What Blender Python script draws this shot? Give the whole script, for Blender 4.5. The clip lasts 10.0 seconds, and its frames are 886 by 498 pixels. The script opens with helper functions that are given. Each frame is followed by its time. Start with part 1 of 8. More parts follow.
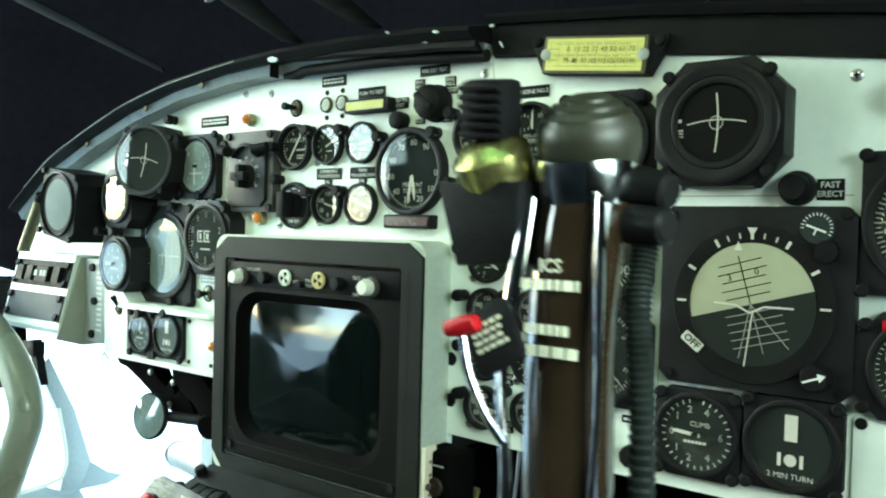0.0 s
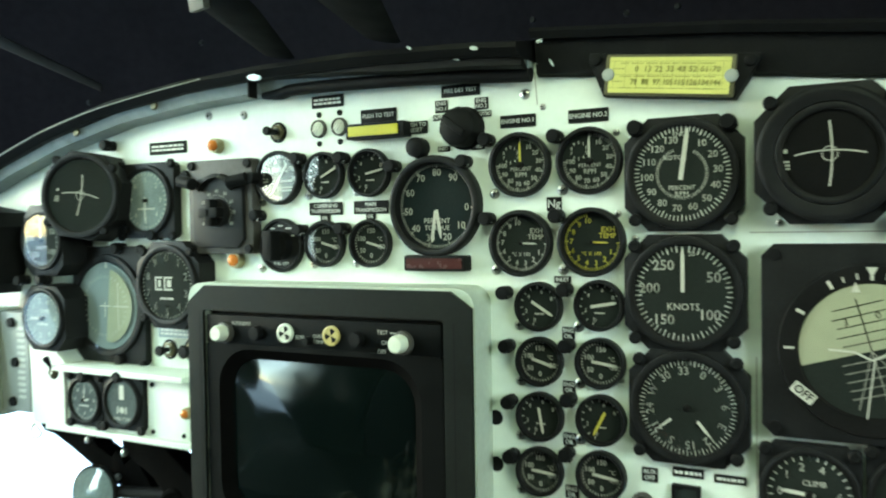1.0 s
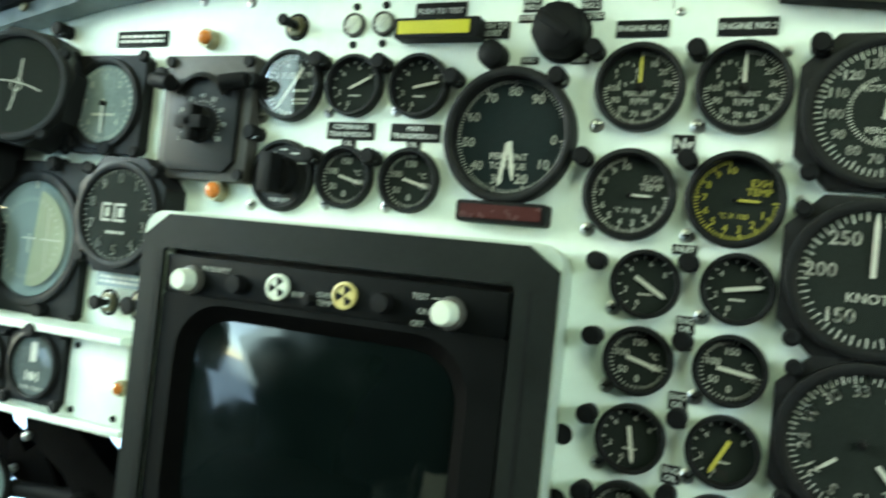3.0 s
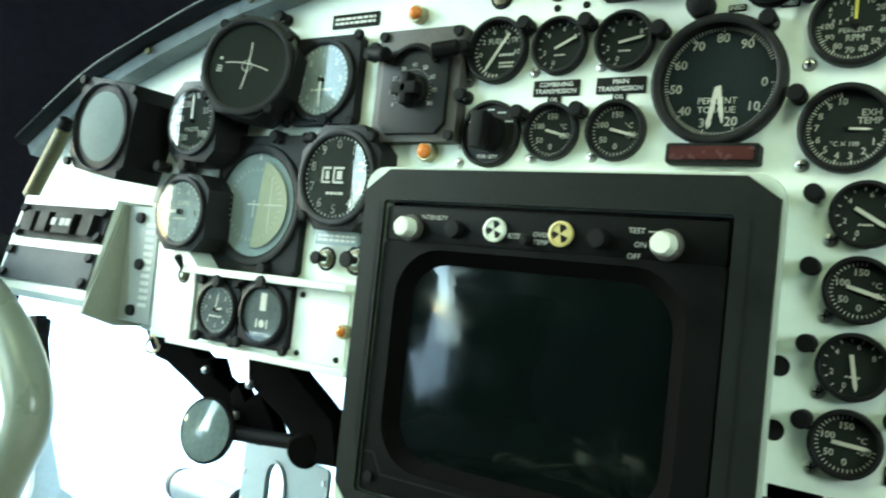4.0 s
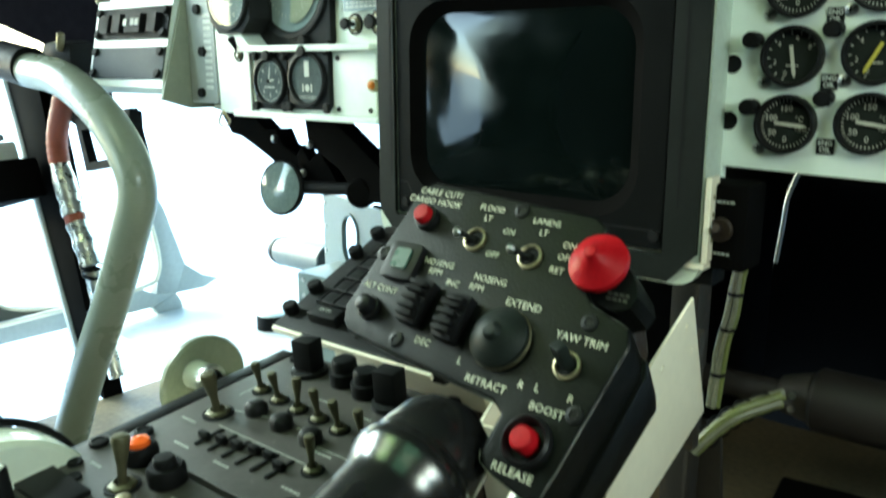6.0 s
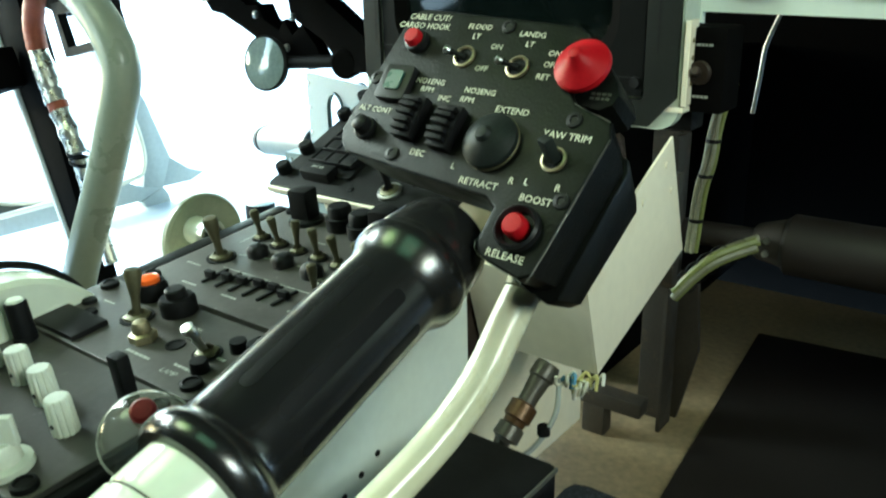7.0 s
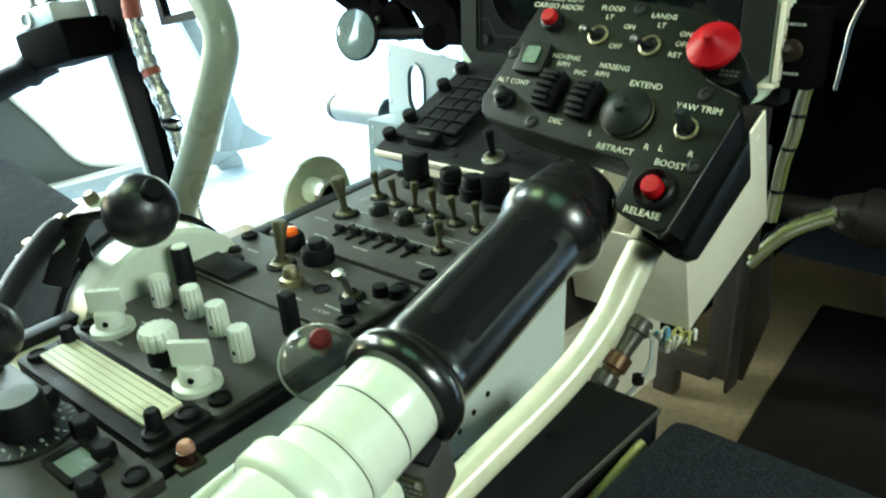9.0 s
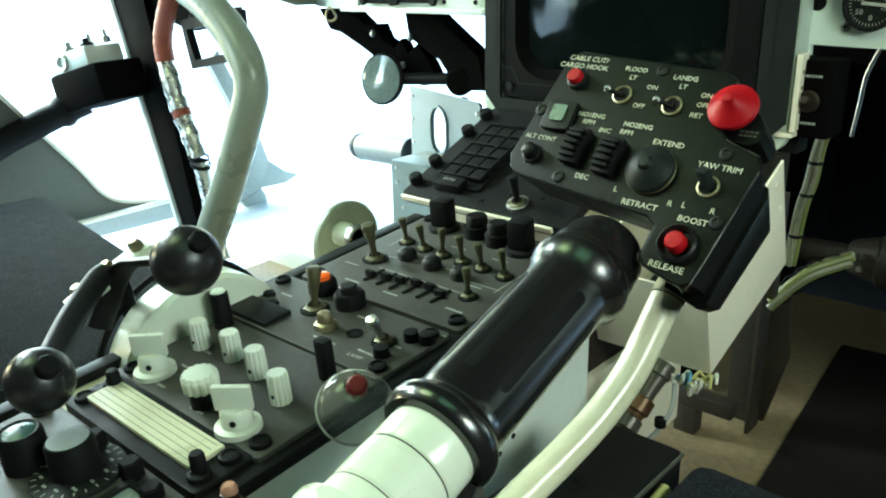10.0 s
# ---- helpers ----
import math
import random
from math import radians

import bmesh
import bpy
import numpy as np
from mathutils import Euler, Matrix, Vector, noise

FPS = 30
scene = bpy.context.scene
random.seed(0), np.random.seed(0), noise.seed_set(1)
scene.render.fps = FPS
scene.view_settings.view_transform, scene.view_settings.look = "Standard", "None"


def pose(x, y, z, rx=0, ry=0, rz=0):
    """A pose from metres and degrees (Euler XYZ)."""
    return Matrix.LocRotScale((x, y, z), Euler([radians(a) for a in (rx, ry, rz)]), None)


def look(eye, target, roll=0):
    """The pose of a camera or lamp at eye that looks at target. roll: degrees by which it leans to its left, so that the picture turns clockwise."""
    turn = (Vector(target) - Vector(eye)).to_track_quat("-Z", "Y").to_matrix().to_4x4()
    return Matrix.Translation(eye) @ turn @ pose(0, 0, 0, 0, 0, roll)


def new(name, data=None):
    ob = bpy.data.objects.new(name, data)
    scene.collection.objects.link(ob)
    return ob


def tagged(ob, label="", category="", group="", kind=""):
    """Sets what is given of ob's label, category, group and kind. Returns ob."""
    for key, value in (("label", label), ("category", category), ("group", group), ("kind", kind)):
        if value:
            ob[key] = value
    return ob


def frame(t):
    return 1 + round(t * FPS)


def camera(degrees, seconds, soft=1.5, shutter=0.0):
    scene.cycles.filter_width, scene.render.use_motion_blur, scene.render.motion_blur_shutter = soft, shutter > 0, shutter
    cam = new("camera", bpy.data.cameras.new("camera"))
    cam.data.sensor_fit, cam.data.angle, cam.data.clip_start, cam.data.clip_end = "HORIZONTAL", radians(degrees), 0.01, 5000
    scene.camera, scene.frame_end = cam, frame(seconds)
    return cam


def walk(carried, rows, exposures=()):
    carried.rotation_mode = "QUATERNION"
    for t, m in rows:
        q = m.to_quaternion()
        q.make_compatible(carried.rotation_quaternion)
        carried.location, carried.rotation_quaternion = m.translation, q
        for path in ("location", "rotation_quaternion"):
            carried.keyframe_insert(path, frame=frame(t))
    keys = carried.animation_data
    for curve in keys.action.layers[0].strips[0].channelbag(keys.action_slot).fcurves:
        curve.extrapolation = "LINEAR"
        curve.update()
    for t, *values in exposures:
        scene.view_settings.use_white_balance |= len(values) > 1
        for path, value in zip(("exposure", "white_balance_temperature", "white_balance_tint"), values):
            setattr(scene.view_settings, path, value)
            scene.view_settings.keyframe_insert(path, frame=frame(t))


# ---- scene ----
cam = camera(57.2, 10.0, soft=2.0, shutter=0.4)
PATH = [
    (0, (0.0672, -0.6122, 0.6016), (-0.5424, 0.1802, 0.5804), 1.51),
    (0.3, (0.0386, -0.6468, 0.6172), (-0.5455, 0.1642, 0.5831), 0.33),
    (0.5, (0.0052, -0.6587, 0.6181), (-0.5493, 0.1730, 0.5903), 0.15),
    (1, (-0.1142, -0.6153, 0.6418), (-0.5794, 0.2695, 0.6140), -0.92),
    (1.5, (-0.2107, -0.5134, 0.6376), (-0.5834, 0.4146, 0.6414), -0.83),
    (2, (-0.2381, -0.4659, 0.6307), (-0.5176, 0.4941, 0.6461), 0.70),
    (2.5, (-0.2534, -0.4622, 0.6077), (-0.5433, 0.4944, 0.6351), 3.57),
    (3, (-0.2663, -0.4786, 0.5734), (-0.6751, 0.4337, 0.5961), 6.04),
    (3.2, (-0.2722, -0.4883, 0.5640), (-0.7208, 0.4053, 0.5778), 5.67),
    (4.3, (-0.2976, -0.5450, 0.5052), (-0.8681, 0.2753, 0.5462), 6.03),
    (4.5, (-0.2879, -0.5530, 0.5087), (-0.8715, 0.2582, 0.5465), 5.55),
    (4.7, (-0.2718, -0.5591, 0.5166), (-0.8676, 0.2435, 0.5449), 4.71),
    (5, (-0.2428, -0.5658, 0.5187), (-0.8524, 0.2268, 0.5049), 3.46),
    (5.5, (-0.2037, -0.5664, 0.5066), (-0.8246, 0.2046, 0.3654), 0.92),
    (5.6, (-0.1987, -0.5675, 0.5016), (-0.8182, 0.2011, 0.3422), 0.96),
    (6, (-0.1788, -0.5786, 0.4852), (-0.7959, 0.1751, 0.2594), -0.21),
    (6.2, (-0.1722, -0.5816, 0.4758), (-0.7845, 0.1659, 0.2185), -0.99),
    (7.3, (-0.1626, -0.6169, 0.4442), (-0.7372, 0.1198, 0.0876), -1.63),
    (7.5, (-0.1622, -0.6227, 0.4406), (-0.7335, 0.1085, 0.0677), -1.94),
    (8, (-0.1570, -0.6434, 0.4395), (-0.7280, 0.0694, 0.0323), -1.28),
    (8.5, (-0.1645, -0.6628, 0.4450), (-0.7530, 0.0333, 0.0337), -1.67),
    (9, (-0.1702, -0.6745, 0.4609), (-0.7811, 0.0274, 0.0948), -1.11),
    (9.5, (-0.1694, -0.6825, 0.4698), (-0.7935, 0.0193, 0.1262), -1.02),
    (10, (-0.1670, -0.6899, 0.4767), (-0.8007, 0.0097, 0.1467), -1.25),
]
walk(cam, [(t, look(eye, target, roll)) for t, eye, target, roll in PATH], [(0.0, 3.77, 5950, -14), (0.5, 3.80, 6200, -14), (1.5, 3.74, 6100, -14), (4.5, 3.86, 5920, -14), (5.7, 3.52, 6000, -13), (7.5, 3.76, 6120, -13), (9.5, 3.80, 6100, -13), (10.0, 3.66, 6100, -13)])

# ---------------------------------------------------------------- world and light
world = bpy.data.worlds.new("hazy_daylight")
scene.world = world
world.use_nodes = True
wn = world.node_tree
wn.nodes.clear()
sky = wn.nodes.new("ShaderNodeTexSky")
sky.sky_type = "NISHITA"
sky.sun_disc = False
sky.sun_elevation = radians(29)
sky.sun_rotation = radians(-102)
sky.air_density = 1.0
sky.dust_density = 1.0
bgn = wn.nodes.new("ShaderNodeBackground")
bgn.inputs["Strength"].default_value = 0.15
won = wn.nodes.new("ShaderNodeOutputWorld")
wn.links.new(sky.outputs[0], bgn.inputs[0])
wn.links.new(bgn.outputs[0], won.inputs[0])

sun_data = bpy.data.lights.new("sun", "SUN")
sun_data.energy = 0.42
sun_data.angle = radians(25)
sun_data.color = (0.80, 0.98, 1.0)
sun = new("sun", sun_data)
sun.matrix_world = look((-6, -1.3, 3.4), (0, 0, 0))

# daylight through the green-tinted roof window behind and above the near seat
roof_data = bpy.data.lights.new("roof_window_daylight", "AREA")
roof_data.shape = "RECTANGLE"
roof_data.size, roof_data.size_y = 0.40, 0.40
roof_data.energy = 0.061
# narrow beam aimed high and left, so the lower right panel stays dim
roof_data.spread = radians(68)
roof_data.color = (0.97, 0.99, 0.70)
roof_light = new("roof_window_daylight", roof_data)
roof_light.matrix_world = look((-0.12, -0.76, 1.255), (-0.46, 0.0, 0.79))
# second lamp added to brighten console and grip; its roof window is assumed
far_data = bpy.data.lights.new("far_roof_window_daylight", "AREA")
far_data.shape = "RECTANGLE"
far_data.size, far_data.size_y = 0.40, 0.40
far_data.energy = 0.27
far_data.color = (1.0, 0.98, 0.66)
far_light = new("far_roof_window_daylight", far_data)
far_light.matrix_world = look((-0.94, -0.76, 1.255), (-0.42, -0.30, 0.25))

# daylight through the rear of the far door window
door_data = bpy.data.lights.new("door_window_daylight", "AREA")
door_data.shape = "RECTANGLE"
door_data.size, door_data.size_y = 0.22, 0.70
door_data.energy = 0.048
door_data.spread = radians(50)
door_data.color = (0.84, 0.98, 1.0)
door_light = new("door_window_daylight", door_data)
door_light.matrix_world = look((-1.48, -1.06, 0.72), (-0.95, 0.0, 0.60))

# lamp added for daylight through the unseen side window beside the near seat
side_data = bpy.data.lights.new("side_window_daylight", "AREA")
side_data.shape = "RECTANGLE"
side_data.size, side_data.size_y = 0.36, 0.26
side_data.energy = 0.20
side_data.color = (1.0, 0.95, 0.78)
side_data.spread = radians(95)
side_light = new("side_window_daylight", side_data)
side_light.matrix_world = look((0.455, -0.56, 0.75), (-0.40, -0.22, 0.03))

# ---------------------------------------------------------------- materials


def principled(name, color, rough=0.5, metal=0.0, vary=0.12, scale=40.0, bump=0.0, bump_scale=300.0, coat=0.0,
               spot=None, spot_scale=9.0, spot_at=0.62, spec=0.5):
    """A surface with fine grain, large soft wear and, where asked, stains of another colour."""
    m = bpy.data.materials.new(name)
    m.use_nodes = True
    t = m.node_tree
    b = t.nodes["Principled BSDF"]
    b.inputs["Metallic"].default_value = metal
    b.inputs["Specular IOR Level"].default_value = spec
    b.inputs["Coat Weight"].default_value = coat
    co = t.nodes.new("ShaderNodeTexCoord")
    n1 = t.nodes.new("ShaderNodeTexNoise")
    n1.inputs["Scale"].default_value = scale
    n1.inputs["Detail"].default_value = 6
    n2 = t.nodes.new("ShaderNodeTexNoise")
    n2.inputs["Scale"].default_value = scale * 9
    n2.inputs["Detail"].default_value = 3
    add = t.nodes.new("ShaderNodeMath")
    add.operation = "ADD"
    t.links.new(co.outputs["Object"], n1.inputs["Vector"])
    t.links.new(co.outputs["Object"], n2.inputs["Vector"])
    t.links.new(n1.outputs["Fac"], add.inputs[0])
    t.links.new(n2.outputs["Fac"], add.inputs[1])
    ramp = t.nodes.new("ShaderNodeMapRange")
    ramp.inputs["From Min"].default_value = 0.6
    ramp.inputs["From Max"].default_value = 1.4
    t.links.new(add.outputs[0], ramp.inputs["Value"])
    mix = t.nodes.new("ShaderNodeMix")
    mix.data_type = "RGBA"
    mix.inputs["A"].default_value = (*[c * (1 - vary) for c in color], 1)
    mix.inputs["B"].default_value = (*[min(1, c * (1 + vary)) for c in color], 1)
    t.links.new(ramp.outputs[0], mix.inputs["Factor"])
    col = mix.outputs["Result"]
    if spot:
        n3 = t.nodes.new("ShaderNodeTexNoise")
        n3.inputs["Scale"].default_value = spot_scale
        n3.inputs["Detail"].default_value = 8
        n3.inputs["Roughness"].default_value = 0.7
        t.links.new(co.outputs["Object"], n3.inputs["Vector"])
        r3 = t.nodes.new("ShaderNodeMapRange")
        r3.inputs["From Min"].default_value = spot_at
        r3.inputs["From Max"].default_value = spot_at + 0.12
        t.links.new(n3.outputs["Fac"], r3.inputs["Value"])
        mx = t.nodes.new("ShaderNodeMix")
        mx.data_type = "RGBA"
        mx.inputs["B"].default_value = (*spot, 1)
        t.links.new(r3.outputs[0], mx.inputs["Factor"])
        t.links.new(col, mx.inputs["A"])
        col = mx.outputs["Result"]
    t.links.new(col, b.inputs["Base Color"])
    rr = t.nodes.new("ShaderNodeMapRange")
    rr.inputs["From Min"].default_value = 0.3
    rr.inputs["From Max"].default_value = 0.7
    rr.inputs["To Min"].default_value = max(0.03, rough - 0.08)
    rr.inputs["To Max"].default_value = min(1, rough + 0.08)
    t.links.new(n1.outputs["Fac"], rr.inputs["Value"])
    t.links.new(rr.outputs[0], b.inputs["Roughness"])
    if bump:
        nb = t.nodes.new("ShaderNodeTexNoise")
        nb.inputs["Scale"].default_value = bump_scale
        nb.inputs["Detail"].default_value = 4
        t.links.new(co.outputs["Object"], nb.inputs["Vector"])
        bp = t.nodes.new("ShaderNodeBump")
        bp.inputs["Strength"].default_value = bump
        bp.inputs["Distance"].default_value = 0.001
        t.links.new(nb.outputs["Fac"], bp.inputs["Height"])
        t.links.new(bp.outputs[0], b.inputs["Normal"])
    return m


def glass(name, tint=(1, 1, 1), rough=0.0, haze=0.0, ior=1.5):
    m = bpy.data.materials.new(name)
    m.use_nodes = True
    t = m.node_tree
    t.nodes.clear()
    tr = t.nodes.new("ShaderNodeBsdfTransparent")
    tr.inputs[0].default_value = (*tint, 1)
    gl = t.nodes.new("ShaderNodeBsdfGlossy")
    gl.inputs["Roughness"].default_value = rough
    fr = t.nodes.new("ShaderNodeFresnel")
    fr.inputs["IOR"].default_value = ior
    mx = t.nodes.new("ShaderNodeMixShader")
    out = t.nodes.new("ShaderNodeOutputMaterial")
    t.links.new(fr.outputs[0], mx.inputs[0])
    if haze:
        df = t.nodes.new("ShaderNodeBsdfDiffuse")
        df.inputs[0].default_value = (0.5, 0.52, 0.42, 1)
        hz = t.nodes.new("ShaderNodeMixShader")
        hz.inputs[0].default_value = haze
        t.links.new(tr.outputs[0], hz.inputs[1])
        t.links.new(df.outputs[0], hz.inputs[2])
        tr = hz
    t.links.new(tr.outputs[0], mx.inputs[1])
    t.links.new(gl.outputs[0], mx.inputs[2])
    t.links.new(mx.outputs[0], out.inputs[0])
    return m


def weave(name, color, color2, scale, rough=0.9):
    """Coarse woven cloth: two crossed waves as relief and tint."""
    m = principled(name, color, rough, vary=0.3, scale=60, spec=0.1)
    t = m.node_tree
    b = t.nodes["Principled BSDF"]
    co = t.nodes.new("ShaderNodeTexCoord")
    ck = t.nodes.new("ShaderNodeTexChecker")
    ck.inputs["Scale"].default_value = scale
    nz = t.nodes.new("ShaderNodeTexNoise")
    nz.inputs["Scale"].default_value = scale * 1.3
    t.links.new(co.outputs["Object"], ck.inputs["Vector"])
    t.links.new(co.outputs["Object"], nz.inputs["Vector"])
    ad = t.nodes.new("ShaderNodeMath")
    ad.operation = "MULTIPLY_ADD"
    ad.inputs[1].default_value = 0.07
    t.links.new(ck.outputs["Fac"], ad.inputs[0])
    t.links.new(nz.outputs["Fac"], ad.inputs[2])
    bp = t.nodes.new("ShaderNodeBump")
    bp.inputs["Strength"].default_value = 0.8
    bp.inputs["Distance"].default_value = 0.0015
    t.links.new(ad.outputs[0], bp.inputs["Height"])
    t.links.new(bp.outputs[0], b.inputs["Normal"])
    old = b.inputs["Base Color"].links[0].from_socket
    mx = t.nodes.new("ShaderNodeMix")
    mx.data_type = "RGBA"
    mx.inputs["B"].default_value = (*color2, 1)
    nz.inputs["Detail"].default_value = 4
    mr = t.nodes.new("ShaderNodeMapRange")
    mr.inputs["From Min"].default_value = 0.50
    mr.inputs["From Max"].default_value = 0.85
    t.links.new(ad.outputs[0], mr.inputs["Value"])
    t.links.new(mr.outputs[0], mx.inputs["Factor"])
    t.links.new(old, mx.inputs["A"])
    t.links.new(mx.outputs["Result"], b.inputs["Base Color"])
    return m


PAINT = principled("panel_paint", (0.70, 0.76, 0.70), 0.42, vary=0.05, scale=14, bump=0.05, bump_scale=500,
                   spot=(0.50, 0.54, 0.46), spot_scale=7, spot_at=0.66)
CREAM = principled("cream_paint", (0.68, 0.63, 0.50), 0.45, vary=0.06, scale=12, spot=(0.42, 0.37, 0.27), spot_scale=8, spot_at=0.64)
PALE = principled("pale_green_enamel", (0.70, 0.74, 0.61), 0.25, vary=0.05, scale=20, coat=0.3, spot=(0.5, 0.53, 0.42), spot_scale=22, spot_at=0.68)
SAGE = principled("sage_enamel", (0.225, 0.245, 0.195), 0.30, vary=0.06, scale=18, spot=(0.3, 0.34, 0.28), spot_scale=14, spot_at=0.66)
TEAL = principled("blue_grey_paint", (0.19, 0.245, 0.245), 0.45, vary=0.08, scale=25, spot=(0.24, 0.3, 0.3), spot_scale=18, spot_at=0.68)
BAND = principled("grey_band_paint", (0.22, 0.25, 0.25), 0.5, vary=0.15, scale=12, spot=(0.1, 0.11, 0.11), spot_scale=10, spot_at=0.6)
BLACK = principled("black_crackle_paint", (0.008, 0.008, 0.0085), 0.5, vary=0.3, scale=60, bump=0.25, bump_scale=900, spec=0.08)
BEZEL = principled("satin_black_metal", (0.010, 0.010, 0.0105), 0.42, vary=0.25, scale=50, bump=0.06, bump_scale=700, spot=(0.05, 0.047, 0.04), spot_scale=45, spot_at=0.72, spec=0.14)
GLOSS = principled("glossy_black_plastic", (0.012, 0.012, 0.013), 0.16, vary=0.2, scale=60)
RUBBER = principled("matt_black_rubber", (0.006, 0.006, 0.0065), 0.6, vary=0.3, scale=80, bump=0.15, bump_scale=600, spec=0.1)
MFDGREY = principled("charcoal_enamel", (0.0028, 0.0031, 0.0031), 0.5, vary=0.15, scale=40, bump=0.08, bump_scale=900, spot=(0.09, 0.09, 0.085), spot_scale=50, spot_at=0.75, spec=0.05)
DIAL = principled("dial_face", (0.016, 0.021, 0.0195), 0.8, vary=0.2, scale=60, spec=0.2)
# dial face lightened to hold the sheen of daylight on its glass
SHEENDIAL = principled("dusty_dial_face", (0.095, 0.118, 0.125), 0.8, vary=0.35, scale=35, spec=0.2)
DIALTEAL = principled("dial_face_slate", (0.012, 0.02, 0.023), 0.8, vary=0.2, scale=60, spec=0.2)
MARK = principled("white_lettering", (0.64, 0.66, 0.62), 0.6, vary=0.08, scale=200)
YMARK = principled("yellow_lettering", (0.62, 0.58, 0.10), 0.6, vary=0.1, scale=200)
FADED = principled("worn_lettering", (0.34, 0.35, 0.32), 0.7, vary=0.25, scale=200)
STEEL = principled("worn_steel", (0.5, 0.5, 0.48), 0.32, metal=1.0, vary=0.2, scale=90)
BRASS = principled("tarnished_brass", (0.30, 0.26, 0.16), 0.42, metal=0.8, vary=0.3, scale=90)
CONSOLE = principled("console_grey", (0.055, 0.051, 0.047), 0.5, vary=0.2, scale=26, bump=0.12, bump_scale=800, spot=(0.19, 0.18, 0.16), spot_scale=110, spot_at=0.64, spec=0.3)
IVORY = principled("ivory_knob_plastic", (0.60, 0.63, 0.54), 0.4, vary=0.06, scale=60, spot=(0.5, 0.5, 0.4), spot_scale=60, spot_at=0.7)
RED = principled("red_plastic", (0.34, 0.004, 0.010), 0.42, vary=0.15, scale=80, spec=0.15)
HEADM = principled("worn_gloss_black_paint", (0.0045, 0.005, 0.0045), 0.36, vary=0.4, scale=60, bump=0.22, bump_scale=700, spot=(0.014, 0.014, 0.011), spot_scale=70, spot_at=0.66, spec=0.10)
WORN_GLINT = principled("bare_scuffed_metal", (0.10, 0.10, 0.085), 0.5, metal=0.4, vary=0.5, scale=300)
DKRED = principled("dark_red_lens", (0.05, 0.016, 0.015), 0.25, vary=0.2, scale=80)
AMBER = principled("amber_lens", (0.55, 0.17, 0.03), 0.2, vary=0.25, scale=150)
ORANGE = principled("orange_lens", (0.85, 0.13, 0.02), 0.2, vary=0.15, scale=150)
HOSE = principled("orange_brown_hose", (0.26, 0.055, 0.025), 0.6, vary=0.2, scale=60)
YELLOW = principled("yellow_card", (0.60, 0.58, 0.17), 0.5, vary=0.06, scale=50)
YBAR = principled("yellow_lens", (0.50, 0.46, 0.01), 0.35, vary=0.08, scale=60)
CARD = principled("aged_paper", (0.62, 0.60, 0.42), 0.6, vary=0.08, scale=50, spot=(0.45, 0.42, 0.26), spot_scale=40, spot_at=0.62)
GREENLENS = principled("dull_green_lens", (0.025, 0.075, 0.062), 0.3, vary=0.2, scale=120)
FLOORM = principled("worn_floor_metal", (0.21, 0.160, 0.092), 0.55, vary=0.35, scale=14, bump=0.1, spot=(0.15, 0.105, 0.06), spot_scale=7, spot_at=0.55)
MATM = principled("black_grip_mat", (0.010, 0.008, 0.007), 0.95, vary=0.3, scale=120, bump=0.6, bump_scale=900, spec=0.08)
DARK = principled("dark_vinyl_cover", (0.0160, 0.0135, 0.0165), 0.6, vary=0.3, scale=8, bump=0.1, bump_scale=200, spec=0.06)
DARKSEAM = principled("black_seam_strip", (0.004, 0.004, 0.004), 0.85, vary=0.2, scale=40, spec=0.1)
FOIL = principled("crinkled_foil", (0.62, 0.6, 0.55), 0.3, metal=0.85, vary=0.25, scale=120, bump=1.0, bump_scale=160)
SEAT = weave("grey_seat_cloth", (0.007, 0.008, 0.010), (0.030, 0.034, 0.040), 420)
FRAMEM = principled("window_frame_grey", (0.30, 0.32, 0.31), 0.5, vary=0.1, scale=14)
HULL = principled("hull_lining", (0.55, 0.58, 0.56), 0.6, vary=0.08, scale=6)
# near black, holding the nose bay's shade; also used on plain black parts
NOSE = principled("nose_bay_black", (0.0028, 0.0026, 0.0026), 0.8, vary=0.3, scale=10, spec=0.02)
CONCRETE = principled("pale_apron", (0.62, 0.64, 0.66), 0.8, vary=0.06, scale=0.8)
GLASS = glass("instrument_glass", rough=0.03, ior=1.5)
TUBEGLASS = principled("dark_display_glass", (0.002, 0.0035, 0.003), 0.07, vary=0.3, scale=30, spec=0.42)
CLEAR = glass("clear_plastic", (0.93, 0.95, 0.90), 0.05)
SKYDISC = principled("horizon_pale", (0.40, 0.43, 0.32), 0.6, vary=0.1, scale=90)
PINK = principled("pink_lamp_cap", (0.6, 0.3, 0.22), 0.4, vary=0.1, scale=100)
WIREY = principled("yellow_wire", (0.46, 0.42, 0.17), 0.4, vary=0.25, scale=150)
WIREB = principled("blue_wire", (0.12, 0.30, 0.50), 0.4, vary=0.25, scale=150)
WIREW = principled("white_wire", (0.60, 0.59, 0.52), 0.4, vary=0.2, scale=120)
LOOMW = principled("grimy_white_wire", (0.16, 0.16, 0.11), 0.5, vary=0.4, scale=90)
LOOMG = principled("grimy_green_wire", (0.14, 0.16, 0.05), 0.5, vary=0.4, scale=90)
CHROME = principled("worn_chrome", (0.72, 0.74, 0.76), 0.14, metal=1.0, vary=0.15, scale=120)
GRIPB = principled("brown_black_bakelite", (0.020, 0.013, 0.007), 0.16, vary=0.35, scale=40, coat=0.6)
GRIPC = principled("olive_black_rubber", (0.028, 0.028, 0.018), 0.4, vary=0.25, scale=90)
BRASSY = principled("greenish_brass", (0.34, 0.32, 0.12), 0.22, metal=0.85, vary=0.35, scale=60)
CARDINK = principled("cream_lettering", (0.72, 0.71, 0.56), 0.6, vary=0.3, scale=240)
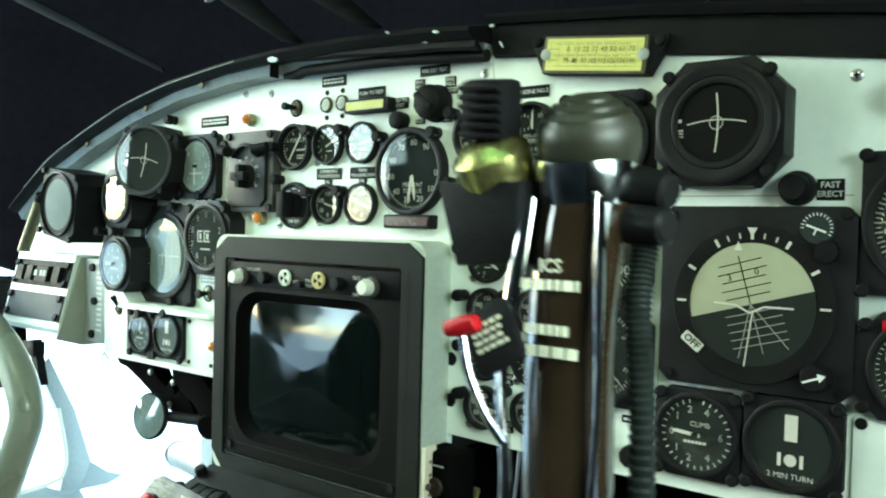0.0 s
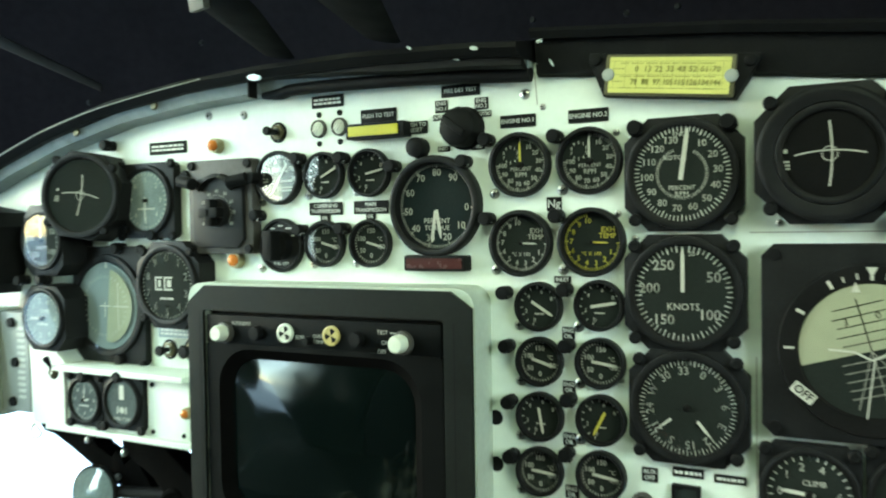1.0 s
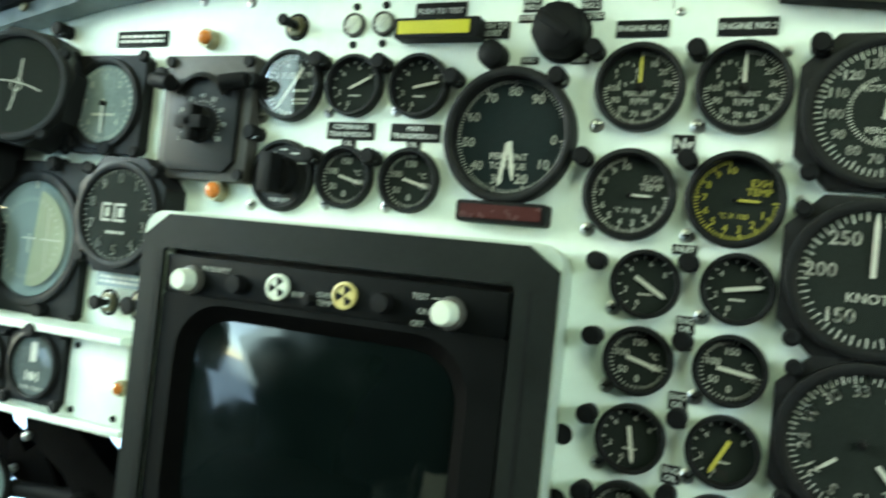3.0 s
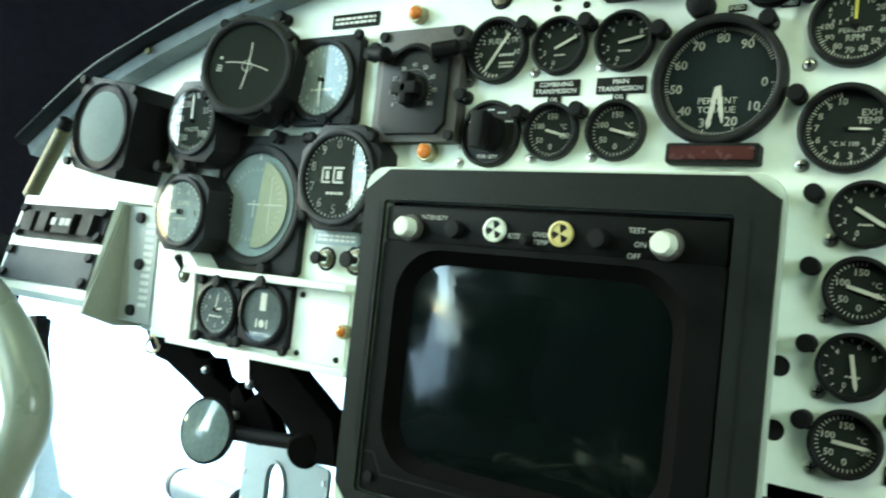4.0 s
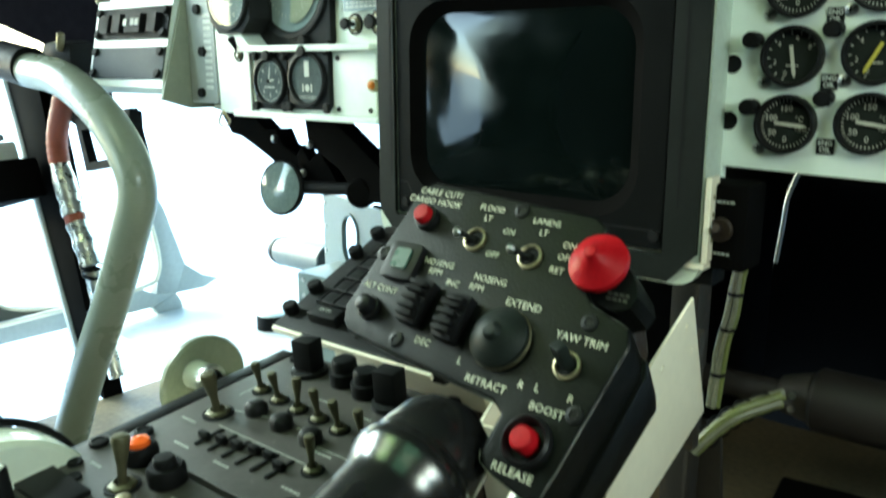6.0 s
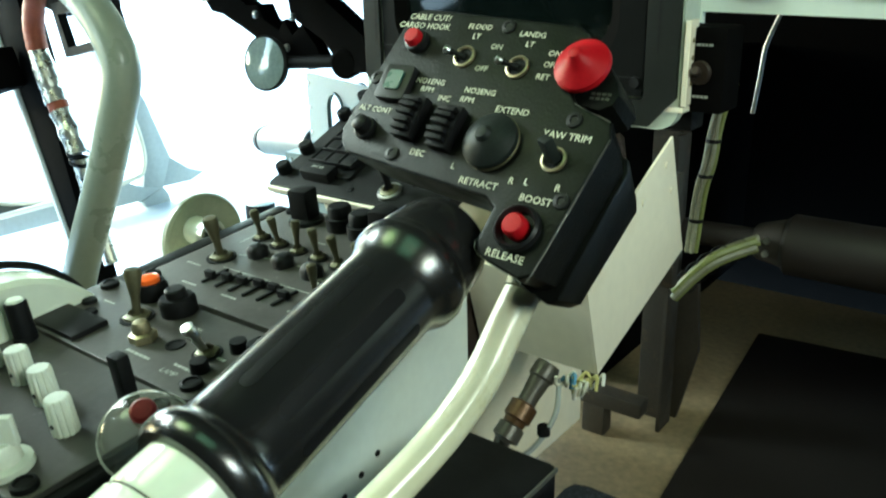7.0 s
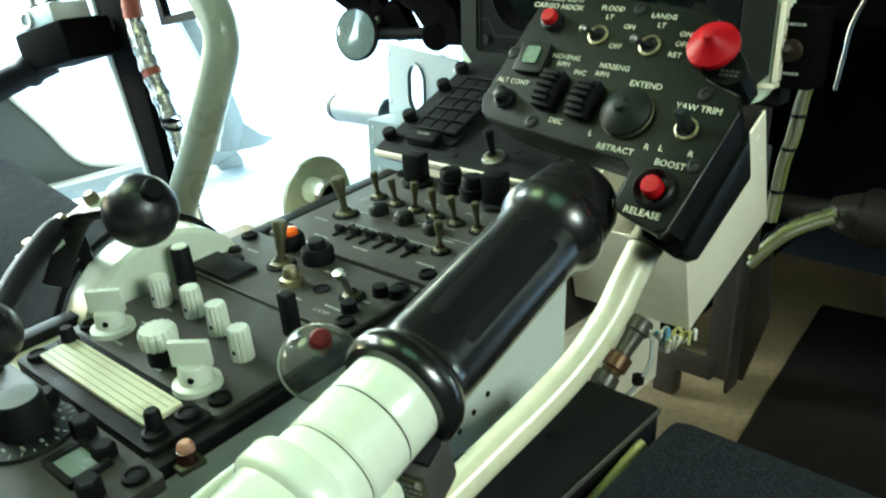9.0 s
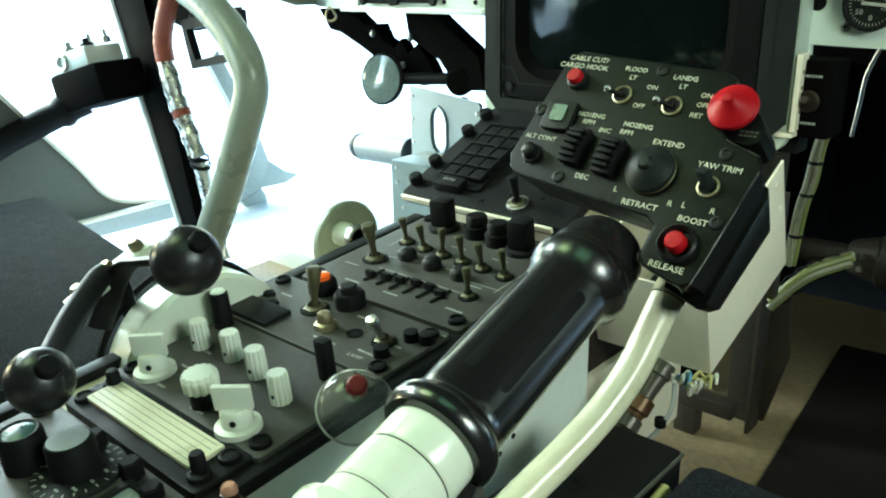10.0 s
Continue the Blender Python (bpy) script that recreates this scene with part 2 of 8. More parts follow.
GRIPM = principled("satin_black_grip", (0.008, 0.0078, 0.0072), 0.25, vary=0.15, scale=6, spec=0.9)
BALLM = principled("worn_black_ball", (0.010, 0.009, 0.010), 0.33, vary=0.25, scale=50, spec=0.45)
OLIVE = principled("dull_olive_brass", (0.10, 0.092, 0.052), 0.45, metal=0.5, vary=0.3, scale=90)
WALLG = principled("olive_grey_lining", (0.085, 0.085, 0.072), 0.6, vary=0.15, scale=16, spot=(0.05, 0.048, 0.04), spot_scale=12, spot_at=0.62)
GLINTW = principled("milky_lens", (0.50, 0.55, 0.55), 0.15, vary=0.1, scale=60)
LAMPGLASS = principled("grey_lamp_glass", (0.16, 0.20, 0.20), 0.06, vary=0.25, scale=30, bump=0.12, bump_scale=35, spec=0.9)
SMOKE = glass("scuffed_clear_plastic", (0.82, 0.84, 0.76), 0.12, 0.14)
WEDGE = principled("olive_wedge_paint", (0.22, 0.235, 0.18), 0.5, vary=0.1, scale=20)
ROLLERM = principled("grey_roller_vinyl", (0.075, 0.095, 0.105), 0.5, vary=0.2, scale=30)
WHEELG = principled("olive_wheel_paint", (0.20, 0.22, 0.15), 0.4, vary=0.15, scale=40)
# paler still: bright window reflections painted into the dial face
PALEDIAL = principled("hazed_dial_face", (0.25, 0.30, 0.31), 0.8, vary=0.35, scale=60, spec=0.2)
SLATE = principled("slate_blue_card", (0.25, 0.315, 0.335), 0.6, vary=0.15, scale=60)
BOOTM = principled("worn_brown_rubber", (0.020, 0.013, 0.009), 0.55, vary=0.4, scale=70, bump=0.3, bump_scale=220, spec=0.25)
TINT = glass("green_tinted_acrylic", (0.75, 0.85, 0.5))
CONEM = principled("dusty_black_plastic", (0.011, 0.014, 0.0125), 0.5, vary=0.35, scale=90, spec=0.15)
CONNM = principled("grey_brown_connector", (0.060, 0.056, 0.046), 0.4, metal=0.3, vary=0.4, scale=120)
COPPERM = principled("tarnished_copper", (0.10, 0.055, 0.026), 0.4, metal=0.5, vary=0.5, scale=120)
TUBEM = principled("yellowed_pale_enamel", (0.62, 0.61, 0.44), 0.27, vary=0.10, scale=12, coat=0.15, spot=(0.40, 0.37, 0.16), spot_scale=16, spot_at=0.60)
BROWNP = principled("dark_brown_pipe_paint", (0.0075, 0.0045, 0.003), 0.6, vary=0.25, scale=30)
RUST = principled("rusty_brown_metal", (0.016, 0.012, 0.007), 0.65, vary=0.5, scale=40, bump=0.3, spot=(0.045, 0.028, 0.012), spot_scale=45, spot_at=0.58)

# ---------------------------------------------------------------- mesh helpers
def bmb():
    return bmesh.new()


def box(bm, c, s, bevel=0.0, m=None):
    """A box of size s at centre c, its edges bevelled."""
    t = bmesh.new()
    bmesh.ops.create_cube(t, size=1.0)
    bmesh.ops.scale(t, vec=s, verts=t.verts)
    if bevel:
        bmesh.ops.bevel(t, geom=list(t.edges), offset=bevel, segments=2, affect="EDGES", profile=0.6)
    bmesh.ops.translate(t, vec=c, verts=t.verts)
    return merge(bm, t, m)


def merge(bm, t, m=None):
    if m is not None:
        bmesh.ops.transform(t, matrix=m, verts=t.verts)
    vs = {}
    for v in t.verts:
        vs[v] = bm.verts.new(v.co)
    for f in t.faces:
        try:
            bm.faces.new([vs[v] for v in f.verts])
        except ValueError:
            pass
    t.free()
    return bm


def lathe(bm, prof, seg=32, m=None, a0=0.0, a1=2 * math.pi, squash=None):
    """Turns a profile of (radius, height) round z; squash(angle) scales the radius."""
    t = bmesh.new()
    full = abs(a1 - a0 - 2 * math.pi) < 1e-6
    n = seg if full else seg + 1
    rings = []
    for r, z in prof:
        if r < 1e-7:
            rings.append([t.verts.new((0, 0, z))])
        else:
            ring = []
            for i in range(n):
                a = a0 + (a1 - a0) * i / seg
                k = squash(a) if squash else 1.0
                ring.append(t.verts.new((r * k * math.cos(a), r * k * math.sin(a), z)))
            rings.append(ring)
    for p, q in zip(rings, rings[1:]):
        for i in range(seg):
            j = (i + 1) % n
            if len(p) == 1 and len(q) > 1:
                t.faces.new((p[0], q[i], q[j]))
            elif len(q) == 1 and len(p) > 1:
                t.faces.new((p[i], p[j], q[0]))
            elif len(p) > 1:
                t.faces.new((p[i], p[j], q[j], q[i]))
    bmesh.ops.recalc_face_normals(t, faces=t.faces)
    return merge(bm, t, m)


def knurl(n, d):
    return lambda a: 1.0 + d * (1 if math.sin(a * n) > 0 else -1)


def cyl(bm, p0, p1, r, r1=None, seg=20, chamfer=0.0):
    """A capped rod from p0 to p1."""
    p0, p1 = Vector(p0), Vector(p1)
    h = (p1 - p0).length
    r1 = r if r1 is None else r1
    q = (p1 - p0).to_track_quat("Z", "Y").to_matrix().to_4x4()
    c = chamfer
    prof = [(0, 0), (r - c, 0), (r, c), (r1, h - c), (r1 - c, h), (0, h)] if c else [(0, 0), (r, 0), (r1, h), (0, h)]
    return lathe(bm, prof, seg, Matrix.Translation(p0) @ q)


def prism(bm, pts, z0, z1, bevel=0.0, m=None, seg=2):
    """Extrudes a flat outline from z0 to z1."""
    t = bmesh.new()
    lo = [t.verts.new((x, y, z0)) for x, y in pts]
    hi = [t.verts.new((x, y, z1)) for x, y in pts]
    t.faces.new(lo[::-1])
    top = t.faces.new(hi)
    n = len(pts)
    for i in range(n):
        t.faces.new((lo[i], lo[(i + 1) % n], hi[(i + 1) % n], hi[i]))
    bmesh.ops.recalc_face_normals(t, faces=t.faces)
    if bevel:
        bmesh.ops.bevel(t, geom=list(top.edges), offset=bevel, segments=seg, affect="EDGES", profile=0.6)
    return merge(bm, t, m)


def ring_prism(bm, outer, inner, z0, z1, m=None):
    """A frame between two outlines of as many corners."""
    t = bmesh.new()
    n = len(outer)
    v = [[t.verts.new((x, y, z)) for x, y in o] for o, z in ((outer, z0), (outer, z1), (inner, z1), (inner, z0))]
    for i in range(n):
        j = (i + 1) % n
        for a, b in ((0, 1), (1, 2), (2, 3), (3, 0)):
            t.faces.new((v[a][i], v[a][j], v[b][j], v[b][i]))
    bmesh.ops.recalc_face_normals(t, faces=t.faces)
    return merge(bm, t, m)


def rounded(w, h, r, n=5, cx=0.0, cy=0.0):
    pts = []
    for sx, sy, a in ((1, 1, 0), (-1, 1, 90), (-1, -1, 180), (1, -1, 270)):
        for i in range(n + 1):
            b = radians(a + 90 * i / n)
            pts.append((cx + sx * (w / 2 - r) + r * math.cos(b), cy + sy * (h / 2 - r) + r * math.sin(b)))
    return pts


def chamfered(w, h, c, cx=0.0, cy=0.0):
    w, h = w / 2, h / 2
    return [(cx + x, cy + y) for x, y in ((w, h - c), (w - c, h), (c - w, h), (-w, h - c), (-w, c - h), (c - w, -h), (w - c, -h), (w, c - h))]


def smooth_path(pts, n=8):
    """Catmull-Rom through the points."""
    p = [Vector(q) for q in pts]
    p = [2 * p[0] - p[1]] + p + [2 * p[-1] - p[-2]]
    out = []
    for a, b, c, d in zip(p, p[1:], p[2:], p[3:]):
        for i in range(n):
            s = i / n
            out.append(0.5 * (2 * b + (c - a) * s + (2 * a - 5 * b + 4 * c - d) * s * s + (3 * b - a - 3 * c + d) * s ** 3))
    out.append(p[-2])
    return out


def tube(bm, pts, r, seg=14, n=8, raw=False, wobble=0.0, squash=(1, 1)):
    """A pipe along a smooth path; r is a number or a function of 0..1."""
    path = [Vector(q) for q in pts] if raw else smooth_path(pts, n)
    t = bmesh.new()
    up = Vector((0.13, 0.31, 0.94))
    rings = []
    side = None
    for i, c in enumerate(path):
        d = (path[min(i + 1, len(path) - 1)] - path[max(i - 1, 0)]).normalized()
        side = d.cross(up).normalized() if side is None else (side - d * side.dot(d)).normalized()
        top = side.cross(d)
        rad = r(i / (len(path) - 1)) if callable(r) else r
        if wobble:
            rad *= 1 + wobble * noise.noise(c * 60)
        rings.append([t.verts.new(c + (side * math.cos(2 * math.pi * k / seg) * squash[0] + top * math.sin(2 * math.pi * k / seg) * squash[1]) * rad) for k in range(seg)])
    for p, q in zip(rings, rings[1:]):
        for k in range(seg):
            t.faces.new((p[k], p[(k + 1) % seg], q[(k + 1) % seg], q[k]))
    t.faces.new(rings[0])
    t.faces.new(rings[-1][::-1])
    bmesh.ops.recalc_face_normals(t, faces=t.faces)
    return merge(bm, t)


GLYPHS = {}


def glyphs(s):
    """Flat triangles of a word in Blender's own font, one unit high capitals, centred."""
    if s not in GLYPHS:
        cu = bpy.data.curves.new("word", "FONT")
        cu.body, cu.align_x, cu.align_y, cu.resolution_u = s, "CENTER", "CENTER", 2
        cu.size = 1.4
        ob = bpy.data.objects.new("word", cu)
        me = bpy.data.meshes.new_from_object(ob)
        GLYPHS[s] = ([v.co.copy() for v in me.vertices], [tuple(p.vertices) for p in me.polygons])
        bpy.data.objects.remove(ob)
        bpy.data.meshes.remove(me)
        bpy.data.curves.remove(cu)
    return GLYPHS[s]


def word(bm, s, x, y, size, z=0.0, turn=0.0, wide=1.0, bold=0.0):
    vs, fs = glyphs(s)
    c, d = math.cos(radians(turn)), math.sin(radians(turn))
    for ox, oy in (((0, 0),) if not bold else ((-bold, 0), (bold, 0), (0, bold), (0, -bold))):
        made = [bm.verts.new((x + (v.x * wide * c - v.y * d) * size + ox, y + (v.x * wide * d + v.y * c) * size + oy, z + 1e-5 * (ox + oy > 0))) for v in vs]
        for f in fs:
            bm.faces.new([made[i] for i in f])
    return bm


def quad(bm, x0, y0, x1, y1, z):
    bm.faces.new([bm.verts.new(p) for p in ((x0, y0, z), (x1, y0, z), (x1, y1, z), (x0, y1, z))])


def strip(bm, x0, y0, x1, y1, w, z, w1=None):
    """A flat bar between two points of a face."""
    d = Vector((x1 - x0, y1 - y0)).normalized()
    n = Vector((-d.y, d.x))
    w1 = w if w1 is None else w1
    bm.faces.new([bm.verts.new(p) for p in ((x0 - n.x * w / 2, y0 - n.y * w / 2, z), (x1 - n.x * w1 / 2, y1 - n.y * w1 / 2, z),
                                            (x1 + n.x * w1 / 2, y1 + n.y * w1 / 2, z), (x0 + n.x * w / 2, y0 + n.y * w / 2, z))])


def bars(bm, x, y, w, h, lines=1, z=0.0, seed=0):
    """Writing too small to read: rows of short plain bars."""
    rnd = random.Random(seed)
    for k in range(lines):
        yy = y + h / 2 - (k + 0.5) * h / lines
        xx = x - w / 2
        while xx < x + w / 2 - 0.001:
            ln = min(rnd.uniform(0.06, 0.16) * w + 0.0008, x + w / 2 - xx)
            quad(bm, xx, yy - 0.28 * h / lines, xx + ln, yy + 0.28 * h / lines, z)
            xx += ln + 0.02 * w + 0.0003


class Slot:
    """A part of a host thing, placed in the world, with sub-parts of its own: its first mesh is the part, the rest hang under it."""

    def __init__(self, host, name, place, label=""):
        self.host, self.name, self.place, self.label, self.ob, self.back = host, name, place, label, None, None


def part(name, bm, mat, parent=None, label="", m=None, sharp=38):
    """Links a bmesh as one mesh object, under a thing or a part."""
    bm.normal_update()
    for f in bm.faces:
        f.smooth = True
    lim = radians(sharp)
    for e in bm.edges:
        if len(e.link_faces) == 2 and e.calc_face_angle(0) > lim:
            e.smooth = False
    me = bpy.data.meshes.new(name)
    bm.to_mesh(me)
    bm.free()
    me.materials.append(mat)
    if isinstance(parent, Slot):
        slot, m = parent, Matrix.Identity(4) if m is None else m
        if slot.ob is None:
            ob = slot.ob = new(slot.name, me)
            ob.parent, ob.matrix_basis = slot.host, slot.host.matrix_basis.inverted() @ slot.place @ m
            slot.back, label = m.inverted(), label or slot.label
        else:
            ob = new(name, me)
            ob.parent, ob.matrix_basis = slot.ob, slot.back @ m
    else:
        ob = new(name, me)
        if parent:
            ob.parent = parent
        if m is not None:
            ob.matrix_basis = m
    if label:
        ob["label"] = label
    if mat in (GLASS, CLEAR, TINT, SMOKE):
        ob.visible_shadow = False
    return ob


def fit_in(host, name, place, label="", category="", group=""):
    return Slot(host, name, place, label)


def thing(name, m, label, category, group="", kind=""):
    ob = new(name)
    ob.empty_display_size = 0.01
    ob.matrix_basis = m
    return tagged(ob, label, category, group, kind)


def on_panel(x, z, out=0.0, yaw=0.0, tip=0.0, roll=0.0):
    """A frame on the instrument panel: x to the right, y up, z out of the panel."""
    return Matrix.Translation((x, -out, z)) @ pose(0, 0, 0, 90, 0, 0) @ pose(0, 0, 0, tip, yaw, roll)


TILT = math.atan(0.0934)


def deck(y):
    return 0.298 + 0.0934 * y


def on_deck(x, y, up=0.0, turn=0.0):
    """A frame on the sloping console top."""
    return Matrix.Translation((x + 0.008, y - 0.002, deck(y))) @ Matrix.Rotation(TILT, 4, "X") @ pose(0, 0, up, 0, 0, turn)


HEAD = Matrix(((1, 0, 0, -0.432), (0, 0.637, -0.771, -0.333), (0, 0.771, 0.637, 0.373), (0, 0, 0, 1)))

# ---------------------------------------------------------------- instrument panel
ARCH = [(-1.20, 0.604), (-1.095, 0.668), (-0.99, 0.706), (-0.90, 0.733), (-0.80, 0.754), (-0.70, 0.765), (-0.60, 0.770), (-0.50, 0.770),
        (-0.40, 0.766), (-0.30, 0.757), (-0.20, 0.748), (-0.10, 0.736), (0.0, 0.722), (0.10, 0.700), (0.20, 0.668), (0.28, 0.630)]


def arch(x):
    for (x0, z0), (x1, z1) in zip(ARCH, ARCH[1:]):
        if x0 <= x <= x1:
            s = (x - x0) / (x1 - x0)
            return z0 + (z1 - z0) * s
    return ARCH[0][1] if x < ARCH[0][0] else ARCH[-1][1]


board = [(x, z + 0.012) for x, z in ARCH] + [(0.28, 0.405), (-0.27, 0.408), (-0.392, 0.411), (-0.392, 0.330), (-0.69, 0.334), (-0.69, 0.424), (-0.99, 0.430), (-1.03, 0.437), (-1.07, 0.52), (-1.22, 0.54)]
panel = thing("instrument_panel", on_panel(0, 0), "white painted metal instrument panel with an arched top", "panel", kind="structure")
part("panel_board", prism(bmb(), board[::-1], -0.006, 0.0, 0.0), PAINT, panel)
RAISED = 0.033
part("raised_plate", prism(bmb(), [(-0.942, 0.520), (-0.940, 0.431), (-0.699, 0.4335), (-0.699, 0.500), (-0.880, 0.496), (-0.905, 0.520)], 0.0, RAISED, 0.0012), PAINT, panel, "white plate standing proud of the panel")
b = bmb()
box(b, (-0.795, 0.4975, 0.026), (0.192, 0.006, 0.040), 0.0015)
part("panel_lip", b, PAINT, panel, "white shelf strip")
b = bmb()
box(b, (-0.803, 0.4315, RAISED + 0.001), (0.212, 0.006, 0.012), 0.0015)
part("panel_lip", b, PAINT, panel)
b = bmb()
prism(b, rounded(0.056, 0.058, 0.004, 3, -0.7295, 0.4645), RAISED, RAISED + 0.0018, 0.0006)
part("cover_plate", b, PAINT, panel, "pale green cover plate")
part("plate_post", box(bmb(), (-0.882, 0.464, RAISED + 0.0015), (0.0022, 0.060, 0.003), 0.0004), FADED, panel, "dark upright seam")
for x, z in ((-0.709, 0.4405), (-0.751, 0.4405), (-0.751, 0.488)):
    part("plate_screw", lathe(bmb(), [(0.0026, 0), (0.0022, 0.0014), (0, 0.0016)], 12), RUBBER, panel, m=pose(x, z, RAISED + 0.0018))
b = bmb()
prism(b, rounded(0.13, 0.075, 0.003, 3, 0.02, 0.446), 0.0, 0.003, 0.001)
part("cover_plate", b, PAINT, panel, "grey-white cover plate")
b = bmb()
for x0, z0, x1, z1 in ((-0.352, 0.764, -0.350, 0.738), (-0.186, 0.545, -0.186, 0.405), (-0.19, 0.634, -0.05, 0.634), (-0.952, 0.71, -0.950, 0.68)):
    strip(b, x0, z0, x1, z1, 0.0009, 0.0004)
part("panel_seam", b, FADED, panel)


def screw(x, z, r=0.0042, mat=STEEL, out=0.0):
    t = thing("screw", on_panel(x, z, out), "cross-headed screw in the instrument panel", "screw", "panel screws")
    b = bmb()
    lathe(b, [(r * 1.05, 0), (r, 0.0008), (r * 0.7, 0.0016), (0, 0.0019)], 16)
    part("screw_head", b, mat, t)
    b = bmb()
    strip(b, -r * 0.6, 0.0, r * 0.6, 0.0, r * 0.25, 0.00195)
    strip(b, 0.0, -r * 0.6, 0.0, r * 0.6, r * 0.25, 0.00195)
    part("slot", b, RUBBER, t, "dark cross slot")
    return t


for x, z in ((-0.3885, 0.668), (-0.330, 0.669), (-0.388, 0.6052), (-0.330, 0.6060), (-0.368, 0.5605), (-0.318, 0.561), (-0.3675, 0.515), (-0.3175, 0.516),
             (-0.368, 0.470), (-0.3175, 0.4715), (-0.368, 0.4255), (-0.634, 0.668), (-0.636, 0.604), (-0.578, 0.6727), (-0.525, 0.6747), (-0.5735, 0.6085), (-0.526, 0.610),
             (-0.3605, 0.7475), (-0.3455, 0.736), (-0.051, 0.716), (-0.70, 0.756), (-0.655, 0.7533), (-0.286, 0.7117), (-0.2855, 0.6495), (-0.272, 0.6303), (-0.1705, 0.6405), (-0.02, 0.645)):
    screw(x, z, 0.0042 if x not in (-0.3455, -0.286, -0.2855, -0.272, -0.1705) else 0.0026)

# holes in the board beside the display
for z in (0.482, 0.443):
    t = thing("panel_hole", on_panel(-0.3905, z), "dark round hole in the white panel", "hole")
    part("hole_liner", lathe(bmb(), [(0.0065, 0.0), (0.0062, 0.0006), (0.0055, 0.0006), (0.0, 0.0003)], 18), RUBBER, t)

# ---------------------------------------------------------------- glareshield
gs = thing("glareshield", Matrix.Identity(4), "grey and black curved glareshield above the instrument panel", "glareshield", kind="structure")


def sweep_arch(prof, x0=-1.20, x1=0.28, n=60, drop=0.0, run=0.1):
    """Sweeps a profile of (y, dz) along the arch; past the joint it sinks by drop within a run."""
    b = bmesh.new()
    rows = []
    for i in range(n + 1):
        x = x0 + (x1 - x0) * i / n
        z = arch(x) - drop * min(1.0, max(0.0, (x + 0.622) / run))
        rows.append([b.verts.new((x, y, z + dz)) for y, dz in prof])
    m = len(prof)
    for p, q in zip(rows, rows[1:]):
        for k in range(m):
            b.faces.new((p[k], p[(k + 1) % m], q[(k + 1) % m], q[k]))
    b.faces.new(rows[0])
    b.faces.new(rows[-1][::-1])
    bmesh.ops.recalc_face_normals(b, faces=b.faces)
    return b


part("lip_band", sweep_arch([(-0.002, -0.002), (-0.022, 0.0), (-0.028, 0.012), (-0.020, 0.014), (-0.002, 0.006)], x1=-0.6225), BAND, gs, "grey painted lip")
part("lip_band", sweep_arch([(-0.002, 0.001), (-0.012, 0.002), (-0.018, 0.0140), (-0.012, 0.016), (-0.002, 0.010)], x0=-0.6215, x1=-0.352, n=30), BAND, gs, "grey painted lip past the joint")
part("lip_band", sweep_arch([(-0.002, -0.002), (-0.007, 0.0), (-0.010, 0.026), (-0.006, 0.028), (-0.002, 0.006)], x0=-0.348), BLACK, gs, "black painted lip")
part("rim", sweep_arch([(-0.010, 0.027), (-0.016, 0.026), (-0.020, 0.031), (-0.018, 0.034), (0.0, 0.036), (0.15, 0.034), (0.15, 0.012)], x0=-0.349), BLACK, gs, "black edge trim")
part("rim", sweep_arch([(-0.020, 0.010), (-0.034, 0.0090), (-0.042, 0.0150), (-0.040, 0.0195), (0.0, 0.028), (0.15, 0.030), (0.15, 0.012)], x1=-0.351), BLACK, gs, "black edge trim")
part("rim_skirt", sweep_arch([(-0.018, 0.0105), (-0.027, 0.0175), (-0.0305, 0.0175), (-0.0305, 0.0115), (-0.025, 0.0095)], x0=-0.622, x1=-0.351, n=30, drop=0.0085, run=0.16), BLACK, gs, "black skirt under the edge trim")
for x in (-1.0, -0.86, -0.745):
    part("rivet", cyl(bmb(), (x, -0.027, arch(x) + 0.006), (x, -0.0305, arch(x) + 0.0065), 0.0045, seg=14, chamfer=0.001), OLIVE, gs)
b = bmb()
tube(b, [(-0.622, -0.009, arch(-0.622) - 0.0010), (-0.600, -0.010, arch(-0.600) - 0.0022), (-0.586, -0.012, arch(-0.586) - 0.0003), (-0.55, -0.012, arch(-0.55) - 0.0003), (-0.45, -0.012, arch(-0.45) - 0.0012), (-0.351, -0.011, arch(-0.351) - 0.0012)], lambda u: 0.0034 + 0.0024 * min(1.0, u * 5), 10)
part("hand_grip", b, BLACK, gs, "black recessed strip")
b = bmb()
box(b, (-0.622, -0.025, arch(-0.622) + 0.004), (0.0015, 0.012, 0.018))
part("joint", b, RUBBER, gs, "dark joint")
b = bmb()
tube(b, [(-1.15 + 0.08 * k, -0.0425, arch(-1.15 + 0.08 * k) + 0.0162 + 0.0008 * math.sin(k * 2.3)) for k in range(7)], 0.0005, 6, 4)
part("worn_edge", b, FADED, gs, "thin worn bright edge")

# small white flecks painting in the bright glints along the rim
for x, y, z, w, h, a in ((-0.605, -0.0405, 0.7785, 0.016, 0.0060, -8), (-0.4440, -0.0405, 0.7865, 0.005, 0.0022, -30), (-0.4120, -0.0305, 0.7778, 0.006, 0.0016, -50), (-0.4065, -0.0305, 0.7748, 0.007, 0.0016, -15), (-0.3858, -0.0410, 0.7794, 0.007, 0.0034, -12), (-0.340, -0.0195, 0.7835, 0.005, 0.0028, 10), (-0.331, -0.0175, 0.7665, 0.007, 0.0018, -60)):
    part("paint_chip", prism(bmb(), [(w / 2 * math.cos(k * 0.7854), h / 2 * math.sin(k * 0.7854)) for k in range(8)], 0.0, 0.0022), GLINTW, gs, "pale fleck standing in for a bright glint on the rim", m=on_panel(x, z, -y, roll=a))

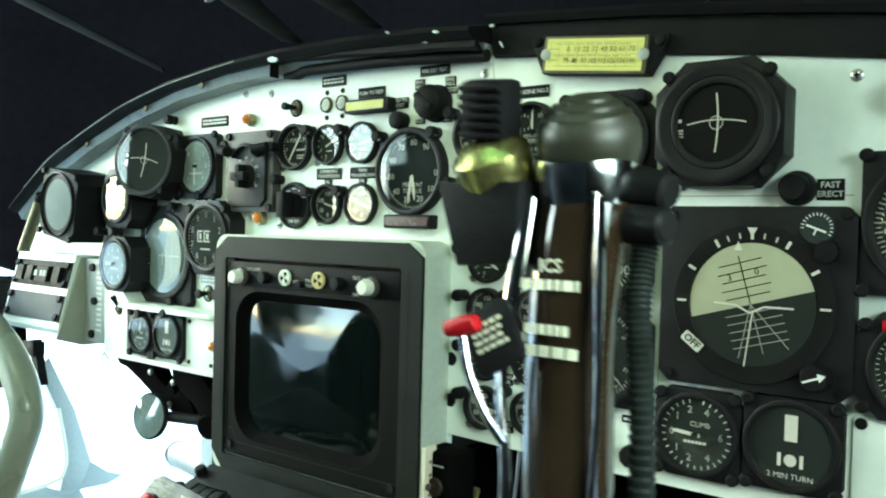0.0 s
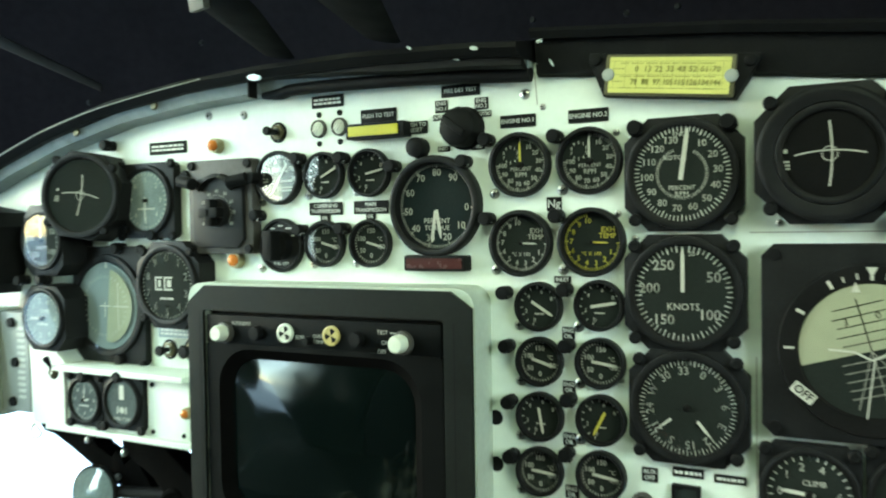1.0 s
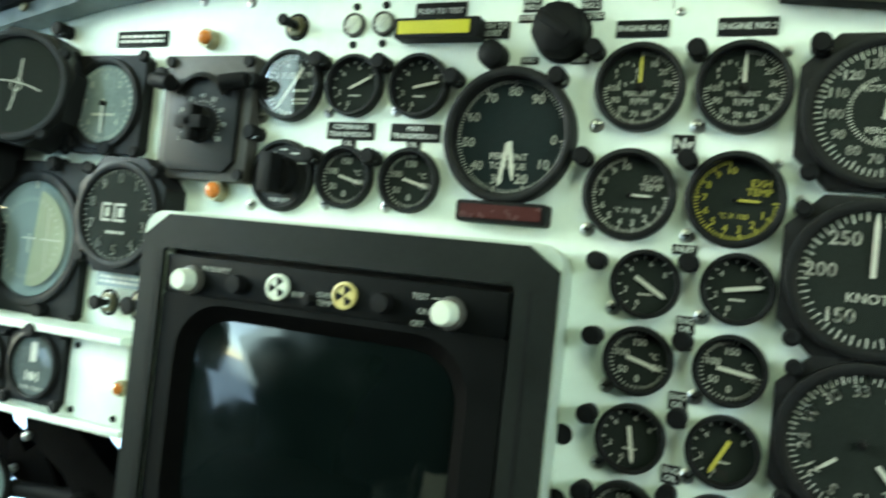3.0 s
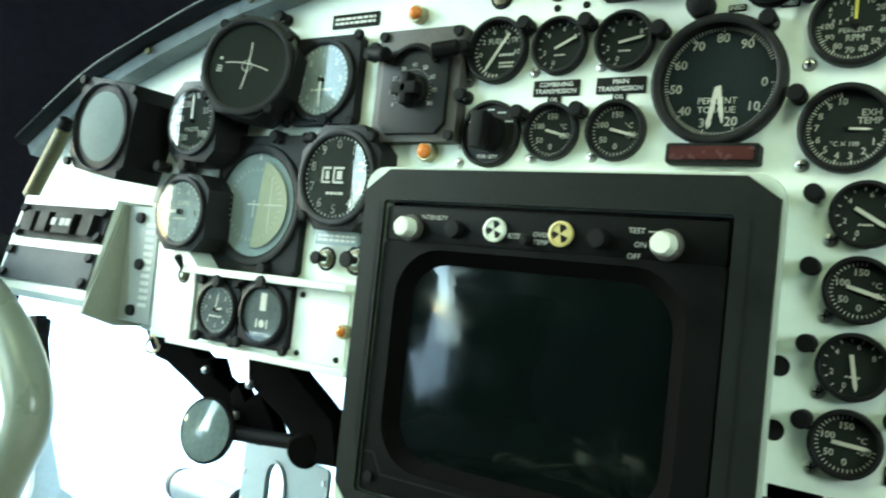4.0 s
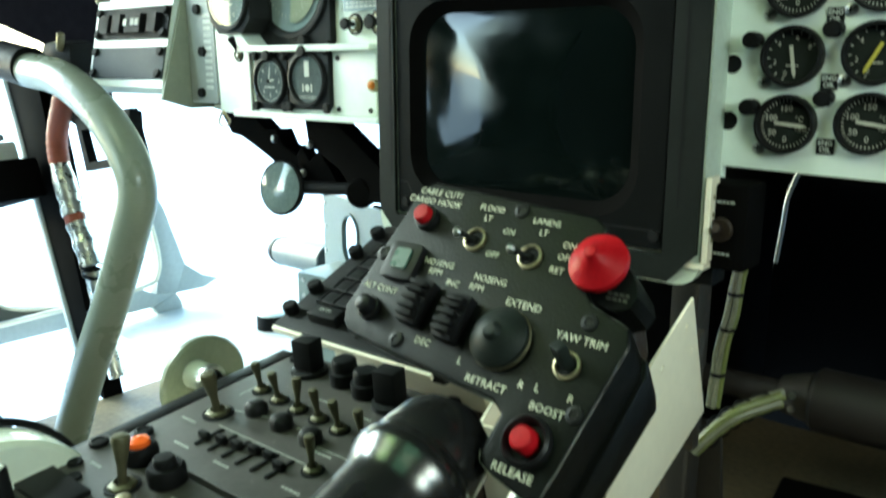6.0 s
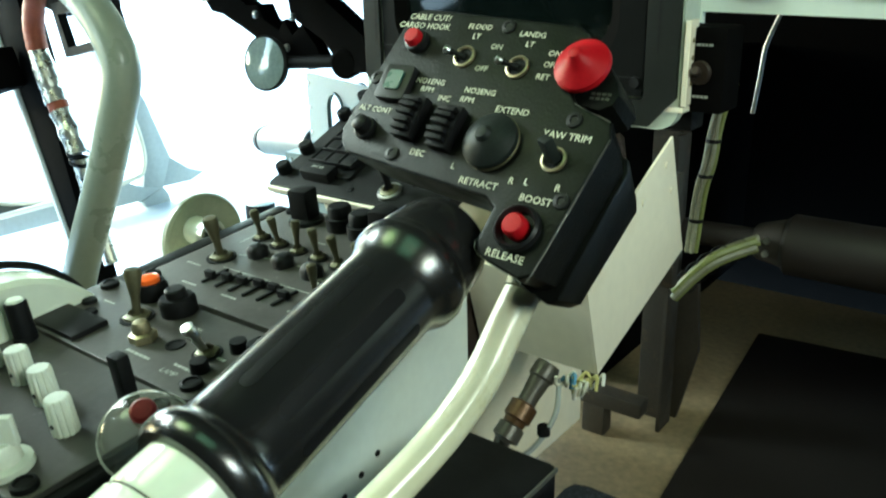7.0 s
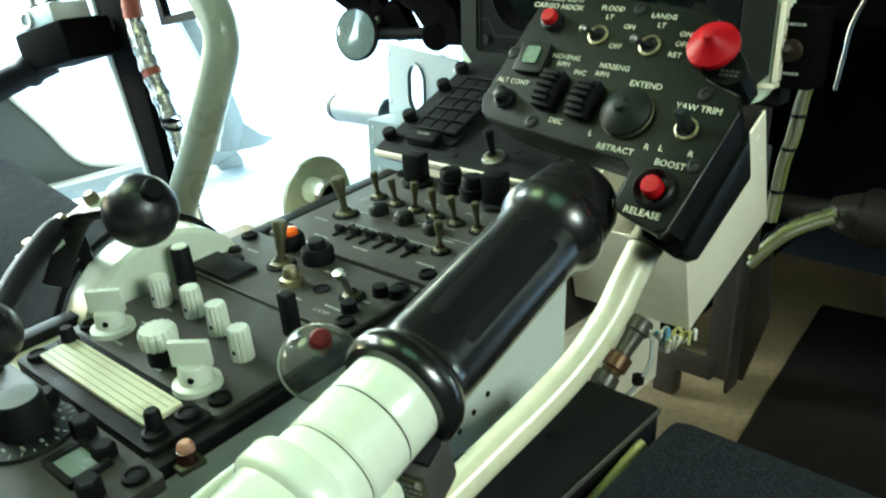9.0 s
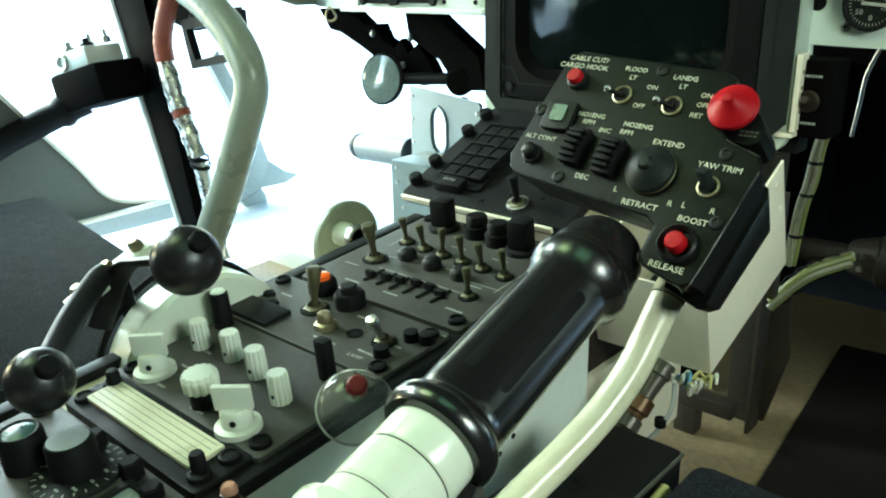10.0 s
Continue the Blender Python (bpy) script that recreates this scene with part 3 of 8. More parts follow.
# yellow placard
pl = thing("placard", on_panel(-0.2435, 0.7485, 0.014, roll=-6), "yellow card of figures on a black metal mount", "placard")
part("mount", prism(bmb(), [(-0.0475, -0.0155), (0.0475, -0.0155), (0.0615, 0.011), (0.0615, 0.0165), (-0.0615, 0.0165), (-0.0615, 0.011)], -0.012, -0.001, 0.001), BLACK, pl, "black tapered mount")
for s in (-1, 1):
    part("mount_bolt", lathe(bmb(), [(0.0045, -0.001), (0.0042, 0.0012), (0.0025, 0.002), (0, 0.002)], 14), RUBBER, pl, m=pose(s * 0.0555, 0.0115, 0))
part("frame", prism(bmb(), rounded(0.093, 0.0300, 0.002), -0.001, 0.0016, 0.0005), OLIVE, pl, "tarnished metal frame")
part("card", prism(bmb(), rounded(0.087, 0.0260, 0.001), 0.0016, 0.0022), YELLOW, pl, "yellow printed card")
b = bmb()
for k in range(3):
    strip(b, -0.043, 0.0100 - k * 0.0098, 0.043, 0.0100 - k * 0.0098, 0.0003, 0.0024)
for c in range(10):
    strip(b, -0.040 + c * 0.0087, 0.0100, -0.040 + c * 0.0087, -0.0096, 0.00025, 0.0024)
for k, s in enumerate("0 13 22 33 43 52 61 70".split()):
    word(b, s, -0.0229 + k * 0.0081, 0.0042, 0.0042, 0.0025, turn=-4, bold=0.00016)
for k, s in enumerate("79 88 97 105 115 126 134 144".split()):
    word(b, s, -0.0245 + k * 0.0083, -0.0052, 0.0042, 0.0025, turn=-4, wide=0.85, bold=0.00016)
for y in (0.0085, -0.0010, -0.0095):
    bars(b, 0.0, y, 0.070, 0.0012, 1, 0.0025, int(y * 9000) + 90)
for y in (0.0045, -0.0048):
    bars(b, -0.0365, y, 0.009, 0.0014, 1, 0.0025, int(y * 9000) + 90)
part("print", b, principled("olive_ink", (0.32, 0.31, 0.09), 0.7, vary=0.3, scale=300), pl, "faint olive print")
for s in (-1, 1):
    part("clamp_screw", lathe(bmb(), [(0.0048, 0.0016), (0.0046, 0.003), (0.003, 0.0036), (0, 0.0038)], 14), FRAMEM, pl, "dull grey screw", m=pose(s * 0.0440, 0, 0))

# ---------------------------------------------------------------- gauges


def at(a, r):
    return r * math.sin(radians(a)), r * math.cos(radians(a))


def ticks(bm, a0, a1, n, r0, r1, w, z=0.0022):
    for i in range(n + 1):
        a = a0 + (a1 - a0) * i / n
        x0, y0 = at(a, r0)
        x1, y1 = at(a, r1)
        strip(bm, x0, y0, x1, y1, w, z)


def needle_mesh(a, r, w, tail, z=0.004):
    b = bmb()
    x0, y0 = at(a + 180, tail)
    x1, y1 = at(a, r * 0.8)
    x2, y2 = at(a, r)
    strip(b, x0, y0, x1, y1, w, z)
    strip(b, x1, y1, x2, y2, w, z, w * 0.3)
    return b


def dial_parts(t, R, depth, marks, needles, face=DIAL, ink=MARK, hub=0.1, base=0.0, clear=True):
    """Dial face, print, pointers, hub and glass of a round instrument."""
    part("dial_face", lathe(bmb(), [(R * 0.9, base + 0.0012), (0, base + 0.0012)], 36), face, t)
    b = bmb()
    marks(b, R)
    for v in b.verts:
        v.co.z += base - 0.0003
    part("dial_print", b, ink, t)
    for k, (a, r, w, tail, mat) in enumerate(needles):
        b = needle_mesh(a, r * R, w * R, tail * R, base + 0.0034 + 0.0006 * k)
        part("needle", b, mat, t)
    if hub:
        part("hub", lathe(bmb(), [(hub * R, base + 0.0012), (hub * R, base + 0.005), (hub * R * 0.6, base + 0.0056), (0, base + 0.0057)], 16), BEZEL, t)
    if clear:
        part("cover_glass", lathe(bmb(), [(R * 0.9, base + depth - 0.002), (0, base + depth - 0.0018)], 32), GLASS, t, "clear cover glass")


def bezel_ring(R, depth, base=0.0, inner=0.86):
    return lathe(bmb(), [(R, base), (R, base + depth - 0.0016), (R * 0.985, base + depth - 0.0005), (R * 0.96, base + depth), (R * (inner + 0.03), base + depth),
                         (R * inner, base + depth - 0.001), (R * inner, base + 0.001)], 44)


def round_gauge(name, x, z, R, label, marks, needles, depth=0.009, face=DIAL, ink=MARK, hub=0.1, group="round engine gauges"):
    t = thing(name, on_panel(x, z, 0.0, roll=random.uniform(-1, 1)), label, "gauge", group)
    part("bezel", bezel_ring(R, depth), BEZEL, t)
    dial_parts(t, R, depth, marks, needles, face, ink, hub)
    return t


def square_gauge(name, x, z, w, h, label, marks, needles, depth=0.012, cut=0.018, dial=0.46, face=DIAL, ink=MARK, hub=0.08, m=None, group="", lugs=True, oy=0.0):
    t = thing(name, on_panel(x, z) if m is None else m, label, "gauge", group)
    R = min(w, h) * dial
    part("case", prism(bmb(), chamfered(w, h, cut)[::-1], 0.0, depth - 0.004, 0.0015), BEZEL, t, "black chamfered case")
    part("bezel", lathe(bmb(), [(R * 1.06, depth - 0.004), (R * 1.05, depth - 0.0005), (R * 1.02, depth), (R * 0.95, depth), (R * 0.9, depth - 0.001), (R * 0.9, depth - 0.0035)], 44), BEZEL, t, m=pose(0, oy, 0))
    n0 = len(t.children)
    dial_parts(t, R, 0.008, marks, needles, face, ink, hub, base=depth - 0.0045)
    for ob in t.children[n0:]:
        ob.location.y += oy
    if lugs:
        for sx in (-1, 1):
            for sy in (-1, 1):
                part("corner_screw", lathe(bmb(), [(0.0048, depth - 0.004), (0.0046, depth - 0.001), (0.003, depth), (0, depth - 0.0004)], 14), RUBBER, t,
                     m=pose(sx * (w / 2 - cut * 0.48), sy * (h / 2 - cut * 0.48), 0))
    return t


def m_rpm(b, R):
    for k in range(11):
        a = 27 * k
        if k:
            word(b, str(10 * k), *at(a, R * 0.60), R * 0.14, 0.0022, bold=0.00012)
    ticks(b, 0, 270, 50, R * 0.74, R * 0.83, R * 0.022)
    ticks(b, 0, 270, 10, R * 0.70, R * 0.83, R * 0.035)
    word(b, "PERCENT", 0, -R * 0.13, R * 0.12, 0.0022)
    word(b, "RPM", 0, -R * 0.31, R * 0.15, 0.0022, bold=0.0001)
    for k in range(10):
        x, y = at(36 * k, R * 0.24)
        word(b, str(k), x - R * 0.33, y + R * 0.32, R * 0.1, 0.0022)


def m_egt(b, R):
    for k in range(1, 11):
        word(b, str(k), *at(92 + 25.6 * k, R * 0.62), R * 0.15, 0.0022, bold=0.00012)
    ticks(b, 92, 92 + 256, 50, R * 0.75, R * 0.83, R * 0.022)
    ticks(b, 92, 92 + 256, 10, R * 0.71, R * 0.83, R * 0.035)
    word(b, "EXH", R * 0.47, R * 0.36, R * 0.15, 0.0022, bold=0.00012)
    word(b, "TEMP", R * 0.45, R * 0.18, R * 0.15, 0.0022, bold=0.00012)
    word(b, "°C X 100", -R * 0.02, -R * 0.34, R * 0.11, 0.0022)


def m_temp(b, R):
    for s, a in (("150", 0), ("100", 292), ("50", 235), ("0", 180), ("-50", 108)):
        word(b, s, *at(a, R * 0.52), R * 0.2, 0.0022, bold=0.00014)
    ticks(b, 100, 370, 30, R * 0.72, R * 0.82, R * 0.03)
    word(b, "°C", *at(70, R * 0.46), R * 0.18, 0.0022)


def m_press(b, R):
    for s, a in (("2", 250), ("4", 310), ("6", 10), ("8", 60), ("0", 200)):
        word(b, s, *at(a, R * 0.6), R * 0.17, 0.0022)
    ticks(b, 200, 420, 10, R * 0.72, R * 0.82, R * 0.035)
    bars(b, 0.0, -R * 0.3, R * 0.4, R * 0.1, 1, 0.0022, 5)


def m_fuel(b, R):
    word(b, "FUEL", -R * 0.12, R * 0.30, R * 0.17, 0.0022, bold=0.0001)
    word(b, "QTY", R * 0.42, R * 0.30, R * 0.17, 0.0022, bold=0.0001)
    for s, a in (("0", 262), ("2", 300), ("4", 340), ("6", 20), ("8", 58), ("10", 95)):
        word(b, s, *at(a, R * 0.62), R * 0.16, 0.0022)
    ticks(b, 260, 480, 22, R * 0.74, R * 0.83, R * 0.03)
    bars(b, R * 0.28, -R * 0.12, R * 0.5, R * 0.14, 1, 0.0022, 8)
    bars(b, R * 0.30, -R * 0.42, R * 0.5, R * 0.22, 2, 0.0022, 3)
    ticks(b, 180, 260, 8, R * 0.70, R * 0.83, R * 0.05)


def m_torque(b, R):
    for k in range(10):
        word(b, str(10 * k), *at(93 + 33.4 * k, R * 0.66), R * 0.14, 0.0022, bold=0.00014)
    ticks(b, 93, 93 + 33.4 * 10, 100, R * 0.78, R * 0.84, R * 0.012)
    ticks(b, 93, 93 + 33.4 * 9, 9, R * 0.75, R * 0.84, R * 0.02)
    word(b, "PERCENT", 0, -R * 0.30, R * 0.10, 0.0022)
    word(b, "TORQUE", 0, -R * 0.44, R * 0.10, 0.0022)


def m_rotor(b, R):
    for k in range(1, 14):
        word(b, str(10 * k), *at(25.7 * k + 8, R * 0.66), R * 0.13, 0.0022, bold=0.00016)
    ticks(b, 0, 360, 70, R * 0.80, R * 0.9, R * 0.018)
    ticks(b, 0, 360, 14, R * 0.77, R * 0.9, R * 0.026)
    ticks(b, 30, 340, 56, R * 0.43, R * 0.49, R * 0.014)
    word(b, "ENG", *at(-3, R * 0.74), R * 0.09, 0.0022)
    word(b, "ROTOR", -R * 0.12, R * 0.3, R * 0.09, 0.0022)
    word(b, "PERCENT", 0, -R * 0.27, R * 0.085, 0.0022)
    word(b, "RPM", 0, -R * 0.39, R * 0.10, 0.0022)


def m_knots(b, R):
    for s, a in (("50", 62), ("100", 130), ("150", 215), ("200", 277), ("250", 325)):
        word(b, s, *at(a, R * 0.62), R * 0.19, 0.0022, bold=0.0002)
    word(b, "20", *at(12, R * 0.74), R * 0.09, 0.0022)
    ticks(b, 8, 352, 56, R * 0.79, R * 0.88, R * 0.016)
    ticks(b, 8, 352, 28, R * 0.76, R * 0.89, R * 0.026)
    word(b, "KNOTS", 0, -R * 0.26, R * 0.13, 0.0022)


def m_compass(b, R):
    for k, s in enumerate(("33", "0", "3", "6", "E", "12", "15", "S", "21", "24", "W", "30")):
        word(b, s, *at(30 * k - 5, R * 0.68), R * 0.15, 0.0022, turn=-(30 * k - 5), bold=0.00014)
    ticks(b, 0, 360, 72, R * 0.8, R * 0.87, R * 0.014)
    ticks(b, 0, 360, 36, R * 0.78, R * 0.89, R * 0.02)


def m_alt(b, R):
    for k in range(10):
        word(b, str(k), *at(36 * k, R * 0.68), R * 0.22, 0.0022, bold=0.0002)
    ticks(b, 0, 360, 50, R * 0.82, R * 0.89, R * 0.018)
    word(b, "ALT", R * 0.34, R * 0.36, R * 0.14, 0.0022)
    bars(b, -R * 0.3, R * 0.05, R * 0.4, R * 0.22, 1, 0.0022, 2)


def m_drum(b, R):
    for k in range(10):
        word(b, str(k), *at(36 * k, R * 0.70), R * 0.20, 0.0022, bold=0.0001)
    ticks(b, 0, 360, 50, R * 0.82, R * 0.88, R * 0.014)
    for x0, x1 in ((-0.42, -0.16), (-0.10, 0.20)):
        quad(b, R * x0, -R * 0.14, R * (x0 + 0.05), R * 0.22, 0.0022)
        quad(b, R * x0, R * 0.17, R * x1, R * 0.22, 0.0022)
        quad(b, R * x0, -R * 0.14, R * x1, -R * 0.09, 0.0022)
        quad(b, R * (x0 + 0.11), -R * 0.05, R * (x1 - 0.05), R * 0.13, 0.0022)
    bars(b, 0, -R * 0.35, R * 0.5, R * 0.10, 1, 0.0022, 2)


def m_vsi(b, R):
    for s, a in (("0", 270), ("1", 310), ("2", 345), ("4", 25), ("6", 90), ("4", 150), ("2", 195), ("1", 230)):
        word(b, s, *at(a, R * 0.62), R * 0.18, 0.0022, bold=0.00014)
    ticks(b, 0, 360, 30, R * 0.78, R * 0.88, R * 0.028)
    word(b, "CLIMB", R * 0.1, R * 0.25, R * 0.13, 0.0022)
    bars(b, R * 0.0, -R * 0.2, R * 0.6, R * 0.12, 1, 0.0022, 4)


def m_plain(b, R):
    ticks(b, 0, 360, 36, R * 0.76, R * 0.85, R * 0.025)
    for k in range(8):
        word(b, str(k + 1), *at(45 * k, R * 0.6), R * 0.16, 0.0022)
    bars(b, 0, -R * 0.25, R * 0.7, R * 0.12, 1, 0.0022, 6)


def m_cross(b, R):
    n = 12
    for i in range(n):
        x0, x1 = -R * 0.5 + R * i / n, -R * 0.5 + R * (i + 1) / n
        f = lambda x: R * 0.05 - 0.25 * x * x / R
        strip(b, x0, f(x0), x1, f(x1), R * 0.022, 0.0022)
        strip(b, f(x0) * 0.6 + R * 0.0, x0, f(x1) * 0.6, x1, R * 0.028, 0.0024)
    ticks(b, 0, 360, 16, R * 0.10, R * 0.12, R * 0.03)
    quad(b, -R * 0.66, R * 0.03, -R * 0.6, R * 0.09, 0.0022)
    bars(b, -R * 0.62, -R * 0.16, R * 0.12, R * 0.16, 3, 0.0022, 9)


W = MARK
round_gauge("engine_speed_gauge", -0.3645, 0.6905, 0.0262, "round black engine speed gauge with yellow-white hand at zero", m_rpm, [(0, 0.72, 0.07, 0.05, YMARK)], ink=W)
round_gauge("engine_speed_gauge", -0.3068, 0.6908, 0.0262, "round black engine speed gauge with white hand at zero", m_rpm, [(0, 0.72, 0.07, 0.05, W)])
round_gauge("exhaust_temperature_gauge", -0.3645, 0.6272, 0.0270, "round black exhaust temperature gauge with white figures", m_egt, [(92, 0.5, 0.05, 0.0, W)], hub=0.05)
round_gauge("exhaust_temperature_gauge", -0.3056, 0.6278, 0.0270, "round black exhaust temperature gauge with yellow figures", m_egt, [(92, 0.5, 0.05, 0.0, YMARK)], ink=YMARK, hub=0.05)
small = ((-0.3500, 0.5762, 122, m_press, W), (-0.300, 0.5785, 80, m_press, W), (-0.3500, 0.5318, 107, m_temp, W), (-0.2997, 0.5335, 98, m_temp, W),
         (-0.3500, 0.4872, 170, m_press, W), (-0.2996, 0.4890, 207, m_press, YMARK), (-0.3508, 0.4425, 96, m_temp, W), (-0.3000, 0.4450, 98, m_temp, W))
for x, z, a, mk, ink in small:
    round_gauge("small_gauge", x, z, 0.0200, "small round black gauge with a thick white hand" if ink is W else "small round black gauge with a yellowed hand", mk, [(a, 0.70, 0.12, 0.36, ink)], hub=0.0, depth=0.008, group="small engine gauges")
round_gauge("torque_gauge", -0.4420, 0.6594, 0.0430, "large round percent torque gauge with two white pointers", m_torque,
            [(188, 0.74, 0.07, -0.1, W), (170, 0.66, 0.07, -0.08, W)], depth=0.011, face=DIALTEAL, hub=0.0)
round_gauge("fuel_quantity_gauge", -0.6100, 0.6903, 0.0255, "round black fuel quantity gauge with slanting hand", m_fuel, [(214, 0.76, 0.10, 0.62, W)], hub=0.0)
for x, z, a, mk in ((-0.5585, 0.6906, 64, m_press), (-0.5090, 0.6906, 78, m_press), (-0.5587, 0.6275, 106, m_temp), (-0.5092, 0.6277, 106, m_temp)):
    round_gauge("transmission_gauge", x, z, 0.0215, "small round black transmission oil gauge", mk, [(a, 0.68, 0.09, 0.2, W)], hub=0.0, depth=0.008, group="transmission gauges")
t = thing("fuel_selector_switch", on_panel(-0.6097, 0.6263), "round black rotary switch with a bar handle", "switch")
part("bezel", bezel_ring(0.0258, 0.006), BEZEL, t)
part("dial_face", lathe(bmb(), [(0.023, 0.003), (0, 0.003)], 30), BEZEL, t)
b = bmb()
for k in range(5):
    x, y = at(-60 + 30 * k, 0.0185)
    bars(b, x, y, 0.007, 0.002, 1, 0.0034, k)
part("dial_marks", b, MARK, t)
part("dial_name", word(bmb(), "FUEL QTY", 0, -0.0175, 0.0028, 0.0034), MARK, t)
b = bmb()
lathe(b, [(0.0135, 0.003), (0.0125, 0.012), (0, 0.0122)], 24)
box(b, (0, 0, 0.017), (0.011, 0.028, 0.016), 0.002)
part("bar_knob", b, RUBBER, t, "black bar knob")

square_gauge("rotor_speed_gauge", -0.2355, 0.6775, 0.086, 0.084, "square black rotor speed gauge in percent", m_rotor, [(8, 0.86, 0.085, 0.12, W)], hub=0.0)
square_gauge("airspeed_gauge", -0.2352, 0.5902, 0.088, 0.086, "square black airspeed gauge marked in knots", m_knots, [(0, 0.86, 0.07, -0.02, W)], hub=0.0)
square_gauge("compass_gauge", -0.2330, 0.5060, 0.087, 0.086, "square black compass gauge with turned card", m_compass,
             [(140, 0.66, 0.06, -0.3, W), (232, 0.66, 0.05, -0.35, W)], hub=0.06)
square_gauge("vertical_speed_gauge", -0.1512, 0.4535, 0.066, 0.068, "square black climb rate gauge", m_vsi, [(275, 0.62, 0.09, 0.12, W)], cut=0.010)


def m_turn(b, R):
    quad(b, -R * 0.14, R * 0.1, R * 0.14, R * 0.7, 0.0022)
    quad(b, -R * 0.28, -R * 0.48, -R * 0.2, -R * 0.18, 0.0022)
    quad(b, R * 0.2, -R * 0.48, R * 0.28, -R * 0.18, 0.0022)
    b2 = [(R * 0.14 * math.cos(k * 0.52), -R * 0.33 + R * 0.14 * math.sin(k * 0.52)) for k in range(12)]
    b.faces.new([b.verts.new((x, y, 0.0022)) for x, y in b2])
    word(b, "2 MIN TURN", 0, -R * 0.7, R * 0.13, 0.0022)


square_gauge("turn_indicator", -0.0832, 0.4570, 0.068, 0.068, "square black turn and slip indicator", m_turn, [], cut=0.008, hub=0)
t = square_gauge("course_indicator", -0.1372, 0.6855, 0.094, 0.092, "deep black cross-pointer course indicator", lambda b, R: m_cross(b, R * 1.35), [], depth=0.030, cut=0.022, dial=0.345, hub=0.0, face=RUBBER)
part("outer_ring", lathe(bmb(), [(0.0450, 0.026), (0.0448, 0.0300), (0.0430, 0.0312), (0.0400, 0.0312), (0.0340, 0.0298), (0.0336, 0.027)], 48), BEZEL, t, "broad black ring")

# attitude indicator
t = thing("attitude_indicator", on_panel(-0.1130, 0.5590), "large square attitude indicator with a pale tilted horizon", "gauge")
part("case", prism(bmb(), chamfered(0.137, 0.134, 0.008)[::-1], 0.0, 0.012, 0.0015), BEZEL, t, "black square case")
part("bezel", lathe(bmb(), [(0.058, 0.012), (0.057, 0.0135), (0.046, 0.0135), (0.0445, 0.012)], 48), BEZEL, t, m=pose(0, -0.004, 0))
b = bmb()
R = 0.0445
pts = [(R * math.cos(radians(a)), R * math.sin(radians(a))) for a in range(0, 181, 6)]
b.faces.new([b.verts.new((x, y, 0.0124)) for x, y in pts])
part("sky_half", b, SKYDISC, t, "pale olive upper half", m=pose(0, -0.004, 0, 0, 0, 16))
b = bmb()
b.faces.new([b.verts.new((-x, -y, 0.0124)) for x, y in pts])
part("ground_half", b, DIAL, t, "black lower half", m=pose(0, -0.004, 0, 0, 0, 16))
b = bmb()
for k in range(1, 6):
    strip(b, -0.018 + 0.002 * (k % 2), 0.0062 * k, 0.018 - 0.002 * (k % 2), 0.0062 * k, 0.0007, 0.0127)
strip(b, 0, 0, 0, 0.036, 0.0008, 0.0127)
word(b, "3", -0.010, 0.022, 0.005, 0.0127)
word(b, "0", 0.010, 0.022, 0.005, 0.0127)
part("sky_print", b, RUBBER, t, "black pitch lines", m=pose(0, -0.004, 0, 0, 0, 16))
b = bmb()
for k in range(1, 6):
    strip(b, -0.020, -0.0058 * k, 0.020, -0.0058 * k, 0.0006, 0.0127)
for s in (-1, 0, 1):
    strip(b, 0, 0, s * 0.018, -0.036, 0.0006, 0.0128)
part("ground_print", b, FADED, t, "grey ground lines", m=pose(0, -0.004, 0, 0, 0, 16))
b = bmb()
ticks(b, -60, 60, 4, 0.047, 0.053, 0.0022, 0.0139)
ticks(b, -20, 20, 4, 0.048, 0.052, 0.0012, 0.0139)
ticks(b, 90, 270, 1, 0.047, 0.054, 0.0016, 0.0139)
for a, r0, w in ((0, 0.0555, 0.0035), (-14, 0.040, 0.003)):
    x, y = at(a, r0)
    sgn = 1 if a == 0 else -1
    b.faces.new([b.verts.new(p) for p in ((x - w, y, 0.014), (x, y - sgn * 0.007, 0.014), (x + w, y, 0.014))])
strip(b, -0.026, 0.0, -0.010, -0.001, 0.0014, 0.0142)
strip(b, 0.010, -0.001, 0.030, -0.001, 0.0014, 0.0142)
strip(b, -0.010, -0.001, 0.0, -0.006, 0.0014, 0.0142)
strip(b, 0.0, -0.006, 0.010, -0.001, 0.0014, 0.0142)
strip(b, 0.002, -0.004, -0.003, -0.045, 0.001, 0.0141)
part("index_marks", b, MARK, t, "white index marks", m=pose(0, -0.004, 0))
part("flag", prism(bmb(), rounded(0.017, 0.008, 0.001, 2), 0.0138, 0.0146), MARK, t, "white warning flag", m=pose(-0.0415, -0.0345, 0, 0, 0, -38))
b = bmb()
word(b, "OFF", 0, 0, 0.0055, 0.0149, bold=0.00015)
part("flag_print", b, RUBBER, t, m=pose(-0.0415, -0.0345, 0, 0, 0, -38))
part("trim_knob", lathe(bmb(), [(0.010, 0.012), (0.0095, 0.020), (0.008, 0.022), (0, 0.0222)], 24, squash=knurl(20, 0.02)), RUBBER, t, "black trim knob", m=pose(0.046, -0.051, 0))
b = bmb()
strip(b, -0.007, -0.003, 0.003, 0.001, 0.0014, 0.0226)
b.faces.new([b.verts.new(p) for p in ((0.002, 0.004, 0.0226), (0.008, 0.003, 0.0226), (0.004, -0.002, 0.0226))])
part("knob_arrow", b, MARK, t, m=pose(0.046, -0.051, 0))
part("trim_dial", lathe(bmb(), [(0.0115, 0.012), (0.011, 0.0134), (0, 0.0134)], 24), DIAL, t, "small trim dial", m=pose(0.043, 0.052, 0))
b = bmb()
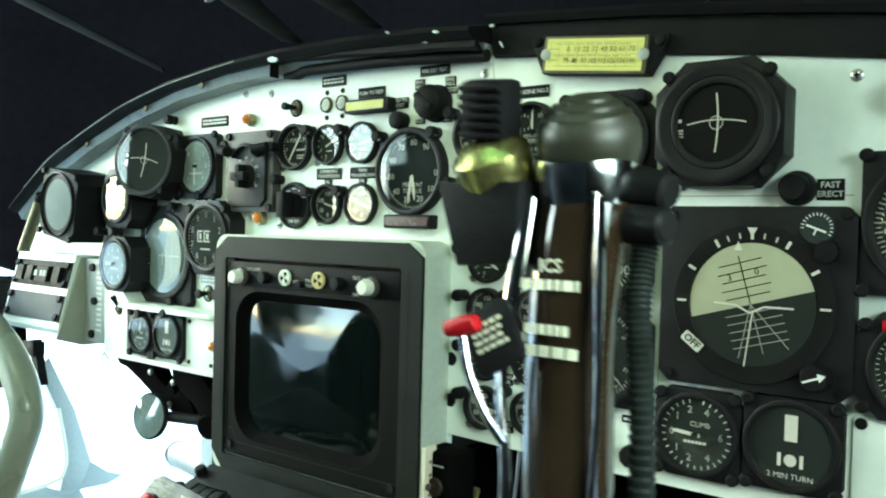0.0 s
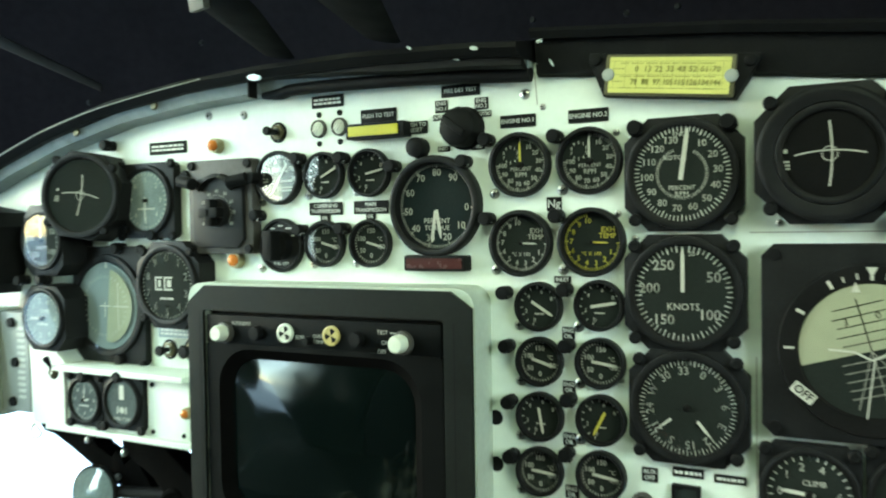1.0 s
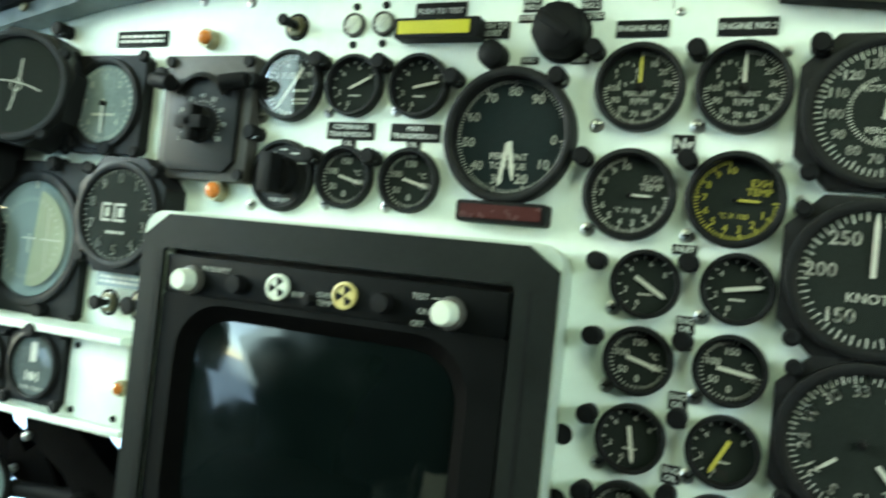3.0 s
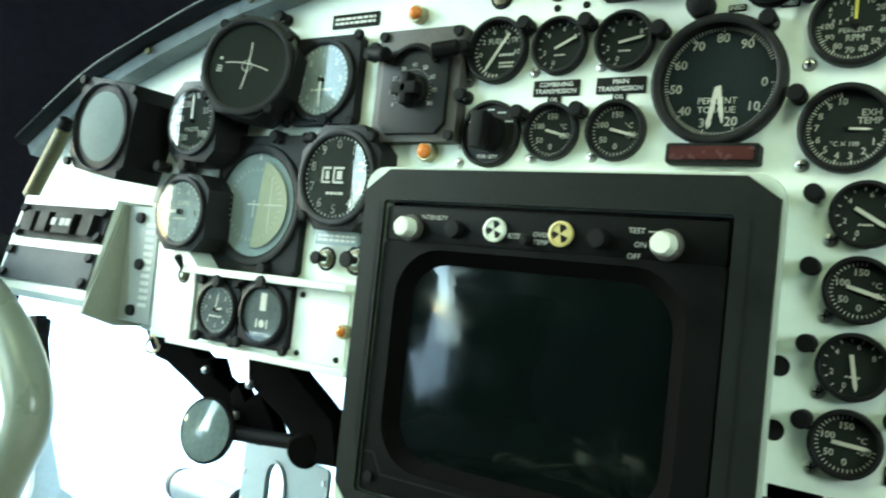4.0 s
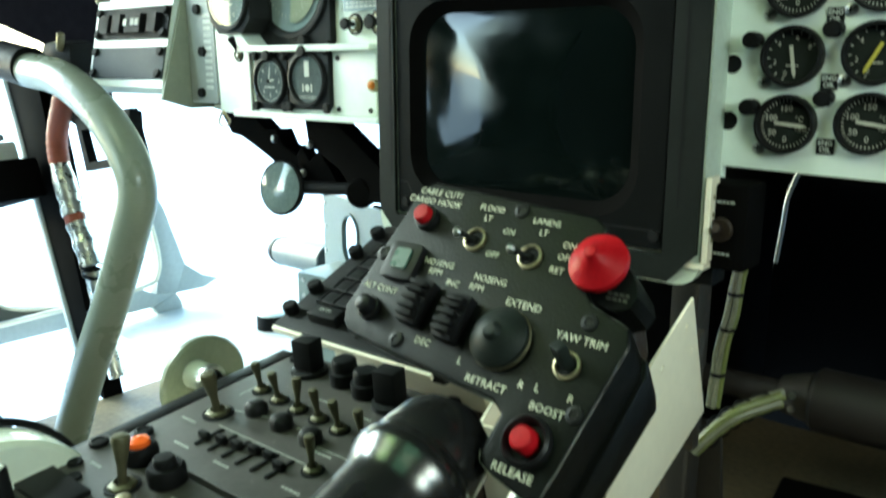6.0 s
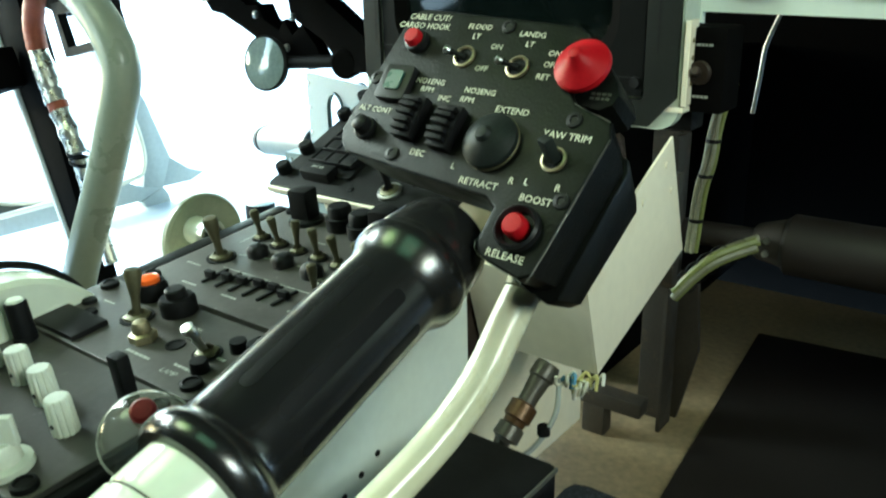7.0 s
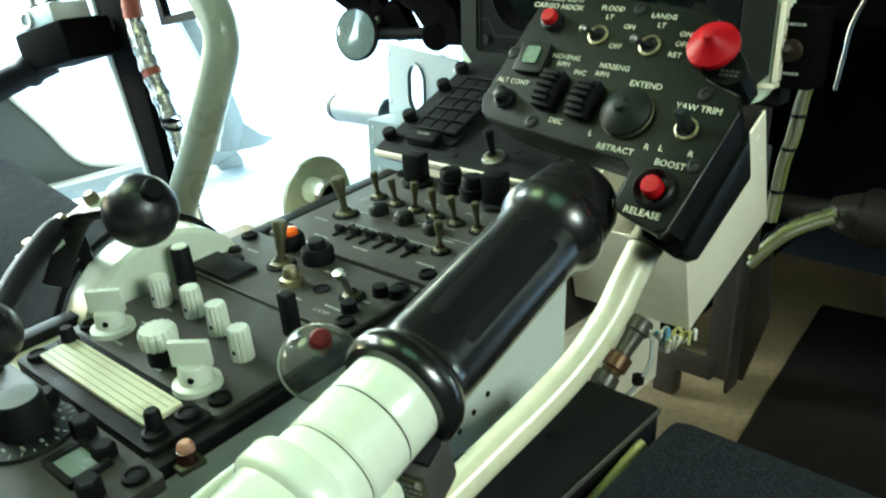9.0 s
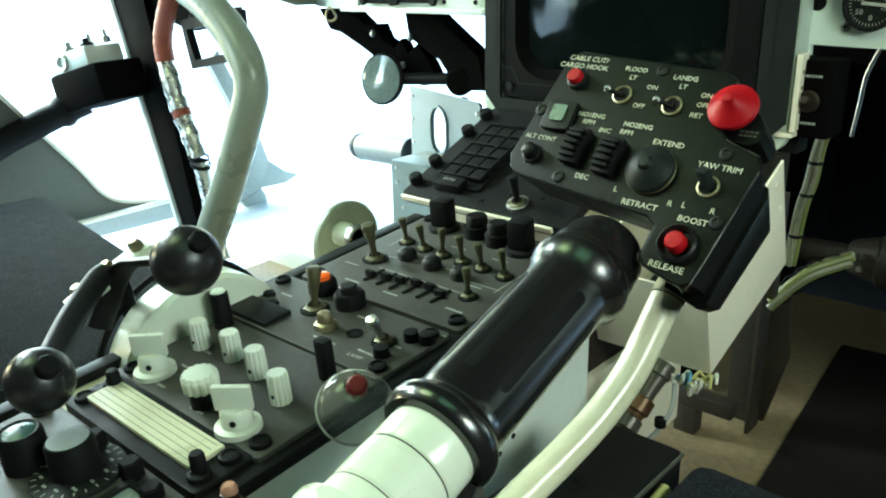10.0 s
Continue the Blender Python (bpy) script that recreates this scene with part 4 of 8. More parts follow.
ticks(b, -90, 120, 14, 0.0085, 0.0105, 0.0006, 0.0137)
strip(b, -0.007, 0.002, 0.006, -0.003, 0.0014, 0.0138)
strip(b, 0.0, 0.0, -0.002, -0.005, 0.0012, 0.0138)
part("trim_dial_print", b, MARK, t, m=pose(0.043, 0.052, 0))
part("trim_knob", lathe(bmb(), [(0.008, 0.012), (0.0075, 0.018), (0, 0.0182)], 20), RUBBER, t, "black knob", m=pose(0.050, 0.036, 0))
for x, y in ((-0.060, 0.060), (-0.060, -0.060), (0.062, -0.060), (0.062, 0.062)):
    part("corner_screw", lathe(bmb(), [(0.0042, 0.012), (0.004, 0.0135), (0, 0.0138)], 12), RUBBER, t, m=pose(x, y, 0))
part("cover_glass", lathe(bmb(), [(0.057, 0.0165), (0, 0.0168)], 40), GLASS, t, m=pose(0, -0.004, 0))

t = thing("erect_button", on_panel(-0.0860, 0.6390), "round black push button", "button")
part("base", lathe(bmb(), [(0.0125, 0), (0.0125, 0.006), (0.011, 0.008), (0, 0.008)], 24), BEZEL, t)
part("cap", lathe(bmb(), [(0.010, 0.008), (0.0098, 0.017), (0.0085, 0.019), (0, 0.0195)], 24), RUBBER, t)

# instruments at the far side of the attitude indicator
square_gauge("heading_indicator", 0.004, 0.615, 0.096, 0.096, "square black heading gauge with fine white scale", m_compass, [(30, 0.6, 0.03, 0.3, W)], cut=0.006, depth=0.014, ink=MARK)
square_gauge("altimeter", -0.002, 0.520, 0.090, 0.072, "black altimeter with red mark and number drum", m_alt, [(290, 0.7, 0.05, 0.1, W)], cut=0.018, depth=0.014)
b = thing("warning_flag", on_panel(-0.022, 0.547, 0.011), "small red marker on a black altimeter", "marker")
part("marker_face", prism(bmb(), rounded(0.012, 0.008, 0.001, 2), 0.0, 0.0012), RED, b)
t = thing("knob", on_panel(-0.018, 0.700), "round black knob on the white panel", "knob")
part("knob_body", lathe(bmb(), [(0.012, 0), (0.011, 0.016), (0.009, 0.018), (0, 0.0185)], 22, squash=knurl(12, 0.03)), RUBBER, t)
t = thing("aux_switch", on_panel(-0.268, 0.428), "small grey round switch below its label", "switch")
part("base", lathe(bmb(), [(0.0085, 0), (0.0083, 0.003), (0.006, 0.004)], 22), CONSOLE, t)
part("cap", lathe(bmb(), [(0.006, 0.003), (0.0056, 0.010), (0.004, 0.0115), (0, 0.012)], 20), BEZEL, t)
t = thing("display_window", on_panel(-0.2355, 0.436), "small square black indicator window", "indicator")
part("frame", ring_prism(bmb(), rounded(0.021, 0.021, 0.001, 2), rounded(0.016, 0.016, 0.001, 2), 0.0, 0.004), BLACK, t)
part("pane", prism(bmb(), rounded(0.016, 0.016, 0.001, 2), 0.0, 0.002), DIAL, t, "dark glass pane")
t = thing("knob", on_panel(-0.2045, 0.426), "round black knob under its label", "knob")
part("knob_body", lathe(bmb(), [(0.009, 0), (0.0085, 0.010), (0.007, 0.0115), (0, 0.012)], 22, squash=knurl(12, 0.03)), RUBBER, t)
t = thing("knob", on_panel(-0.040, 0.479), "small black fastener knob on a cover plate", "knob")
part("knob_body", lathe(bmb(), [(0.0045, 0), (0.004, 0.004), (0, 0.0045)], 14), RUBBER, t)


# ---------------------------------------------------------------- post lights


def post_light(x, z, a=0.0, r=0.0056, out=0.0):
    t = thing("post_light", on_panel(x, z, out, roll=a), "small black hooded lamp beside a gauge", "lamp", "panel post lights")
    part("collar", lathe(bmb(), [(r * 0.95, 0), (r * 0.95, 0.003), (r * 0.7, 0.004), (r * 0.7, 0.006)], 16), BEZEL, t)
    part("hood", lathe(bmb(), [(r * 0.7, 0.005), (r, 0.007), (r, 0.0135), (r * 0.85, 0.0152), (0, 0.0156)], 18), RUBBER, t)
    part("lens_slot", prism(bmb(), rounded(r * 0.9, r * 0.5, r * 0.1, 2, r * 0.75, 0), 0.009, 0.0135), GLOSS, t)
    return t


for x, z in ((-0.392, 0.712), (-0.333, 0.711), (-0.3925, 0.6475), (-0.3325, 0.6485), (-0.378, 0.587), (-0.3265, 0.5905), (-0.3765, 0.5435), (-0.3255, 0.5465),
             (-0.375, 0.498), (-0.3245, 0.504), (-0.374, 0.4535), (-0.3265, 0.4605), (-0.413, 0.6955), (-0.585, 0.707), (-0.536, 0.705), (-0.482, 0.695),
             (-0.5835, 0.6405), (-0.5365, 0.6415), (-0.634, 0.655), (-0.203, 0.7127), (-0.2693, 0.7129)):
    post_light(x, z, -40)

# ---------------------------------------------------------------- plaques


def plaque(x, z, w, h, lines, size, seed=0, out=0.0, mat=BLACK, ink=MARK, m=None, bold=0.00012):
    t = thing("label_plate", on_panel(x, z, out) if m is None else m, "black label plate with white lettering", "label", "panel labels")
    part("plate", prism(bmb(), rounded(w, h, 0.0006, 2), 0.0, 0.0012, 0.0003), mat, t)
    b = bmb()
    if lines is None:
        bars(b, 0, 0, w * 0.86, h * 0.62, 1 if h < 0.008 else 2, 0.0014, seed)
    else:
        for k, s in enumerate(lines):
            word(b, s, 0, (len(lines) / 2 - k - 0.5) * h * 0.86 / len(lines), size, 0.0014, bold=bold)
    part("lettering", b, ink, t)
    return t


plaque(-0.3669, 0.7263, 0.0308, 0.0102, ("ENGINE NO.1",), 0.0034)
plaque(-0.3080, 0.7262, 0.0322, 0.0105, ("ENGINE NO.2",), 0.0036)
plaque(-0.3367, 0.6582, 0.0125, 0.0112, ("Ng",), 0.0065, bold=0.0002)
plaque(-0.3304, 0.5980, 0.0138, 0.0056, ("INLET",), 0.0030)
for z in (0.5553, 0.5124, 0.4709):
    plaque(-0.3260, z, 0.0105, 0.0104, ("ENG", "OIL"), 0.0033)
plaque(-0.3245, 0.4288, 0.0110, 0.0104, ("ENG", "OIL"), 0.0033)
plaque(-0.2626, 0.4506, 0.0120, 0.0108, ("AUX", "OFF"), 0.0034)
plaque(-0.2342, 0.4555, 0.0225, 0.0070, None, 0, 21)
plaque(-0.2043, 0.4542, 0.0220, 0.0062, None, 0, 22)
plaque(-0.4185, 0.7558, 0.0359, 0.0100, ("FIRE DET TEST",), 0.0034)
plaque(-0.4367, 0.7436, 0.0118, 0.0104, ("ENG", "NO.1"), 0.0034)
plaque(-0.3992, 0.7432, 0.0122, 0.0100, ("ENG", "NO.2"), 0.0034)
plaque(-0.4350, 0.7076, 0.0113, 0.0045, ("INBD",), 0.0029)
plaque(-0.4029, 0.7076, 0.0120, 0.0046, ("INBD",), 0.0029)
plaque(-0.4386, 0.7344, 0.0125, 0.0049, ("OUTBD",), 0.0029)
plaque(-0.3971, 0.7345, 0.0132, 0.0049, ("OUTBD",), 0.0029)
plaque(-0.4999, 0.7410, 0.0368, 0.0118, ("PUSH TO TEST",), 0.0036)
plaque(-0.4618, 0.7276, 0.0225, 0.0108, ("PUSH TO", "RESET"), 0.0036)
plaque(-0.5545, 0.7581, 0.0352, 0.0112, None, 0, 6)
plaque(-0.5588, 0.6599, 0.0370, 0.0118, ("COMBINING", "TRANSMISSION"), 0.0034)
plaque(-0.5094, 0.6600, 0.0363, 0.0118, ("MAIN", "TRANSMISSION"), 0.0034)
plaque(-0.5596, 0.6512, 0.0105, 0.0054, ("OIL",), 0.0031)
plaque(-0.5097, 0.6518, 0.0098, 0.0054, ("OIL",), 0.0031)
plaque(-0.7570, 0.7275, 0.0520, 0.0125, None, 0, 7)
plaque(-0.0650, 0.6380, 0.0180, 0.0150, ("FAST", "ERECT"), 0.0042)
plaque(-0.7460, 0.5375, 0.0480, 0.0120, None, 0, 8, 0.006, SLATE)

# fire test knob, small knobs, lamps, toggle
t = thing("rotary_knob", on_panel(-0.4146, 0.7235), "large black rotary fire test knob", "knob")
part("skirt", lathe(bmb(), [(0.018, 0), (0.018, 0.003), (0.016, 0.005), (0.012, 0.006)], 28), RUBBER, t)
b = bmb()
lathe(b, [(0.0165, 0.005), (0.0168, 0.012), (0.0155, 0.018), (0.011, 0.0215), (0, 0.0225)], 28, squash=knurl(14, 0.02))
box(b, (0.0, 0.001, 0.020), (0.006, 0.024, 0.007), 0.002, Matrix.Rotation(radians(55), 4, "Z"))
part("knob_body", b, RUBBER, t)
t = thing("push_knob", on_panel(-0.4570, 0.7095), "small round black push knob", "knob")
part("knob_body", lathe(bmb(), [(0.0085, 0), (0.009, 0.006), (0.0085, 0.013), (0.006, 0.0145), (0, 0.015)], 22), RUBBER, t)
for x, z in ((-0.5647, 0.7335), (-0.5416, 0.7340)):
    t = thing("test_lamp", on_panel(x, z), "round white press-to-test lamp with striped lens", "lamp", "press-to-test lamps")
    part("ring", lathe(bmb(), [(0.0085, 0), (0.0082, 0.003), (0.0068, 0.0035), (0.0066, 0.002)], 22), CONSOLE, t)
    part("lens", lathe(bmb(), [(0.0066, 0.002), (0.004, 0.0038), (0, 0.0042)], 20), IVORY, t, "white lens")
    b = bmb()
    for k in (-1, 0, 1):
        strip(b, -0.004 + k * 0.003, -0.004, 0.002 + k * 0.003, 0.004, 0.0009, 0.0044)
    part("stripes", b, FADED, t)
    for dz in (-0.0135, 0.0130):
        s = thing("screw", on_panel(x, z + dz), "small dark screw in the panel", "screw", "lamp screws")
        part("screw_head", lathe(bmb(), [(0.0028, 0), (0.0024, 0.0014), (0, 0.0016)], 12), RUBBER, s)
t = thing("caution_light", on_panel(-0.4967, 0.7267), "long yellow caution light in a black housing", "light")
part("housing", prism(bmb(), rounded(0.060, 0.0135, 0.001, 2)[::-1], 0.0, 0.013, 0.001), BLACK, t)
part("lens", prism(bmb(), rounded(0.051, 0.0085, 0.0008, 2, -0.0015), 0.013, 0.0138), YBAR, t, "yellow lens")
t = thing("warning_light", on_panel(-0.4404, 0.6106), "dark red rectangular warning light below the torque gauge", "light")
part("housing", prism(bmb(), rounded(0.059, 0.0135, 0.002, 3)[::-1], 0.0, 0.012, 0.0015), BLACK, t)
part("lens", prism(bmb(), rounded(0.053, 0.0085, 0.001, 3), 0.012, 0.0128), DKRED, t, "dark red lens")


def jewel(x, z, r=0.0075, mat=AMBER, h=0.012, out=0.0):
    t = thing("indicator_lamp", on_panel(x, z, out), "amber jewel lamp in a brass ring", "lamp", "amber indicator lamps")
    part("ring", lathe(bmb(), [(r, 0), (r, h * 0.6), (r * 0.92, h * 0.7), (r * 0.75, h * 0.7), (r * 0.72, h * 0.55)], 22, squash=knurl(16, 0.015)), BRASS, t)
    part("lens", lathe(bmb(), [(r * 0.74, h * 0.55), (r * 0.66, h * 0.9), (r * 0.35, h * 1.08), (0, h * 1.12)], 16), mat, t)


jewel(-0.688, 0.7252)
jewel(-0.665, 0.6120, 0.0080)
jewel(-0.7035, 0.4635, 0.0058, AMBER, 0.009, RAISED)


def toggle(m, h=0.022, r=0.0028, mat=BRASS, lean=12, bat=1.3, label="brass toggle switch with a nut at its base", group="toggle switches", host=None):
    t = thing("toggle_switch", m, label, "switch", group) if host is None else fit_in(host, "toggle_switch", m, label)
    part("lever", lathe(bmb(), [(r * 0.7, 0.003), (r * 0.75, h * 0.4), (r * bat, h * 0.88), (r * bat * 0.85, h * 0.97), (0, h)], 16), mat, t, m=pose(0, 0, 0, lean, 0, 0))
    part("nut", lathe(bmb(), [(r * 2.3, 0), (r * 2.3, 0.0022), (r * 1.9, 0.003), (r * 1.3, 0.0032), (r * 1.3, 0.0045)], 6), OLIVE if host is not None or mat is RUBBER else BRASS, t, "dull brass nut")
    part("washer", lathe(bmb(), [(r * 2.9, 0), (r * 2.9, 0.0008), (r * 2.2, 0.0009)], 20), RUBBER, t)
    return t


toggle(on_panel(-0.6125, 0.7335), 0.020, 0.0034, RUBBER, 0, 1.3, "short black toggle switch", "panel switches")
toggle(on_panel(-0.7550, 0.5195, 0.006), 0.017, 0.0036, RUBBER, 0, 1.6, "short black toggle switch", "panel switches")
toggle(on_panel(-0.7220, 0.5205, 0.006), 0.017, 0.0044, RUBBER, 0, 1.6, "short black toggle switch", "panel switches")
toggle(on_panel(-0.8900, 0.4920, 0.042), 0.02, 0.0026, RUBBER, -60, 1.5, "small dark wire-tied switch lever", "panel switches")

# selector box with knob
t = thing("selector_unit", on_panel(-0.6770, 0.6645), "dark grey selector unit with knob and clamp arms", "control unit")
part("plate", prism(bmb(), rounded(0.082, 0.092, 0.003, 3)[::-1], 0.0, 0.012, 0.001), CONSOLE, t)
part("inner_plate", prism(bmb(), chamfered(0.064, 0.068, 0.008, 0.0, -0.006)[::-1], 0.012, 0.016, 0.001), BEZEL, t)
b = bmb()
for k in range(9):
    x, y = at(-120 + 30 * k, 0.021)
    word(b, str((k * 10) % 100), x, y - 0.006, 0.0036, 0.0164)
ticks(b, -120, 120, 24, 0.0165, 0.018, 0.0005, 0.0164)
for v in list(b.verts)[-100:]:
    v.co.y -= 0.006
part("dial_print", b, FADED, t)
part("dial", lathe(bmb(), [(0.014, 0.016), (0.013, 0.020), (0.006, 0.021), (0, 0.021)], 24), BEZEL, t, m=pose(0, -0.006, 0))
b = bmb()
box(b, (0, 0, 0.024), (0.008, 0.026, 0.012), 0.002)
box(b, (0, 0, 0.024), (0.024, 0.010, 0.012), 0.002)
part("cross_knob", b, RUBBER, t, "black four-pointed knob", m=pose(0, -0.006, 0))
b = bmb()
lathe(b, [(0.026, 0.012), (0.026, 0.019), (0.022, 0.021), (0.022, 0.012)], 20, a0=radians(25), a1=radians(155))
part("arched_guard", b, BEZEL, t, m=pose(0, 0.006, 0))
for s in (-1, 1):
    b = bmb()
    cyl(b, (s * 0.042, 0.026, 0.020), (s * 0.022, 0.022, 0.026), 0.006, seg=14, chamfer=0.001)
    cyl(b, (s * 0.045, 0.026, 0.010), (s * 0.045, 0.026, 0.022), 0.0055, seg=14, chamfer=0.001)
    part("clamp_arm", b, RUBBER, t)
for x, y in ((-0.036, 0.041), (0.036, 0.041), (-0.036, -0.041), (0.036, -0.041)):
    part("corner_screw", lathe(bmb(), [(0.0045, 0.012), (0.004, 0.015), (0, 0.0152)], 12), RUBBER, t, m=pose(x, y, 0))

# ---------------------------------------------------------------- display unit
mf = thing("display_unit", on_panel(-0.5365, 0.4615), "charcoal framed cockpit display with a dark curved screen", "display")
MW, MH = 0.297, 0.258
b = prism(bmb(), rounded(MW - 0.0025, MH + 0.004, 0.016, 5, -0.00425)[::-1], 0.0, 0.036)
ring_prism(b, rounded(MW + 0.0045, MH + 0.004, 0.016, 5, -0.00075), rounded(0.2545, 0.2165, 0.002, 5, -0.003, -0.002), 0.036, 0.046)
part("mounting_frame", b, principled("grey_green_frame_paint", (0.44, 0.49, 0.42), 0.45, vary=0.1, scale=20, spot=(0.25, 0.27, 0.22), spot_scale=30, spot_at=0.66), mf, "pale painted mounting frame")
ov = [(MW / 2, MH / 2 - 0.013), (MW / 2 - 0.019, MH / 2), (0.021 - MW / 2, MH / 2), (-MW / 2, MH / 2 - 0.016), (-MW / 2, 0.022 - MH / 2), (0.020 - MW / 2, -MH / 2), (MW / 2 - 0.020, -MH / 2), (MW / 2, 0.022 - MH / 2)]
iv = chamfered(0.254, 0.216, 0.002, -0.003, -0.002)
part("outer_bezel", ring_prism(bmb(), ov, iv, 0.0462, 0.050), principled("worn_charcoal_enamel", (0.0075, 0.0088, 0.0078), 0.5, vary=0.2, scale=30, bump=0.08, bump_scale=900, spot=(0.07, 0.075, 0.065), spot_scale=60, spot_at=0.74, spec=0.12), mf, "charcoal outer bezel")
part("back_plate", prism(bmb(), rounded(0.253, 0.215, 0.002, 2, -0.003, -0.002)[::-1], 0.0362, 0.0385), RUBBER, mf)
SW, SH = 0.215, 0.161
so = rounded(0.250, 0.184, 0.004, 6, -0.003, -0.016)
si = rounded(SW, SH, 0.036, 6, -0.006, -0.009)
b = ring_prism(bmb(), so, si, 0.0385, 0.0475)
part("screen_bezel", b, MFDGREY, mf, "charcoal screen surround")
b = bmb()
sl = rounded(SW, SH, 0.036, 6, -0.006, -0.009)
sm = rounded(SW - 0.020, SH - 0.020, 0.030, 6, -0.006, -0.009)
t2 = [[b.verts.new((x, y, z)) for x, y in o] for o, z in ((sl, 0.0470), (sm, 0.0392))]
for i in range(len(sl)):
    j = (i + 1) % len(sl)
    b.faces.new((t2[0][i], t2[0][j], t2[1][j], t2[1][i]))
part("screen_slope", b, NOSE, mf, "black sloping inner edge")
b = bmb()
cv = b.verts.new((-0.006, -0.009, 0.0462))
last = None
for s, zz in ((0.33, 0.0457), (0.66, 0.0440), (0.85, 0.0422), (1.0, 0.0394)):
    ring = [b.verts.new((-0.006 + (x + 0.006) * s, -0.009 + (y + 0.009) * s, zz)) for x, y in sm]
    for i in range(len(ring)):
        j = (i + 1) % len(ring)
        if last is None:
            b.faces.new((cv, ring[i], ring[j]))
        else:
            b.faces.new((last[i], ring[i], ring[j], last[j]))
    last = ring
part("screen", b, TUBEGLASS, mf, "dark greenish curved glass screen", sharp=60)
part("control_strip", prism(bmb(), rounded(0.249, 0.026, 0.002, 2, -0.003, 0.089)[::-1], 0.0385, 0.0475, 0.0008), MFDGREY, mf)
for x in (-0.104, 0.086):
    part("knob", lathe(bmb(), [(0.0075, 0.0475), (0.0072, 0.060), (0.006, 0.062), (0, 0.0622)], 22, squash=knurl(16, 0.015)), IVORY, mf, "white knob", m=pose(x, 0.086, 0))
    part("knob_skirt", lathe(bmb(), [(0.010, 0.0475), (0.0095, 0.051), (0.007, 0.052)], 22), CONSOLE, mf, m=pose(x, 0.086, 0))
for x in (-0.066, 0.042, 0.013 - 0.022):
    r = 0.0065 if x != 0.013 - 0.022 else 0.0035
    part("stud", lathe(bmb(), [(r, 0.0475), (r * 0.9, 0.054), (0, 0.0545)], 16), RUBBER, mf, m=pose(x, 0.087 if r > 0.004 else 0.083, 0))
for x, col in ((-0.034, IVORY), (0.0155, principled("ochre_enamel", (0.5, 0.42, 0.16), 0.45))):
    part("status_flag", lathe(bmb(), [(0.0085, 0.0475), (0.0085, 0.050), (0.0070, 0.0505), (0.0066, 0.0495), (0, 0.0495)], 26), col, mf, "round fault flag", m=pose(x, 0.0885, 0))
    b = bmb()
    for k in range(3):
        a = 120 * k + 20
        b.faces.new([b.verts.new((*at(a + d, r), 0.0498)) for d, r in ((-24, 0.0008), (-28, 0.006), (0, 0.0064), (28, 0.006), (24, 0.0008))])
    part("flag_sectors", b, RUBBER, mf, "black sectors", m=pose(x, 0.0885, 0))
for wd, x, y, sz in (("INTENSITY", -0.085, 0.0945, 0.0034), ("BITE", -0.019, 0.0850, 0.0036), ("OVER", 0.0010, 0.0870, 0.0034), ("TEMP", 0.0010, 0.0820, 0.0034), ("TEST", 0.0660, 0.0935, 0.0036), ("ON", 0.0690, 0.0850, 0.0036), ("OFF", 0.0655, 0.0775, 0.0036)):
    part("lettering", word(bmb(), wd, x, y, sz, 0.0478), FADED, mf, "pale lettering")
b = bmb()
strip(b, 0.0735, 0.0935, 0.082, 0.0935, 0.0007, 0.0478)
strip(b, 0.082, 0.0935, 0.0835, 0.090, 0.0007, 0.0478)
part("pointer_line", b, FADED, mf, "pale pointer line")
b = bmb()
for p, q in (((-0.127, -0.080), (-0.117, -0.080)), ((-0.117, -0.080), (-0.109, -0.0945)), ((-0.109, -0.0945), (0.120, -0.0945))):
    strip(b, *p, *q, 0.0011, 0.0478)
part("plate_joint", b, BEZEL, mf, "black joint line")
for x in (-0.119, 0.116):
    part("bezel_screw", lathe(bmb(), [(0.0042, 0.0475), (0.004, 0.0495), (0, 0.0496)], 12, pose(x, -0.098, 0)), RUBBER, mf)
for s in (-1, 1):
    b = bmb()
    strip(b, s * 0.1335, 0.104, s * 0.1335, -0.076, 0.0012, 0.0503)
    part("bezel_groove", b, RUBBER, mf, "black groove line")
# black box added over the pale frame's side below the panel
part("lower_housing", box(bmb(), (0.0, -0.0965, 0.0125), (MW + 0.0075, 0.076, 0.025), 0.002), BLACK, mf, "black lower housing")
# white upright flange under the right-hand side of the display
t = thing("edge_flange", on_panel(-0.3835, 0.462), "thin cream metal flange beside the display", "flange")
b = bmb()
box(b, (0.0, -0.0835, 0.039), (0.003, 0.059, 0.018), 0.0006)
part("flange_plate", b, CREAM, t)
part("flange_foot", box(bmb(), (-0.014, -0.116, 0.041), (0.030, 0.004, 0.014), 0.001, pose(0, 0, 0, 0, 0, 0)), CREAM, t)
part("flange_lip", box(bmb(), (0.0022, -0.0835, 0.0465), (0.0012, 0.059, 0.003), 0.0004), CREAM, t, "folded front lip")
for y in (-0.068, -0.080, -0.098):
    part("rivet", lathe(bmb(), [(0.0018, 0), (0.0016, 0.0008), (0, 0.001)], 10), BRASS, t, m=pose(0.0016, y, 0.039, 0, 90, 0))

